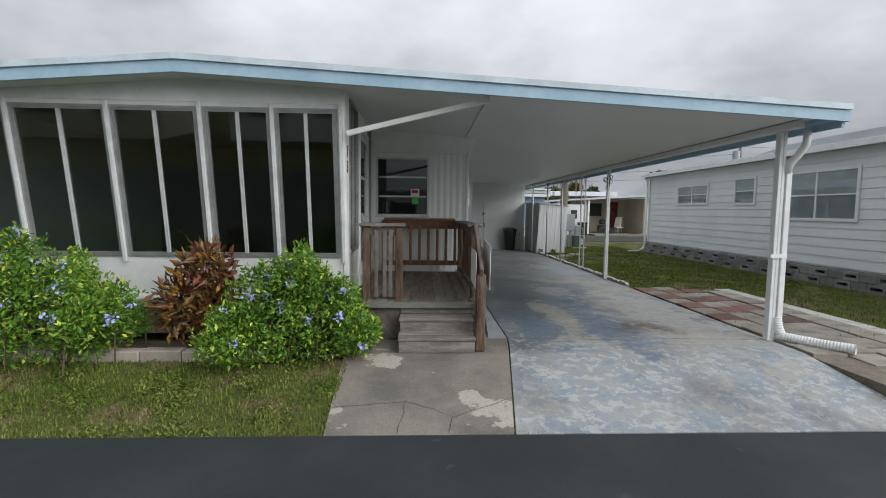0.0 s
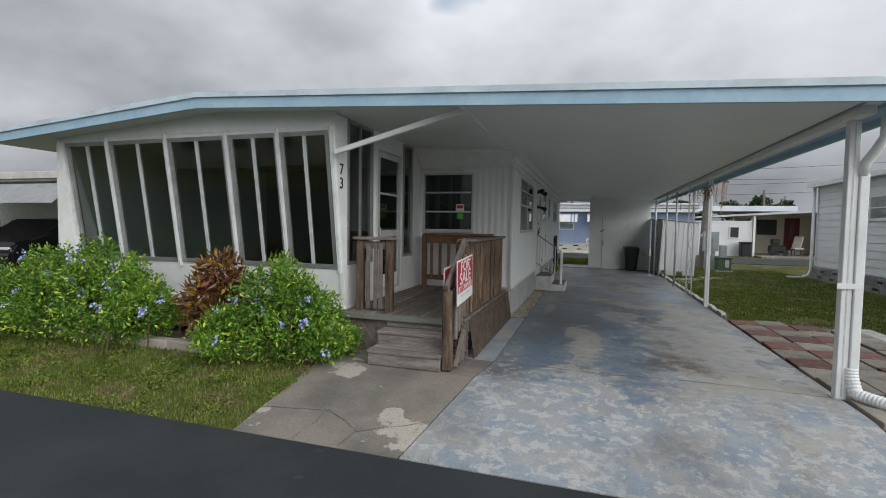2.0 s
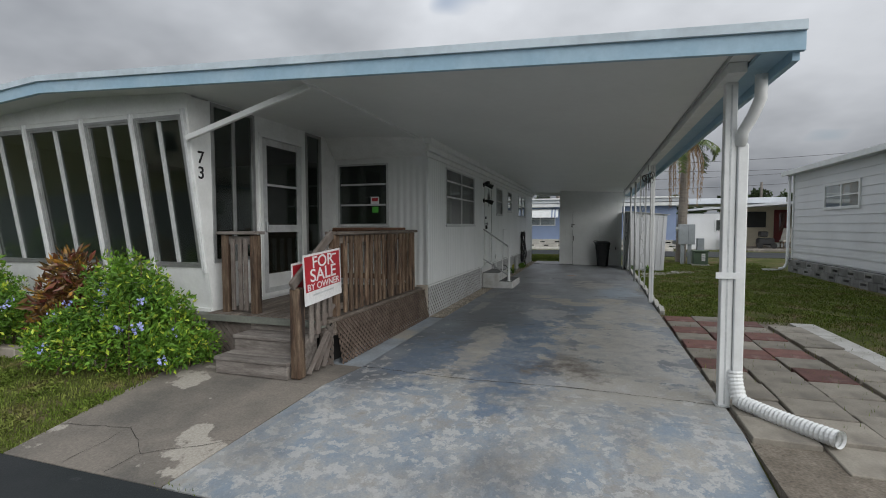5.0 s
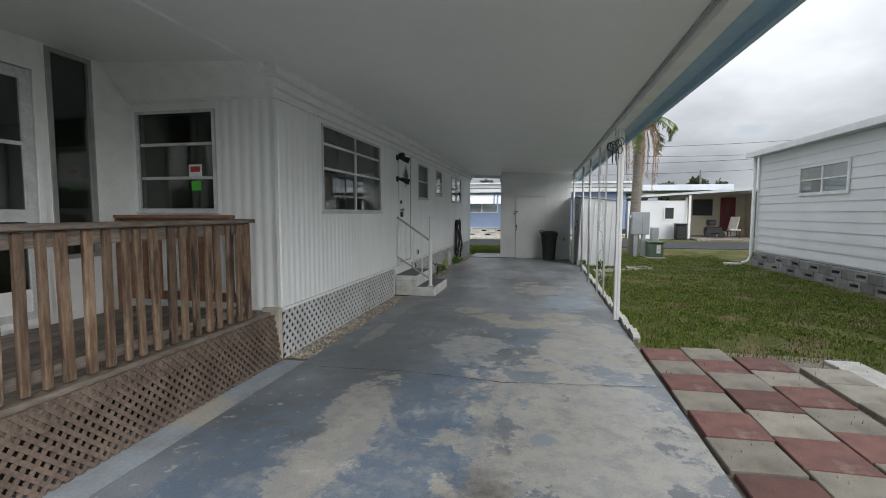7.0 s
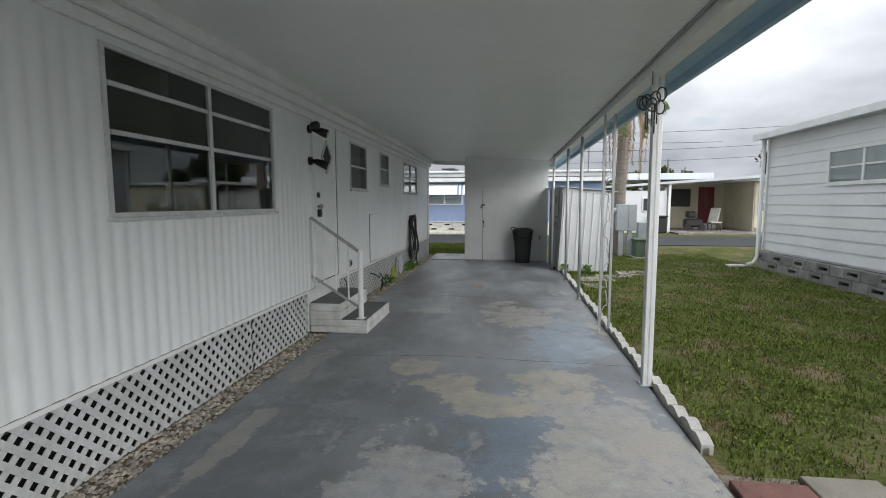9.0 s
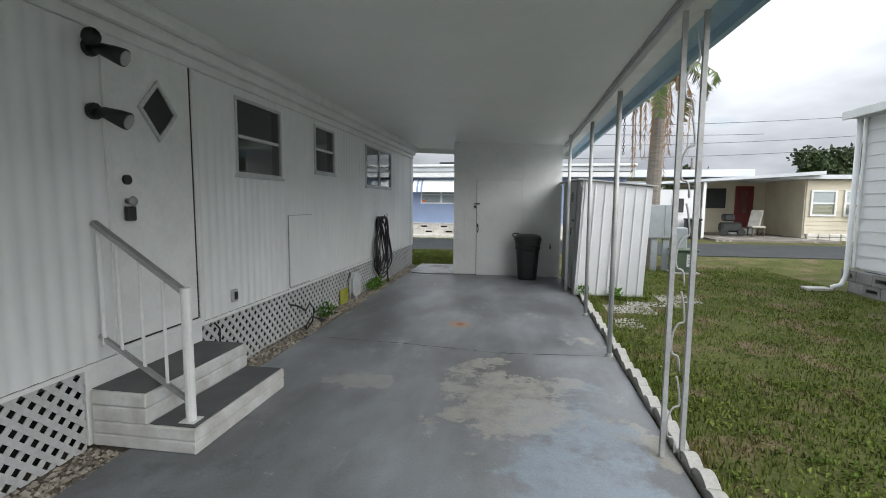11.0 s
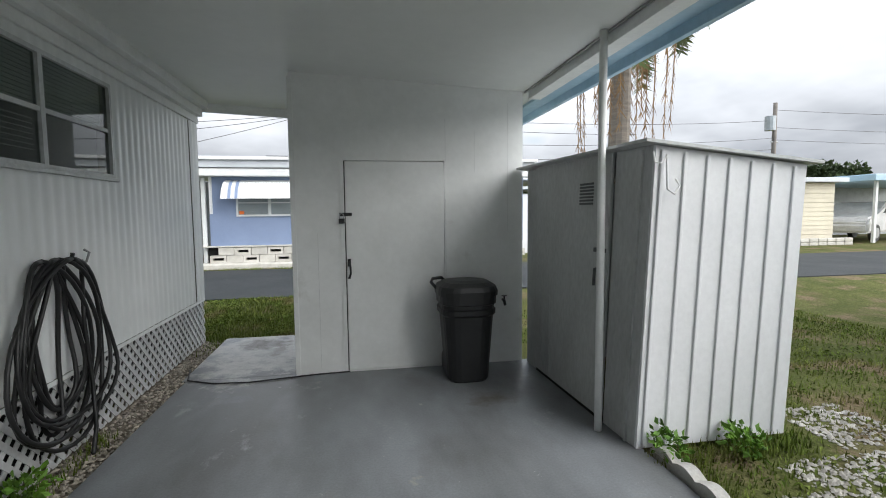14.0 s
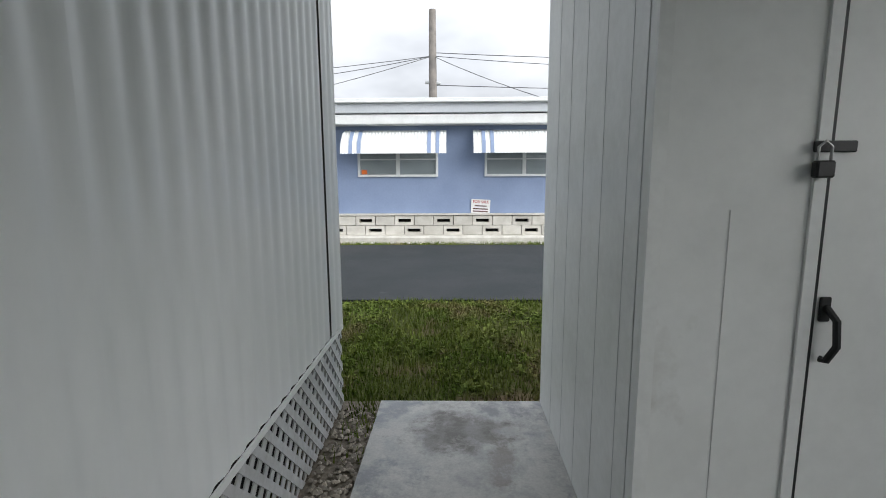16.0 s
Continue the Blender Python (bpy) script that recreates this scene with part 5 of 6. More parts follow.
part("cable", tube(bmesh.new(), [(0.83, 14.55, 0.33), (0.90, 14.62, 0.30), (0.93, 14.75, 0.22), (0.92, 14.88, 0.28), (0.94, 14.96, 0.20), (0.96, 14.85, 0.06), (0.98, 14.65, 0.02), (1.0, 14.6, 0.08), (0.98, 14.8, 0.14), (1.0, 15.1, 0.02), (0.98, 15.35, 0.05)], 0.010, 6), M_RUBBER, c2, smooth=True)
c3 = thing("old_cable", (0.9, 13.3, 0), "short black cable hanging against the lattice by the steps", "cable")
part("cable", tube(bmesh.new(), [(0.83, 13.22, 0.46), (0.86, 13.25, 0.40), (0.87, 13.23, 0.30), (0.90, 13.27, 0.18), (0.93, 13.25, 0.06), (0.96, 13.32, -0.005)], 0.008, 6), M_RUBBER, c3, smooth=True)
mb = thing("meter_box", (0.87, 16.6, 0), "pale eight-sided utility box in front of the lattice", "utility box")
part("cover", prism(bmesh.new(), [(16.44, 0.10), (16.52, 0.03), (16.72, 0.03), (16.79, 0.10), (16.79, 0.33), (16.72, 0.40), (16.52, 0.40), (16.44, 0.33)], 0.845, 0.90, "x"), M_WINFRAME, mb, "pale grey eight-sided cover")
part("leg", B(0.85, 0.895, 16.58, 16.64, -0.03, 0.029), M_GALV, mb)
part("conduit", tube(bmesh.new(), [(0.86, 16.40, -0.03), (0.86, 16.40, 0.28), (0.86, 16.43, 0.33), (0.86, 16.46, 0.33)], 0.015, 8), M_GALV, mb)
tagged(part("leaning_board", B(0.828, 0.843, 16.06, 16.38, -0.025, 0.21, 0.003), M_OLIVE), "yellow-green board leaning on the lattice", "board")
ot = thing("wall_outlet", (0.82, 13.53, 0.64), "grey weatherproof outlet on the siding", "outlet")
part("cover", B(0.815, 0.835, 13.49, 13.57, 0.58, 0.69, 0.004), M_GALV, ot)
part("flap", B(0.836, 0.85, 13.51, 13.55, 0.60, 0.67, 0.004), M_BLACK, ot)
eb = thing("corner_outlet", (0.70, 8.27, 0.3), "small grey box at the home's corner", "outlet")
part("cover", B(0.67, 0.77, 8.27, 8.30, 0.25, 0.38, 0.005), M_GREYBOX, eb)
ap = structure(part("access_panel", B(14.60, 15.36, 0.018, 0.024, 0.52, 1.33), M_WHITE, m=PX), "flush white access panel in the siding", "panel")
for a, c, e, g in ((14.59, 14.598, 0.52, 1.335), (14.59, 15.2, 1.331, 1.337), (14.6, 15.1, 0.512, 0.519)):
    part("gap_line", B(a, c, 0.015, 0.0250, e, g), M_ALU, ap, m=PX)
for z, nm in ((2.40, "flood_lamp"), (2.03, "flood_lamp")):
    f = thing(nm, (0.83, 12.18, z), "black flood lamp on the siding", "lamp", "flood lamps")
    part("base", tube(bmesh.new(), [(0.81, 12.18, z), (0.84, 12.18, z)], 0.05, 12), M_BLACK, f)
    part("head", tube(bmesh.new(), [(0.84, 12.18, z), (0.90, 12.18, z - 0.01), (0.98, 12.20, z - 0.04), (1.03, 12.21, z - 0.06)], 0.04, 12, True, [0.02, 0.035, 0.05, 0.055]), M_BLACK, f, smooth=True)
    part("lens", tube(bmesh.new(), [(1.031, 12.211, z - 0.061), (1.036, 12.212, z - 0.063)], 0.045, 12), M_ALU, f)
f = bpy.data.objects["flood_lamp"]
part("second_head", tube(bmesh.new(), [(0.84, 12.16, 2.41), (0.90, 12.10, 2.43), (0.96, 12.06, 2.42)], 0.04, 12, True, [0.02, 0.038, 0.05]), M_BLACK, f, smooth=True)

# ---- pavers ----
pave = structure(part("paver_bed", B(4.345, 6.35, 3.6, 9.52, -0.2, -0.022), M_SOIL), "weedy bed under the pavers", "paving")
rnd = random.Random(21)
base_paver = B(-0.198, 0.198, -0.198, 0.198, -0.04, 0.018, 0.006)
paver_red = part("paver", base_paver, M_PAVERRED, pave, m=Matrix.Translation((4.56, 9.21, 0)))
me_red = paver_red.data
me_red.transform(Matrix.Translation((-4.56, -9.21, 0)))
paver_red.location = (4.56, 9.21, 0)
me_grey = me_red.copy()
me_grey.materials.clear()
me_grey.materials.append(M_PAVERGREY)
for i in range(4):
    for j in range(13):
        if (i, j) == (0, 0) or (i == 3 and j == 0):
            continue
        x, y = 4.56 + i * 0.415 + (0.05 if i > 2 else 0), 9.21 - j * 0.412 + (0.10 if i == 1 else 0) - (0.15 if i == 2 else 0)
        red = (i + j) % 2 == 0 and j < 7 and i < 3
        o = new("paver", me_red if red else me_grey)
        o.parent = pave
        z = (0 if y > 5 else -0.19 * (5 - y) / 1.5) + rnd.uniform(-0.006, 0.008)
        o.matrix_basis = pose(x + rnd.uniform(-0.01, 0.01), y + rnd.uniform(-0.01, 0.01), z, rnd.uniform(-1, 1), rnd.uniform(-1, 1), rnd.uniform(-1.5, 1.5))
for j in range(6):
    tagged(part("concrete_pad", B(6.03, 6.33, 8.55 - j * 0.82, 9.34 - j * 0.82, -0.2, 0.012 - (0.05 * max(0, j - 4)), 0.008), M_CURB, pave), "")
planter = thing("planter_edging", (-2.8, 4.85, -0.04), "low pale block edging round the flower bed", "edging")
for k in range(8):
    part("block", B(-4.95 + k * 0.42, -4.54 + k * 0.42, 4.80, 4.95, -0.06, 0.075 + 0.006 * math.sin(k * 3), 0.01), M_PLANTER, planter)
structure(part("flower_bed", B(-6.0, -0.83, 4.95, 5.47, -0.1, -0.005), M_SOIL), "bare soil of the flower bed", "soil")


# ---- neighbouring homes ----
def lap_wall(parent, m, u0, u1, v0, v1, pitch, mat):
    v = v0
    while v < v1 - 0.01:
        t = min(v + pitch, v1)
        bm = prism(bmesh.new(), [(0.0, v), (0.022, v + 0.002), (0.006, t), (0.0, t)], u0, u1, "x")
        part("siding_board", bm, mat, parent, m=m)
        v = t


def block_skirt(parent, m, u0, u1, v0, rows, mat, gaps):
    rnd = random.Random(int(u0 * 10))
    me = None
    for r in range(rows):
        k, u = 0, u0 + (0.2 if r % 2 else 0.0)
        while u < u1 - 0.2:
            if not gaps or (k + r) % 2:
                bm = B(u + 0.005, u + 0.385, 0.0, 0.15, v0 + r * 0.195, v0 + r * 0.195 + 0.188, 0.008)
            else:
                bm = frame_bars(bmesh.new(), u + 0.005, u + 0.385, v0 + r * 0.195, v0 + r * 0.195 + 0.188, 0.06, 0.0, 0.15)
            part("block", bm, mat, parent, m=m)
            u += 0.39
            k += 1


def neighbour_east():
    h = thing("neighbour_home", (9.2, 12.0, 0), "white lap-sided mobile home on a grey block skirt", "house")
    m = plane_nx(9.28)
    lap_wall(h, m, 4.0, 19.0, 0.40, 2.98, 0.215, M_LAP)
    part("wall", B(9.29, 13.2, 4.0, 19.0, 0.36, 3.0), M_LAP, h)
    part("corner_trim", B(-0.03 + 19.0, 19.04, 0.0, 0.04, 0.38, 3.0), M_WHITE2, h, m=m)
    roof = part("roof", B(9.0, 13.4, 3.8, 19.15, 3.0, 3.09), M_ROOFWHITE, h)
    part("fascia", B(8.96, 8.998, 3.8, 19.17, 2.98, 3.12, 0.004), M_WHITE2, roof)
    part("parapet", prism(bmesh.new(), [(4.0, 3.121), (12.6, 3.121), (11.4, 3.27), (10.0, 3.29), (4.0, 3.29)], 9.0, 13.2, "x"), M_ROOFWHITE, roof)
    for a, c, e, g, cols in ((15.05, 16.79, 1.91, 2.47, 2), (12.85, 13.65, 1.88, 2.55, 1), (9.7, 11.8, 1.48, 2.55, 2)):
        w = part("window", frame_bars(bmesh.new(), a - 0.07, c + 0.07, e - 0.07, g + 0.07, 0.07, 0.024, 0.05), M_WHITE2, h, m=m)
        for k in range(cols):
            p, q = a + (c - a) * k / cols, a + (c - a) * (k + 1) / cols
            part("pane", B(p + 0.02, q - 0.02, 0.026, 0.030, e, g), M_GLASSCLEAR, w, m=m)
            part("backing", B(p + 0.02, q - 0.02, 0.0225, 0.0245, e, (e + g) / 2), M_GREYBOX, w, m=m)
            part("blind", B(p + 0.02, q - 0.02, 0.0225, 0.0245, (e + g) / 2, g), M_WINFRAME, w, m=m)
            part("rail", B(p, q, 0.03, 0.042, (e + g) / 2 - 0.015, (e + g) / 2 + 0.015), M_WHITE2, w, m=m)
        if cols == 2:
            part("mullion", B((a + c) / 2 - 0.025, (a + c) / 2 + 0.025, 0.025, 0.045, e, g), M_WHITE2, w, m=m)
    block_skirt(h, m, 8.0, 19.0, -0.03, 2, M_BLOCKGREY, True)
    # added near-black sheet paints the shade behind the open blocks
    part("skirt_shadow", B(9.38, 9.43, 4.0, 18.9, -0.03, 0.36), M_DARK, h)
    part("downpipe", tube(bmesh.new(), [(9.12, 18.95, 2.98), (9.12, 18.95, 0.25), (9.05, 18.95, 0.08), (8.9, 18.95, 0.03)], 0.045, 10), M_WHITE2, h, smooth=True)
    tagged(part("splash_block", B(8.45, 8.85, 18.8, 19.05, -0.03, 0.03, 0.01), M_CURB), "flat concrete splash block on the grass", "splash block")


neighbour_east()


def blue_home():
    h = thing("blue_home", (2.0, 27.6, 0.15), "periwinkle blue mobile home with striped white awnings", "house")
    m = plane_ny(27.6)
    part("wall", B(-1.18, 7.0, 27.6, 32.0, 0.68, 2.42), M_BLUEWALL, h)
    part("inner_wall", B(-4.0, -1.2, 29.6, 29.7, 0.2, 2.42), M_GREYBOX, h)
    part("porch_floor", B(-4.0, -1.2, 27.7, 29.6, 0.1, 0.30), M_WALK, h)
    part("porch_post", B(-1.36, -1.27, 27.6, 27.69, 0.15, 2.40), M_WHITE2, h)
    part("corner_trim", B(-1.17, -1.10, 0.002, 0.02, 1.5, 2.42), M_WHITE2, h, m=m)
    roof = part("roof", B(-4.2, 7.2, 27.2, 32.2, 2.62, 2.86, 0.01), M_ROOFWHITE, h)
    part("fascia", B(-4.2, 7.2, 27.24, 27.60, 2.42, 2.60, 0.01), M_WHITE2, h)
    part("gutter_edge", B(-4.25, 7.25, 27.12, 27.198, 2.80, 2.88, 0.01), M_WHITE2, roof)
    for a, c in ((-0.54, 1.06), (1.985, 3.55)):
        w = part("window", frame_bars(bmesh.new(), a, c, 1.43, 2.1, 0.045, 0.0, 0.04), M_WHITEFRAME, h, m=m)
        mid = (a + c) / 2
        part("mullion", B(mid - 0.035, mid + 0.035, 0.003, 0.038, 1.475, 2.055), M_WHITEFRAME, w, m=m)
        for e, g in ((a + 0.045, mid - 0.035), (mid + 0.035, c - 0.045)):
            part("pane", B(e, g, 0.012, 0.016, 1.475, 2.055), M_GLASSCLEAR, w, m=m)
            part("curtain", B(e, g, 0.003, 0.007, 1.475, 2.055), M_GREYBOX, w, m=m)
            part("rail", B(e, g, 0.017, 0.028, 1.76, 1.785), M_WHITEFRAME, w, m=m)
        n = 32
        a0, c0 = a - 0.24, c + 0.17
        bm = bmesh.new()
        rows = []
        for k in range(n * 2 + 1):
            u = a0 + (c0 - a0) * k / (n * 2)
            r = 0.012 * (k % 2)
            rows.append([bm.verts.new((u, d, z + r)) for d, z in ((0.005, 2.33), (0.22, 2.27), (0.42, 2.08), (0.50, 1.86))])
        for p, q in zip(rows, rows[1:]):
            for j in range(3):
                bm.faces.new((p[j], q[j], q[j + 1], p[j + 1]))
        aw = part("awning", bm, M_WHITE2, h, "white scalloped metal awning with grey stripes", m=m)
        for u in (a0 + 0.16, a0 + 0.32, c0 - 0.36, c0 - 0.20):
            bm = bmesh.new()
            prof = [(0.010, 2.35), (0.225, 2.29), (0.428, 2.10), (0.508, 1.868)]
            pv = [(bm.verts.new((u, d, z)), bm.verts.new((u + 0.07, d, z))) for d, z in prof]
            for p, q in zip(pv, pv[1:]):
                bm.faces.new((p[0], p[1], q[1], q[0]))
            part("stripe", bm, M_BLUEWALL, aw, m=m)
    block_skirt(h, m, -1.18, 6.9, 0.275, 2, M_BLOCKWHITE, True)
    h.location.x += 0.15
    # the shade in the block openings is this added near-black sheet
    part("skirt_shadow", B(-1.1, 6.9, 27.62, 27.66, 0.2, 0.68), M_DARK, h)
    part("stone_berm", B(-1.5, 7.0, 27.25, 27.62, 0.05, 0.272, 0.03), M_BLOCKWHITE, h)
    part("sill_board", B(-1.2, 7.0, 27.43, 27.6, 0.67, 0.70), M_BLOCKWHITE, h)
    tagged(part("window_sticker_orange", B(-0.32, -0.21, 0.018, 0.022, 1.485, 1.57), M_ORANGE, m=m), "round orange sticker on a window", "sticker")
    s = thing("wall_sign", (2.06, 27.55, 0.68), "white sale sign with faded red print on the blue wall", "sign")
    sm = Matrix.Translation((2.06, 27.585, 0.835)) @ Matrix.Rotation(radians(3), 4, "Y") @ Matrix(((1, 0, 0, 0), (0, 0, -1, 0), (0, 1, 0, 0), (0, 0, 0, 1)))
    part("board", B(-0.19, 0.19, -0.14, 0.14, 0.0, 0.006), M_SIGNWHITE, s, m=sm)
    text("lettering", "FOR SALE", 0.075, sm @ Matrix.Translation((0, 0.09, 0.0075)), M_SIGNRED, s, 0.0006)
    for y, w in ((0.01, 0.12), (-0.05, 0.15), (-0.10, 0.15)):
        part("print_bar", B(-w, w, y - 0.012, y + 0.012, 0.0065, 0.008), M_PAVERRED, s, m=sm)


blue_home()


def cream_home():
    h = thing("cream_home", (15.0, 30.0, 0.1), "cream lap-sided home with a shaded open porch", "house")
    m = plane_ny(30.0)
    part("wall", B(14.3, 20.3, 30.02, 35.0, 0.1, 2.45), M_CREAM, h)
    lap_wall(h, m, 14.3, 20.3, 0.35, 2.45, 0.17, M_CREAM)
    part("porch_back", B(10.4, 14.3, 33.0, 33.1, 0.1, 2.6), M_CREAM, h)
    part("porch_side", B(10.4, 10.5, 30.0, 33.0, 0.1, 2.2), M_LAP, h)
    part("porch_return", B(14.25, 14.298, 30.02, 33.0, 0.1, 2.45), M_CREAM, h)
    roof = part("roof", B(13.2, 20.6, 29.7, 35.2, 2.46, 2.62, 0.01), M_ROOFWHITE, h)
    part("porch_roof", prism(bmesh.new(), [(7.6, 2.18), (14.6, 2.62), (14.6, 2.75), (7.6, 2.27)], 29.4, 33.2, "y"), M_ROOFWHITE, h)
    part("upper_roof", B(7.4, 13.1, 31.5, 36.0, 2.64, 2.95, 0.02), M_ROOFWHITE, h)
    part("porch_floor", B(10.5, 14.6, 28.2, 33.0, 0.1, 0.20), M_WALK, h)
    part("porch_post", B(10.42, 10.52, 29.5, 29.6, 0.15, 2.33), M_WHITE2, h)
    d = part("door", B(13.0, 13.75, 32.94, 32.998, 0.45, 2.3), M_REDDOOR, h, "dark red front door")
    part("oval_glass", B(13.25, 13.5, 32.93, 32.939, 1.1, 2.1), M_GLASSCLEAR, d)
    part("window", B(11.6, 12.6, 32.95, 32.998, 1.3, 2.2), M_DARKSCREEN, h)
    part("step", B(12.6, 13.6, 32.2, 32.9, 0.2, 0.4), M_WHITE2, h)
    for a, c in ((14.45, 15.35), (15.6, 16.5), (16.75, 17.65)):
        w = part("window", frame_bars(bmesh.new(), a, c, 1.05, 2.05, 0.07, 0.02, 0.06), M_WHITE2, h, m=m)
        part("pane", B(a + 0.07, c - 0.07, 0.026, 0.03, 1.12, 1.98), M_GLASSCLEAR, w, m=m)
        part("shade", B(a + 0.07, c - 0.07, 0.0225, 0.0245, 1.5, 1.98), M_WHITE2, w, m=m)
        part("rail", B(a + 0.05, c - 0.05, 0.03, 0.05, 1.52, 1.58), M_WHITE2, w, m=m)
    ac = thing("window_air_conditioner", (16.2, 29.8, 1.1), "white window air conditioner", "air conditioner")
    part("case", B(15.85, 16.4, -0.0 + 29.6, 29.97, 1.08, 1.42, 0.01), M_WHITE2, ac)
    part("grille", B(16.0, 16.36, 29.59, 29.599, 1.12, 1.38), M_TREAD, ac)
    for r in range(2):
        u = 14.2
        while u < 20.4:
            part("stone_block", B(u, u + 0.37, 29.55, 29.75, 0.12 + r * 0.14, 0.25 + r * 0.14, 0.02), M_BLOCKWHITE, h)
            u += 0.385
    sh = thing("white_outbuilding", (9.2, 30.2, 0.1), "small white outbuilding with one dark window", "outbuilding")
    part("wall", B(7.6, 10.35, 29.6, 32.0, 0.1, 2.05), M_LAP, sh)
    part("window", B(9.35, 9.75, 29.57, 29.598, 1.15, 1.7), M_DARKSCREEN, sh)
    part("window_frame", frame_bars(bmesh.new(), 9.31, 9.79, 1.11, 1.74, 0.04, 0.0, 0.035), M_WHITE2, sh, m=plane_ny(29.598))
    part("door", B(7.8, 8.5, 29.57, 29.598, 0.15, 1.9), M_LAP, sh)
    b = thing("garbage_bin", (10.0, 29.2, 0.16), "black garbage bin beside the outbuilding", "trash can")
    part("body", B(9.75, 10.25, 29.0, 29.45, 0.16, 0.85, 0.04), M_BLACK, b)
    part("lid", B(9.72, 10.28, 28.97, 29.48, 0.852, 0.93, 0.03), M_BLACK, b)
    ch = thing("patio_chair", (12.9, 30.5, 0.2), "pale draped chair on the porch", "chair")
    part("seat", B(12.6, 13.1, 30.3, 30.8, 0.55, 0.62, 0.02), M_BLOCKWHITE, ch)
    part("backrest", bar(bmesh.new(), (12.85, 30.75, 0.6), (13.05, 30.95, 1.25), 0.45, 0.06, 0.02), M_BLOCKWHITE, ch)
    for dx, dy in ((12.63, 30.33), (13.05, 30.33), (12.63, 30.75), (13.05, 30.75)):
        part("leg", B(dx, dx + 0.04, dy, dy + 0.04, 0.2, 0.55), M_TWIG, ch)
    sc = thing("mobility_scooter", (12.0, 30.6, 0.2), "dark scooter parked on the porch", "scooter")
    part("body", B(11.5, 12.3, 30.4, 30.8, 0.35, 0.75, 0.08), M_BLACK, sc)
    part("seat", B(11.6, 12.0, 30.4, 30.8, 0.80, 1.1, 0.06), M_BLACK, sc)
    for x in (11.6, 12.25):
        part("wheel", tube(bmesh.new(), [(x, 30.36, 0.35), (x, 30.46, 0.35)], 0.15, 14), M_RUBBER, sc)


cream_home()


def car(name, at, yaw, paint, label):
    c = thing(name, at, label, "car")
    m = Matrix.Translation(at) @ Matrix.Rotation(yaw, 4, "Z")
    prof = [(-2.2, 0.35), (2.2, 0.35), (2.25, 0.7), (2.1, 0.95), (1.1, 1.08), (0.4, 1.55), (-1.3, 1.6), (-2.1, 1.1), (-2.25, 0.8)]
    bm = prism(bmesh.new(), prof, -0.88, 0.88, "y")
    bmesh.ops.bevel(bm, geom=list(bm.edges), offset=0.07, segments=2, affect="EDGES")
    part("body", bm, paint, c, m=m)
    for s in (-1, 1):
        part("side_glass", prism(bmesh.new(), [(-1.75, 1.12), (0.85, 1.12), (0.32, 1.48), (-1.25, 1.52)], s * 0.885 - 0.004, s * 0.885 + 0.004, "y"), M_DARKSCREEN, c, m=m)
        for x in (-1.35, 1.4):
            w = part("wheel", tube(bmesh.new(), [(x, s * 0.72, 0.34), (x, s * 0.90, 0.34)], 0.34, 18), M_RUBBER, c, m=m)
            part("rim", tube(bmesh.new(), [(x, s * 0.901, 0.34), (x, s * 0.91, 0.34)], 0.21, 14), M_ALU, w, m=m)
        part("headlight", B(2.12, 2.20, s * 0.65 - 0.16, s * 0.65 + 0.16, 0.72, 0.84, 0.02), M_WINFRAME, c, m=m)
    return c


def neighbour_west():
    h = thing("neighbour_carport", (-14, 12.0, -0.03), "grey neighbouring home with a corrugated awning over a dark carport", "house")
    part("back_wall", B(-22, -10.6, 14.0, 14.1, -0.03, 2.5), M_WINFRAME, h)
    # room tone reused, so the carport's dimness is in the wall's colour
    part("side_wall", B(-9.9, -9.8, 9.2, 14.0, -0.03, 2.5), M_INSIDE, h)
    part("roof", B(-22, -9.7, 8.9, 16.0, 2.52, 2.72, 0.02), M_ROOFWHITE, h)
    part("fascia", B(-22, -9.7, 8.8, 8.898, 2.58, 2.76, 0.01), M_BLOCKWHITE, h)
    bm = bmesh.new()
    rows = [(bm.verts.new((-22 + 0.05 * k, 8.78, 2.44 + 0.012 * (k % 2))), bm.verts.new((-22 + 0.05 * k, 8.25, 1.93 + 0.012 * (k % 2)))) for k in range(240)]
    for p, q in zip(rows, rows[1:]):
        bm.faces.new((p[0], q[0], q[1], p[1]))
    part("awning", bm, M_ALU, h, "grey corrugated metal awning")
    for x in (-10.0, -13.5, -17.0):
        part("post", B(x - 0.05, x + 0.05, 8.9, 9.0, -0.03, 2.5), M_WINFRAME, h)
    structure(part("neighbour_drive", B(-20, -10.2, 3.5, 14.0, -0.2, -0.01), M_WALK), "concrete drive of the neighbouring home", "driveway")
    car("parked_car", (-13.0, 10.2, -0.01), radians(-75), M_CARDARK, "black car parked in the shaded carport")


neighbour_west()
car("parked_car", (23.6, 31.5, 0.16), radians(200), M_CARWHITE, "white car parked under a far carport")
fc = thing("far_carport", (25.0, 32.0, 0.16), "blue-roofed open carport beyond the street", "carport")
part("roof", B(21.5, 30.0, 29.5, 35.0, 2.5, 2.75, 0.02), M_BLUETRIM, fc)
for x in (22.0, 25.5, 29.0):
    part("post", B(x - 0.05, x + 0.05, 29.8, 29.9, 0.16, 2.5), M_WHITE2, fc)
part("back_wall", B(21.5, 30.0, 34.9, 35.0, 0.16, 2.5), M_GREYBOX, fc)

# ---- utilities, palm, poles and wires ----
ub = thing("utility_pedestal", (6.55, 21.0, 0), "grey electric meter cabinet on two legs", "utility box")
part("cabinet", B(6.28, 6.83, 20.9, 21.1, 0.72, 1.47, 0.01), M_GREYBOX, ub)
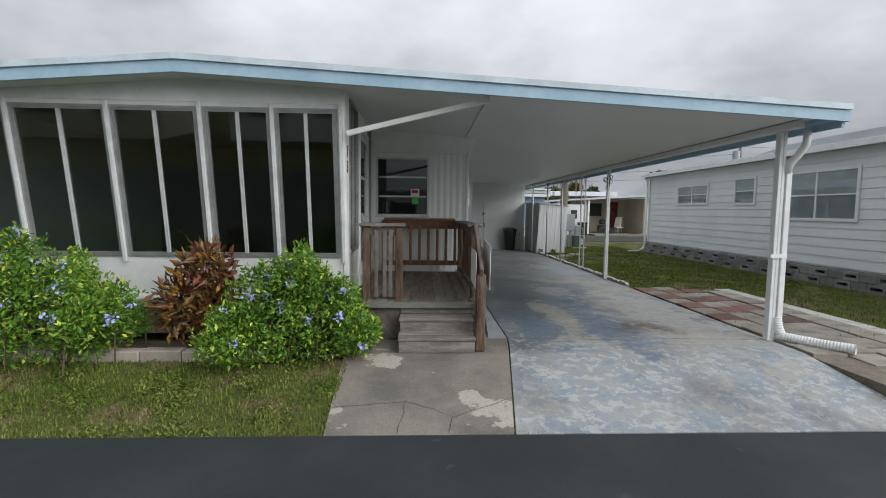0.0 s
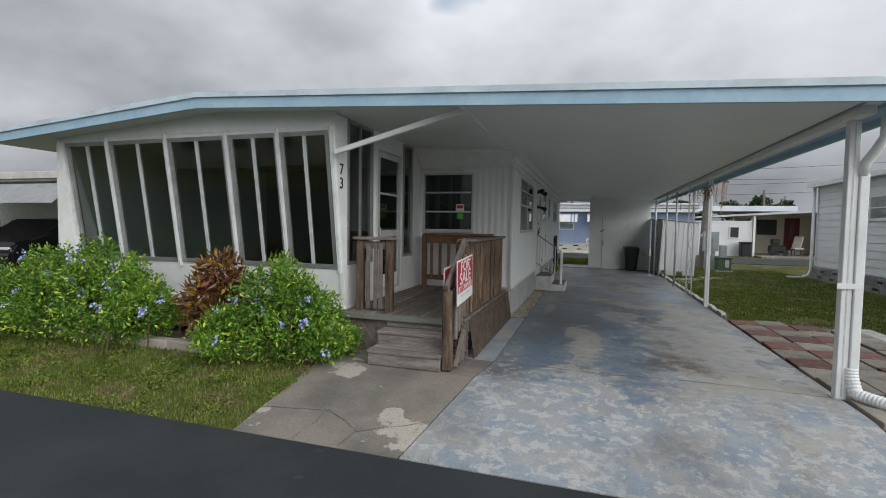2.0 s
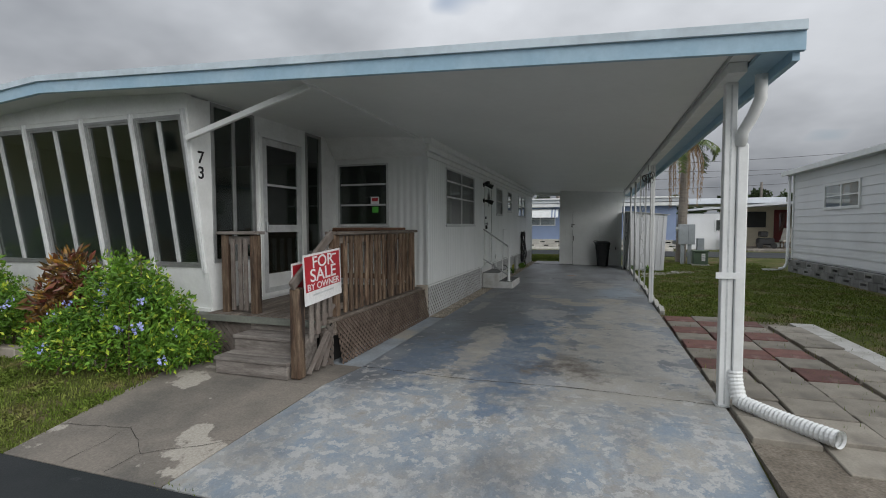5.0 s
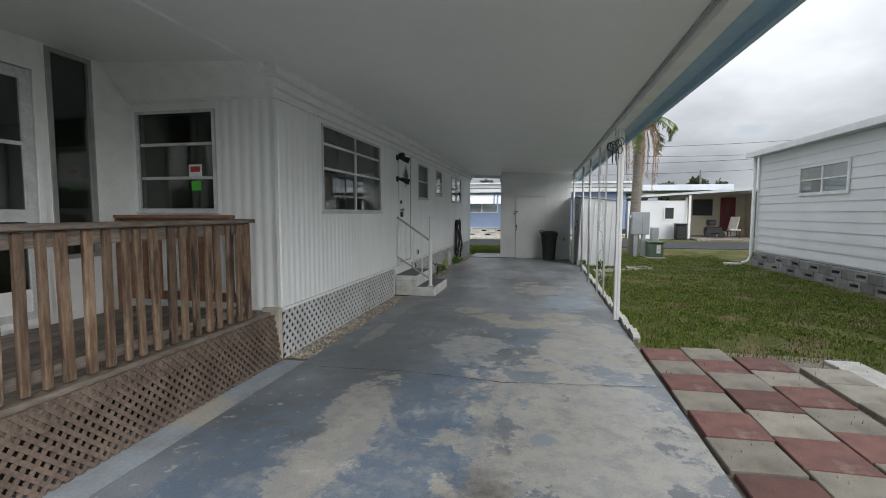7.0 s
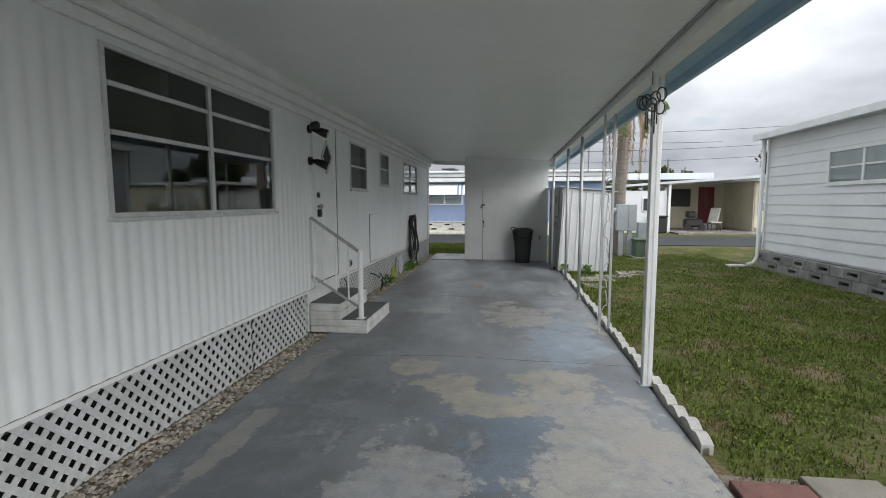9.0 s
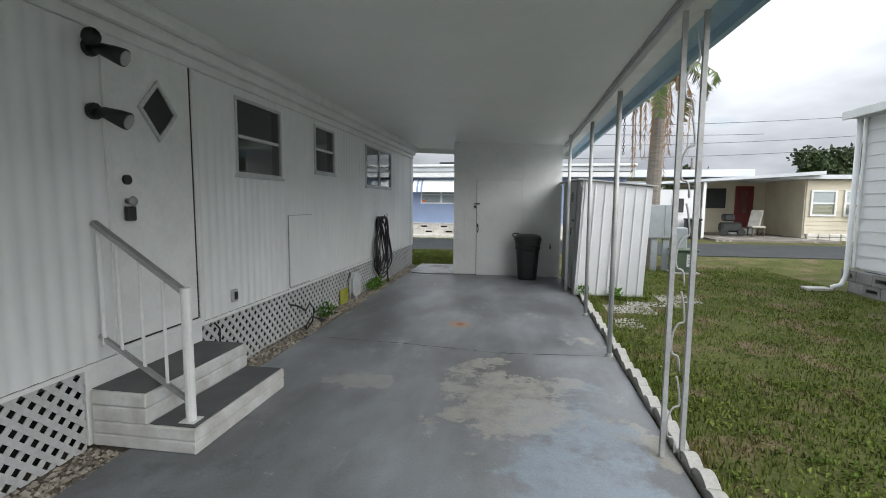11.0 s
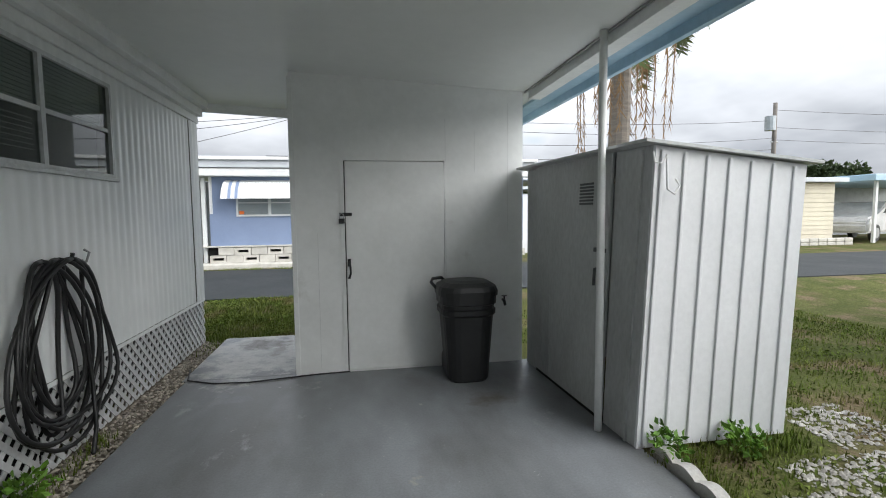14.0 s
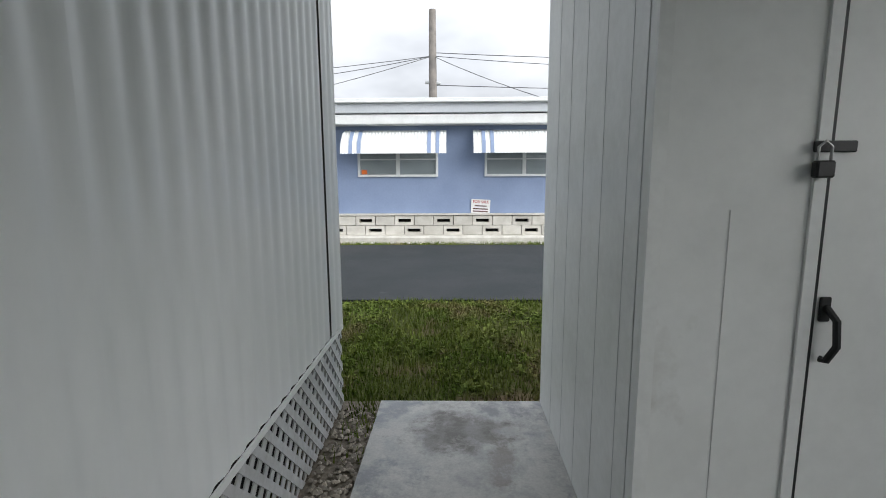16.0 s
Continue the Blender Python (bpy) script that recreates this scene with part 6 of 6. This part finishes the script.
part("door_seam", B(6.60, 6.606, 20.894, 20.899, 0.74, 1.45), M_TREAD, ub)
for x in (6.42, 6.66):
    part("leg", B(x - 0.06, x + 0.06, 20.94, 21.04, -0.03, 0.72), M_GREYBOX, ub)
part("meter", tube(bmesh.new(), [(6.27, 21.0, 1.3), (6.19, 21.0, 1.3)], 0.08, 14), M_GALV, ub)
tf = thing("utility_transformer", (6.97, 20.75, 0), "dark green ground transformer with a white label", "transformer")
part("body", B(6.73, 7.21, 20.55, 20.95, 0.0, 0.46, 0.02), M_GREENBOX, tf)
part("lid", B(6.70, 7.24, 20.52, 20.98, 0.462, 0.51, 0.015), M_GREENBOX, tf)
lb = part("label_plate", B(6.99, 7.11, 20.543, 20.549, 0.13, 0.40), M_SIGNWHITE, tf)
for z in (0.20, 0.25, 0.33):
    part("print_bar", B(7.01, 7.09, 20.540, 20.5425, z, z + 0.02), M_GREYBOX, lb)
part("base", B(6.68, 7.26, 20.5, 21.0, -0.03, 0.0), M_CURB, tf)
tb = thing("cable_pedestal", (7.05, 21.3, 0), "small grey cable pedestal", "utility box")
part("body", B(6.95, 7.2, 21.2, 21.4, -0.03, 0.95, 0.02), M_GREYBOX, tb)


def palm():
    rnd = random.Random(3)
    p = thing("palm_tree", (6.45, 21.6, 0), "tall palm with dead brown hanging fronds", "palm tree")
    pts = [(6.45 + 0.12 * k / 10, 21.6, -0.05 + 0.44 * k) for k in range(11)]
    part("trunk", tube(bmesh.new(), pts, 0.15, 12, True, [0.19 - 0.006 * k + 0.004 * (k % 2) for k in range(11)]), M_BARK, p)
    top = Vector((6.57, 21.6, 4.4))
    for k in range(24):
        dead = k % 3 != 0
        a = k * 2.4 + rnd.uniform(-0.2, 0.2)
        bm = bmesh.new()
        reach, drop = (rnd.uniform(0.30, 0.80), rnd.uniform(1.5, 2.3)) if dead else (rnd.uniform(0.8, 1.3), rnd.uniform(0.3, 1.0))
        side = Vector((-math.sin(a), math.cos(a), 0))
        prev = None
        spine = []
        for j in range(13):
            f = j / 12
            spine.append(top + Vector((math.cos(a), math.sin(a), 0)) * reach * min(1, f * 1.9) * (1 - 0.15 * f) + Vector((0, 0, 0.25 * math.sin(min(1, f * 2) * 3.14) - drop * f * f)))
        tube(bm, spine, 0.012, 5, True, [0.018 * (1 - 0.8 * j / 12) for j in range(13)])
        for j in range(2, 13):
            for s in (-1, 1):
                for e in range(6):
                    b0 = spine[j] + (spine[j - 1] - spine[j]) * rnd.random()
                    ln = (0.32 if dead else 0.45) * (1.1 - 0.6 * j / 12)
                    tip = b0 + side * s * ln * (0.25 if dead else 0.7) + Vector((0, 0, -ln * (0.9 if dead else 0.5))) + Vector((rnd.uniform(-0.05, 0.05), rnd.uniform(-0.05, 0.05), 0))
                    w = (spine[j] - spine[j - 1]).normalized() * 0.018
                    bm.faces.new([bm.verts.new(v) for v in (b0 - w, b0 + w, tip)])
        part("frond", bm, M_DEADFROND if dead else M_FROND, p, "dead brown frond" if dead else "green frond")


palm()


def utility_pole(at, h, label):
    p = thing("utility_pole", at, label, "utility pole", "utility poles")
    x, y, z = at
    part("pole", tube(bmesh.new(), [(x, y, z), (x, y, h)], 0.14, 10, True, [0.16, 0.11]), M_POLE, p, smooth=True)
    part("insulator", tube(bmesh.new(), [(x - 0.25, y, h - 2.2), (x + 0.25, y, h - 2.25)], 0.05, 6), M_GALV, p)
    return p


def wire(a, c, sag, r=0.012):
    a, c = Vector(a), Vector(c)
    pts = [a.lerp(c, k / 16) - Vector((0, 0, sag * 4 * (k / 16) * (1 - k / 16))) for k in range(17)]
    w = thing("overhead_wire", tuple(a), "thin dark overhead utility wire", "wire", "overhead wires")
    part("strand", tube(bmesh.new(), pts, r, 5), M_BLACK, w)


utility_pole((0.86, 34.0, 0.1), 6.7, "tall weathered wooden utility pole")
pt = utility_pole((26.5, 39.0, 0.1), 7.6, "wooden utility pole with a grey transformer")
part("transformer", tube(bmesh.new(), [(26.1, 38.9, 6.0), (26.1, 38.9, 6.8)], 0.28, 12), M_GREYBOX, pt)
utility_pole((20.0, 60.0, 0.1), 6.0, "distant slim utility pole")
for z in (5.4, 4.4, 3.75):
    wire((0.86, 34.0, z), (26.5, 39.0, z + 1.2), 0.35)
for b, s in (((-9, 33, 4.0), 0.2), ((-6, 30.0, 2.7), 0.1), ((6, 30.5, 2.8), 0.15), ((-20, 36, 5.0), 0.4), ((14, 33, 4.6), 0.2)):
    wire((0.86, 34.0, 5.3), b, s, 0.010)
for z in (7.2, 6.2, 5.5):
    wire((26.5, 39.0, z), (60, 36, z + 0.5), 0.5)
dish = thing("roof_antenna", (0.4, 29.0, 2.86), "flat black antenna on the blue home's roof", "antenna")
part("mast", tube(bmesh.new(), [(0.4, 29.0, 2.86), (0.4, 29.0, 3.05)], 0.02, 6), M_BLACK, dish)
part("panel", B(0.1, 0.75, 28.95, 29.05, 3.05, 3.12, 0.02), M_BLACK, dish)


# ---- planting ----
def leaves(name, centres, count, size, mat, seed, parent, slim=0.5, shell=0.5, label=""):
    """Many small leaves round ellipsoids (x, y, z, rx, ry, rz), thicker near their outsides."""
    r = np.random.default_rng(seed)
    verts, faces = [], []
    vol = np.array([c[3] * c[4] * c[5] for c in centres]) ** 0.67
    for c, n in zip(centres, (count * vol / vol.sum()).astype(int)):
        d = r.normal(size=(n, 3))
        d /= np.linalg.norm(d, axis=1)[:, None]
        rad = (shell + (1 - shell) * r.random(n)) * (1 + 0.13 * np.sin(5 * d[:, 0] + 3 * c[0]) * np.cos(4 * d[:, 2] + c[1])) + 0.10 * (r.random(n) ** 5)
        p = np.array(c[:3]) + d * rad[:, None] * np.array(c[3:])
        p[:, 2] = np.maximum(p[:, 2], -0.02 + 0.08 * r.random(n))
        ax = d * 0.6 + r.normal(size=(n, 3)) * 0.7 + np.array([0, 0, 0.15])
        ax /= np.linalg.norm(ax, axis=1)[:, None]
        sd = np.cross(ax, r.normal(size=(n, 3)))
        sd /= np.linalg.norm(sd, axis=1)[:, None]
        s = size * (0.6 + 0.8 * r.random(n))[:, None]
        nrm = np.cross(ax, sd)
        quad = np.stack([p, p + ax * s * 0.5 + sd * s * slim * 0.5 + nrm * s * 0.08, p + ax * s, p + ax * s * 0.5 - sd * s * slim * 0.5 + nrm * s * 0.08], 1)
        b = len(verts)
        verts += [tuple(v) for v in quad.reshape(-1, 3).tolist()]
        faces += [(b + 4 * k, b + 4 * k + 1, b + 4 * k + 2, b + 4 * k + 3) for k in range(n)]
    return raw(name, verts, faces, mat, parent, label)


def bush(name, at, centres, count, seed, label, flowers):
    b = thing(name, at, label, "bush")
    pick = random.Random(seed + 9)
    for c in list(centres):
        for k in range(9):
            a, e, f = pick.uniform(0, 6.28), pick.uniform(-0.1, 1.45), pick.uniform(0.10, 0.24)
            g = pick.uniform(0.92, 1.14)
            centres.append((c[0] + c[3] * g * math.cos(a) * math.cos(e), c[1] + c[4] * 0.95 * math.sin(a) * math.cos(e), max(0.06, c[2] + c[5] * g * math.sin(e)), f * 0.9, f * 0.8, f))
    for c in list(centres[:6]):
        for k in range(9):
            a, e, g = pick.uniform(0, 6.28), pick.uniform(0.25, 1.5), pick.uniform(1.05, 1.22)
            centres.append((c[0] + c[3] * g * math.cos(a) * math.cos(e), c[1] + c[4] * math.sin(a) * math.cos(e), c[2] + c[5] * g * math.sin(e) + 0.04, 0.05, 0.05, pick.uniform(0.10, 0.19)))
    leaves("foliage", centres, count, 0.055, M_LEAF, seed, b, 0.42, 0.45)
    leaves("young_foliage", centres, count // 8, 0.055, M_LEAFYEL, seed + 1, b, 0.42, 0.85)
    rnd = random.Random(seed)
    bm = bmesh.new()
    for k in range(26):
        c = rnd.choice(centres)
        a, e = rnd.uniform(0, 6.28), rnd.uniform(0.2, 1.4)
        tip = Vector((c[0] + c[3] * math.cos(a) * math.cos(e), c[1] + c[4] * math.sin(a) * math.cos(e), c[2] + c[5] * math.sin(e) * 1.12))
        base = Vector((c[0] + rnd.uniform(-0.1, 0.1), c[1] + rnd.uniform(-0.1, 0.1), -0.03))
        tube(bm, [base, base.lerp(tip, 0.5) + Vector((0, 0, 0.1)), tip], 0.006, 5, True, [0.010, 0.007, 0.003])
    tagged(part("woody_stem", bm, M_TWIG, b), kind="stuff")
    r = np.random.default_rng(seed + 5)
    for k in range(flowers):
        c = centres[k % len(centres)]
        d = Vector(r.normal(size=3))
        d.y, d.z = -abs(d.y) - 0.2, d.z * 0.7 + 0.1
        d.normalize()
        p = (c[0] + d.x * c[3] * 1.04, c[1] + d.y * c[4] * 1.04, max(0.08, c[2] + d.z * c[5] * 1.03))
        rr = 0.035 + 0.02 * r.random()
        leaves("flower", [(*p, rr, rr, rr)], 16, 0.032, M_PETAL, seed + 50 + k, b, 0.9, 0.5)
    return b


bush("plumbago_bush", (-1.35, 4.9, -0.03), [(-1.40, 4.88, 0.36, 0.56, 0.42, 0.48), (-1.0, 4.98, 0.30, 0.40, 0.38, 0.36), (-1.30, 5.0, 0.60, 0.32, 0.30, 0.34), (-1.70, 4.68, 0.18, 0.32, 0.30, 0.22), (-0.78, 5.05, 0.16, 0.26, 0.3, 0.2)], 17000, 11, "bright green bush with pale blue flowers by the steps", 30)
bush("plumbago_bush", (-4.2, 4.8, -0.03), [(-3.85, 4.78, 0.46, 0.75, 0.48, 0.54), (-4.7, 4.72, 0.46, 0.8, 0.48, 0.54), (-4.2, 4.9, 0.72, 0.5, 0.35, 0.38), (-5.5, 4.7, 0.38, 0.62, 0.45, 0.42), (-3.3, 4.85, 0.30, 0.35, 0.34, 0.30), (-6.1, 4.6, 0.25, 0.5, 0.45, 0.3)], 26000, 31, "wide green bush with pale blue flowers under the windows", 46)
cr = thing("croton_shrub", (-2.35, 5.1, -0.03), "dark red and yellow croton shrub in the bed", "shrub")
leaves("foliage", [(-2.25, 5.1, 0.85, 0.26, 0.22, 0.32), (-2.5, 5.05, 0.5, 0.28, 0.25, 0.35), (-2.2, 5.1, 0.45, 0.25, 0.22, 0.4)], 1500, 0.13, M_CROTON, 71, cr, 0.32, 0.4)
bm = bmesh.new()
for dx, dy, z in ((-0.15, 0.0, 0.7), (0.1, 0.0, 1.05), (0.0, 0.05, 0.9), (0.2, -0.02, 0.6)):
    tube(bm, [(-2.35, 5.1, -0.03), (-2.35 + dx * 0.7, 5.1 + dy, z * 0.5), (-2.35 + dx, 5.1 + dy, z)], 0.01, 6)
part("woody_stem", bm, M_TWIG, cr)
cr2 = thing("croton_shrub", (-6.6, 5.6, -0.03), "small red croton beside the big bush", "shrub")
leaves("foliage", [(-6.6, 5.6, 0.45, 0.3, 0.3, 0.35)], 400, 0.14, M_CROTON, 77, cr2, 0.3, 0.3)


def blades(name, regions, height, seed, label, mat=None):
    r = np.random.default_rng(seed)
    verts, faces = [], []
    for x0, x1, y0, y1, n in regions:
        x, y = r.uniform(x0, x1, n), r.uniform(y0, y1, n)
        keep = (np.sin(x * 2.1 + 1.3 * np.sin(y * 1.7)) * np.cos(y * 2.6 + np.sin(x * 1.9)) + r.normal(size=n) * 0.35) > -0.55
        x, y = x[keep], y[keep]
        a, h = r.uniform(0, 6.28, len(x)), height * (0.4 + 0.9 * r.random(len(x)))
        for px, py, pa, ph in zip(x.tolist(), y.tolist(), a.tolist(), h.tolist()):
            z = ground_z(px, py)
            b = len(verts)
            c, s = math.cos(pa) * 0.006, math.sin(pa) * 0.006
            lean = ph * 0.6
            verts += [(px - c, py - s, z), (px + c, py + s, z), (px + s * lean * 90, py - c * lean * 90, z + ph)]
            faces.append((b, b + 1, b + 2))
    tagged(raw(name, verts, faces, mat or M_BLADE), label, "grass", "", "stuff")


blades("grass_front", [(-7.0, -0.72, 3.5, 4.8, 26000), (0.7, 1.1, 3.46, 3.56, 150)], 0.035, 5, "short patchy lawn grass by the street")
blades("grass_side", [(4.45, 8.9, 9.3, 14.0, 34000), (4.45, 9.0, 14.0, 21.5, 34000), (6.4, 9.0, 5.0, 9.3, 9000)], 0.04, 6, "patchy lawn grass between the homes")
blades("grass_rear", [(0.3, 4.2, 20.9, 22.8, 22000), (-2.0, 0.3, 20.9, 22.8, 4000), (-2.0, 5.0, 26.92, 27.4, 6000)], 0.055, 7, "lawn grass strip by the rear street")
blades("weeds", [(4.40, 4.6, 9.8, 17.5, 1500), (4.3, 5.5, 17.30, 17.56, 900), (4.36, 6.3, 5.2, 9.4, 900), (0.86, 1.0, 17.3, 18.4, 500), (0.86, 1.05, 20.2, 20.9, 300)], 0.07, 8, "weeds at the edging and the skirting")


def ground_leaves(name, regions, size, seed, label):
    """Broad weed leaves low in the grass, in uneven patches."""
    r = np.random.default_rng(seed)
    verts, faces = [], []
    for x0, x1, y0, y1, n in regions:
        x, y = r.uniform(x0, x1, n), r.uniform(y0, y1, n)
        patch = np.sin(x * 3.3 + 1.9 * np.sin(y * 2.3)) * np.cos(y * 3.7 + 1.4 * np.sin(x * 2.7)) + 0.6 * np.sin(x * 8.1 + y * 6.3) + r.normal(size=n) * 0.35
        for px, py, a, t in zip(*(v[patch > 0.05].tolist() for v in (x, y, r.uniform(0, 6.28, n), r.uniform(0.15, 0.9, n)))):
            ln = size * (0.6 + t)
            z = ground_z(px, py) + 0.004
            c, q = math.cos(a), math.sin(a)
            w = 0.32 * ln
            b = len(verts)
            verts += [(px, py, z), (px + c * ln * 0.5 - q * w, py + q * ln * 0.5 + c * w, z + 0.012 + ln * t * 0.4), (px + c * ln, py + q * ln, z + 0.012 + ln * t * 0.4), (px + c * ln * 0.5 + q * w, py + q * ln * 0.5 - c * w, z + 0.012 + ln * t * 0.4)]
            faces.append((b, b + 1, b + 2, b + 3))
    tagged(raw(name, verts, faces, M_BLADE), label, "weeds", "", "stuff")


ground_leaves("lawn_weeds_front", [(-7.0, -0.75, 3.5, 4.85, 15000)], 0.030, 15, "broad-leaved weeds patching the front lawn")
ground_leaves("lawn_weeds_side", [(4.5, 8.9, 9.6, 14.0, 15000), (4.5, 9.0, 14.0, 21.0, 15000)], 0.028, 16, "broad-leaved weeds patching the side lawn")
ground_leaves("lawn_weeds_rear", [(0.3, 4.2, 20.95, 22.75, 9000)], 0.038, 17, "broad-leaved weeds patching the rear lawn")
for k, (x, y) in enumerate(((0.93, 15.35), (0.93, 17.25), (0.92, 17.6), (4.42, 17.4), (4.9, 17.35))):
    w = thing("weed_plant", (x, y, -0.03), "small leafy green weed at the wall", "weed", "weeds")
    leaves("foliage", [(x, y, 0.08, 0.10, 0.16, 0.10)], 160, 0.045, M_LEAF, 90 + k, w, 0.6, 0.3)


def stones(name, regions, mat, seed, label):
    r = np.random.default_rng(seed)
    base = np.array([(1, 0, 0), (-1, 0, 0), (0, 1, 0), (0, -1, 0), (0, 0, 1), (0, 0, -1)], float)
    tri = [(0, 2, 4), (2, 1, 4), (1, 3, 4), (3, 0, 4), (2, 0, 5), (1, 2, 5), (3, 1, 5), (0, 3, 5)]
    verts, faces = [], []
    for x0, x1, y0, y1, n, lo, hi in regions:
        for _ in range(n):
            s = r.uniform(lo, hi)
            v = base * (s * r.uniform(0.6, 1.2, (6, 1))) * np.array([1, r.uniform(0.7, 1.2), 0.6])
            a = r.uniform(0, 6.28)
            x, y = r.uniform(x0, x1), r.uniform(y0, y1)
            rot = np.array([[math.cos(a), -math.sin(a), 0], [math.sin(a), math.cos(a), 0], [0, 0, 1]])
            v = v @ rot.T + np.array([x, y, ground_z(x, y) + s * 0.25 + (0.01 if x < 2 else 0.0)])
            b = len(verts)
            verts += [tuple(q) for q in v.tolist()]
            faces += [(b + i, b + j, b + k) for i, j, k in tri]
    tagged(raw(name, verts, faces, mat), label, "gravel", "", "stuff")


stones("gravel", [(0.83, 1.075, 8.4, 12.0, 1600, 0.010, 0.026), (0.83, 1.075, 13.1, 20.8, 2800, 0.010, 0.026)], M_STONE, 3, "tan river gravel along the skirting")
stones("white_stones", [(4.65, 5.3, 16.4, 16.95, 480, 0.010, 0.028), (5.6, 6.2, 17.3, 17.9, 420, 0.010, 0.028), (4.6, 4.95, 15.6, 16.1, 160, 0.008, 0.024), (5.0, 5.8, 16.95, 17.25, 320, 0.010, 0.026), (-1.5, 5.0, 27.1, 27.4, 500, 0.02, 0.05)], M_WHITESTONE, 4, "white landscape stones scattered in the grass")


def far_tree(x, y, h, seed):
    t = thing("far_tree", (x, y, 0.1), "distant dark green broadleaf tree", "tree", "far trees")
    rnd = random.Random(seed)
    part("trunk", tube(bmesh.new(), [(x, y, 0.1), (x + 0.2, y, h * 0.45), (x, y, h * 0.7)], 0.3, 8, True, [0.35, 0.25, 0.12]), M_BARK, t)
    cs = [(x + rnd.uniform(-0.32, 0.32) * h, y + rnd.uniform(-0.2, 0.2) * h, h * rnd.uniform(0.5, 0.88), h * rnd.uniform(0.12, 0.22), h * 0.16, h * rnd.uniform(0.09, 0.16)) for _ in range(9)]
    leaves("crown", cs, 2200, 0.42, M_FARLEAF, seed, t, 0.7, 0.4)


for k, (x, y, h) in enumerate(((33, 62, 7.6), (38, 66, 8.2), (20, 68, 6.0), (14, 70, 5.4), (26, 75, 6.0), (50, 55, 7.0), (60, 50, 8.5), (8, 72, 5.0), (2, 75, 5.2), (-3, 60, 5.0), (46, 70, 6.5), (-30, 50, 8.0), (-42, 45, 8.5), (70, 62, 8))):
    far_tree(x, y, h, 200 + k)
structure(part("backdrop_homes", B(-80, 120, 78, 80, 0.0, 2.6), M_ROOFWHITE), "far pale row of homes", "backdrop")

# homes across the front street close the place behind the walk
for k, x in enumerate((-22, -9, 4, 17)):
    h = thing("street_home", (x + 5, -12, -0.2), "pale mobile home across the street", "house", "homes across the street")
    part("wall", B(x, x + 10, -16, -12, -0.2, 2.6), (M_CREAM, M_LAP, M_CREAM, M_LAP)[k], h)
    part("roof", B(x - 0.2, x + 10.2, -16.3, -11.7, 2.6, 2.85, 0.02), M_ROOFWHITE, h)
    for j in range(3):
        part("window", B(x + 1 + j * 3, x + 2.6 + j * 3, -11.998, -11.95, 0.9, 2.0, 0.01), M_DARKSCREEN, h)
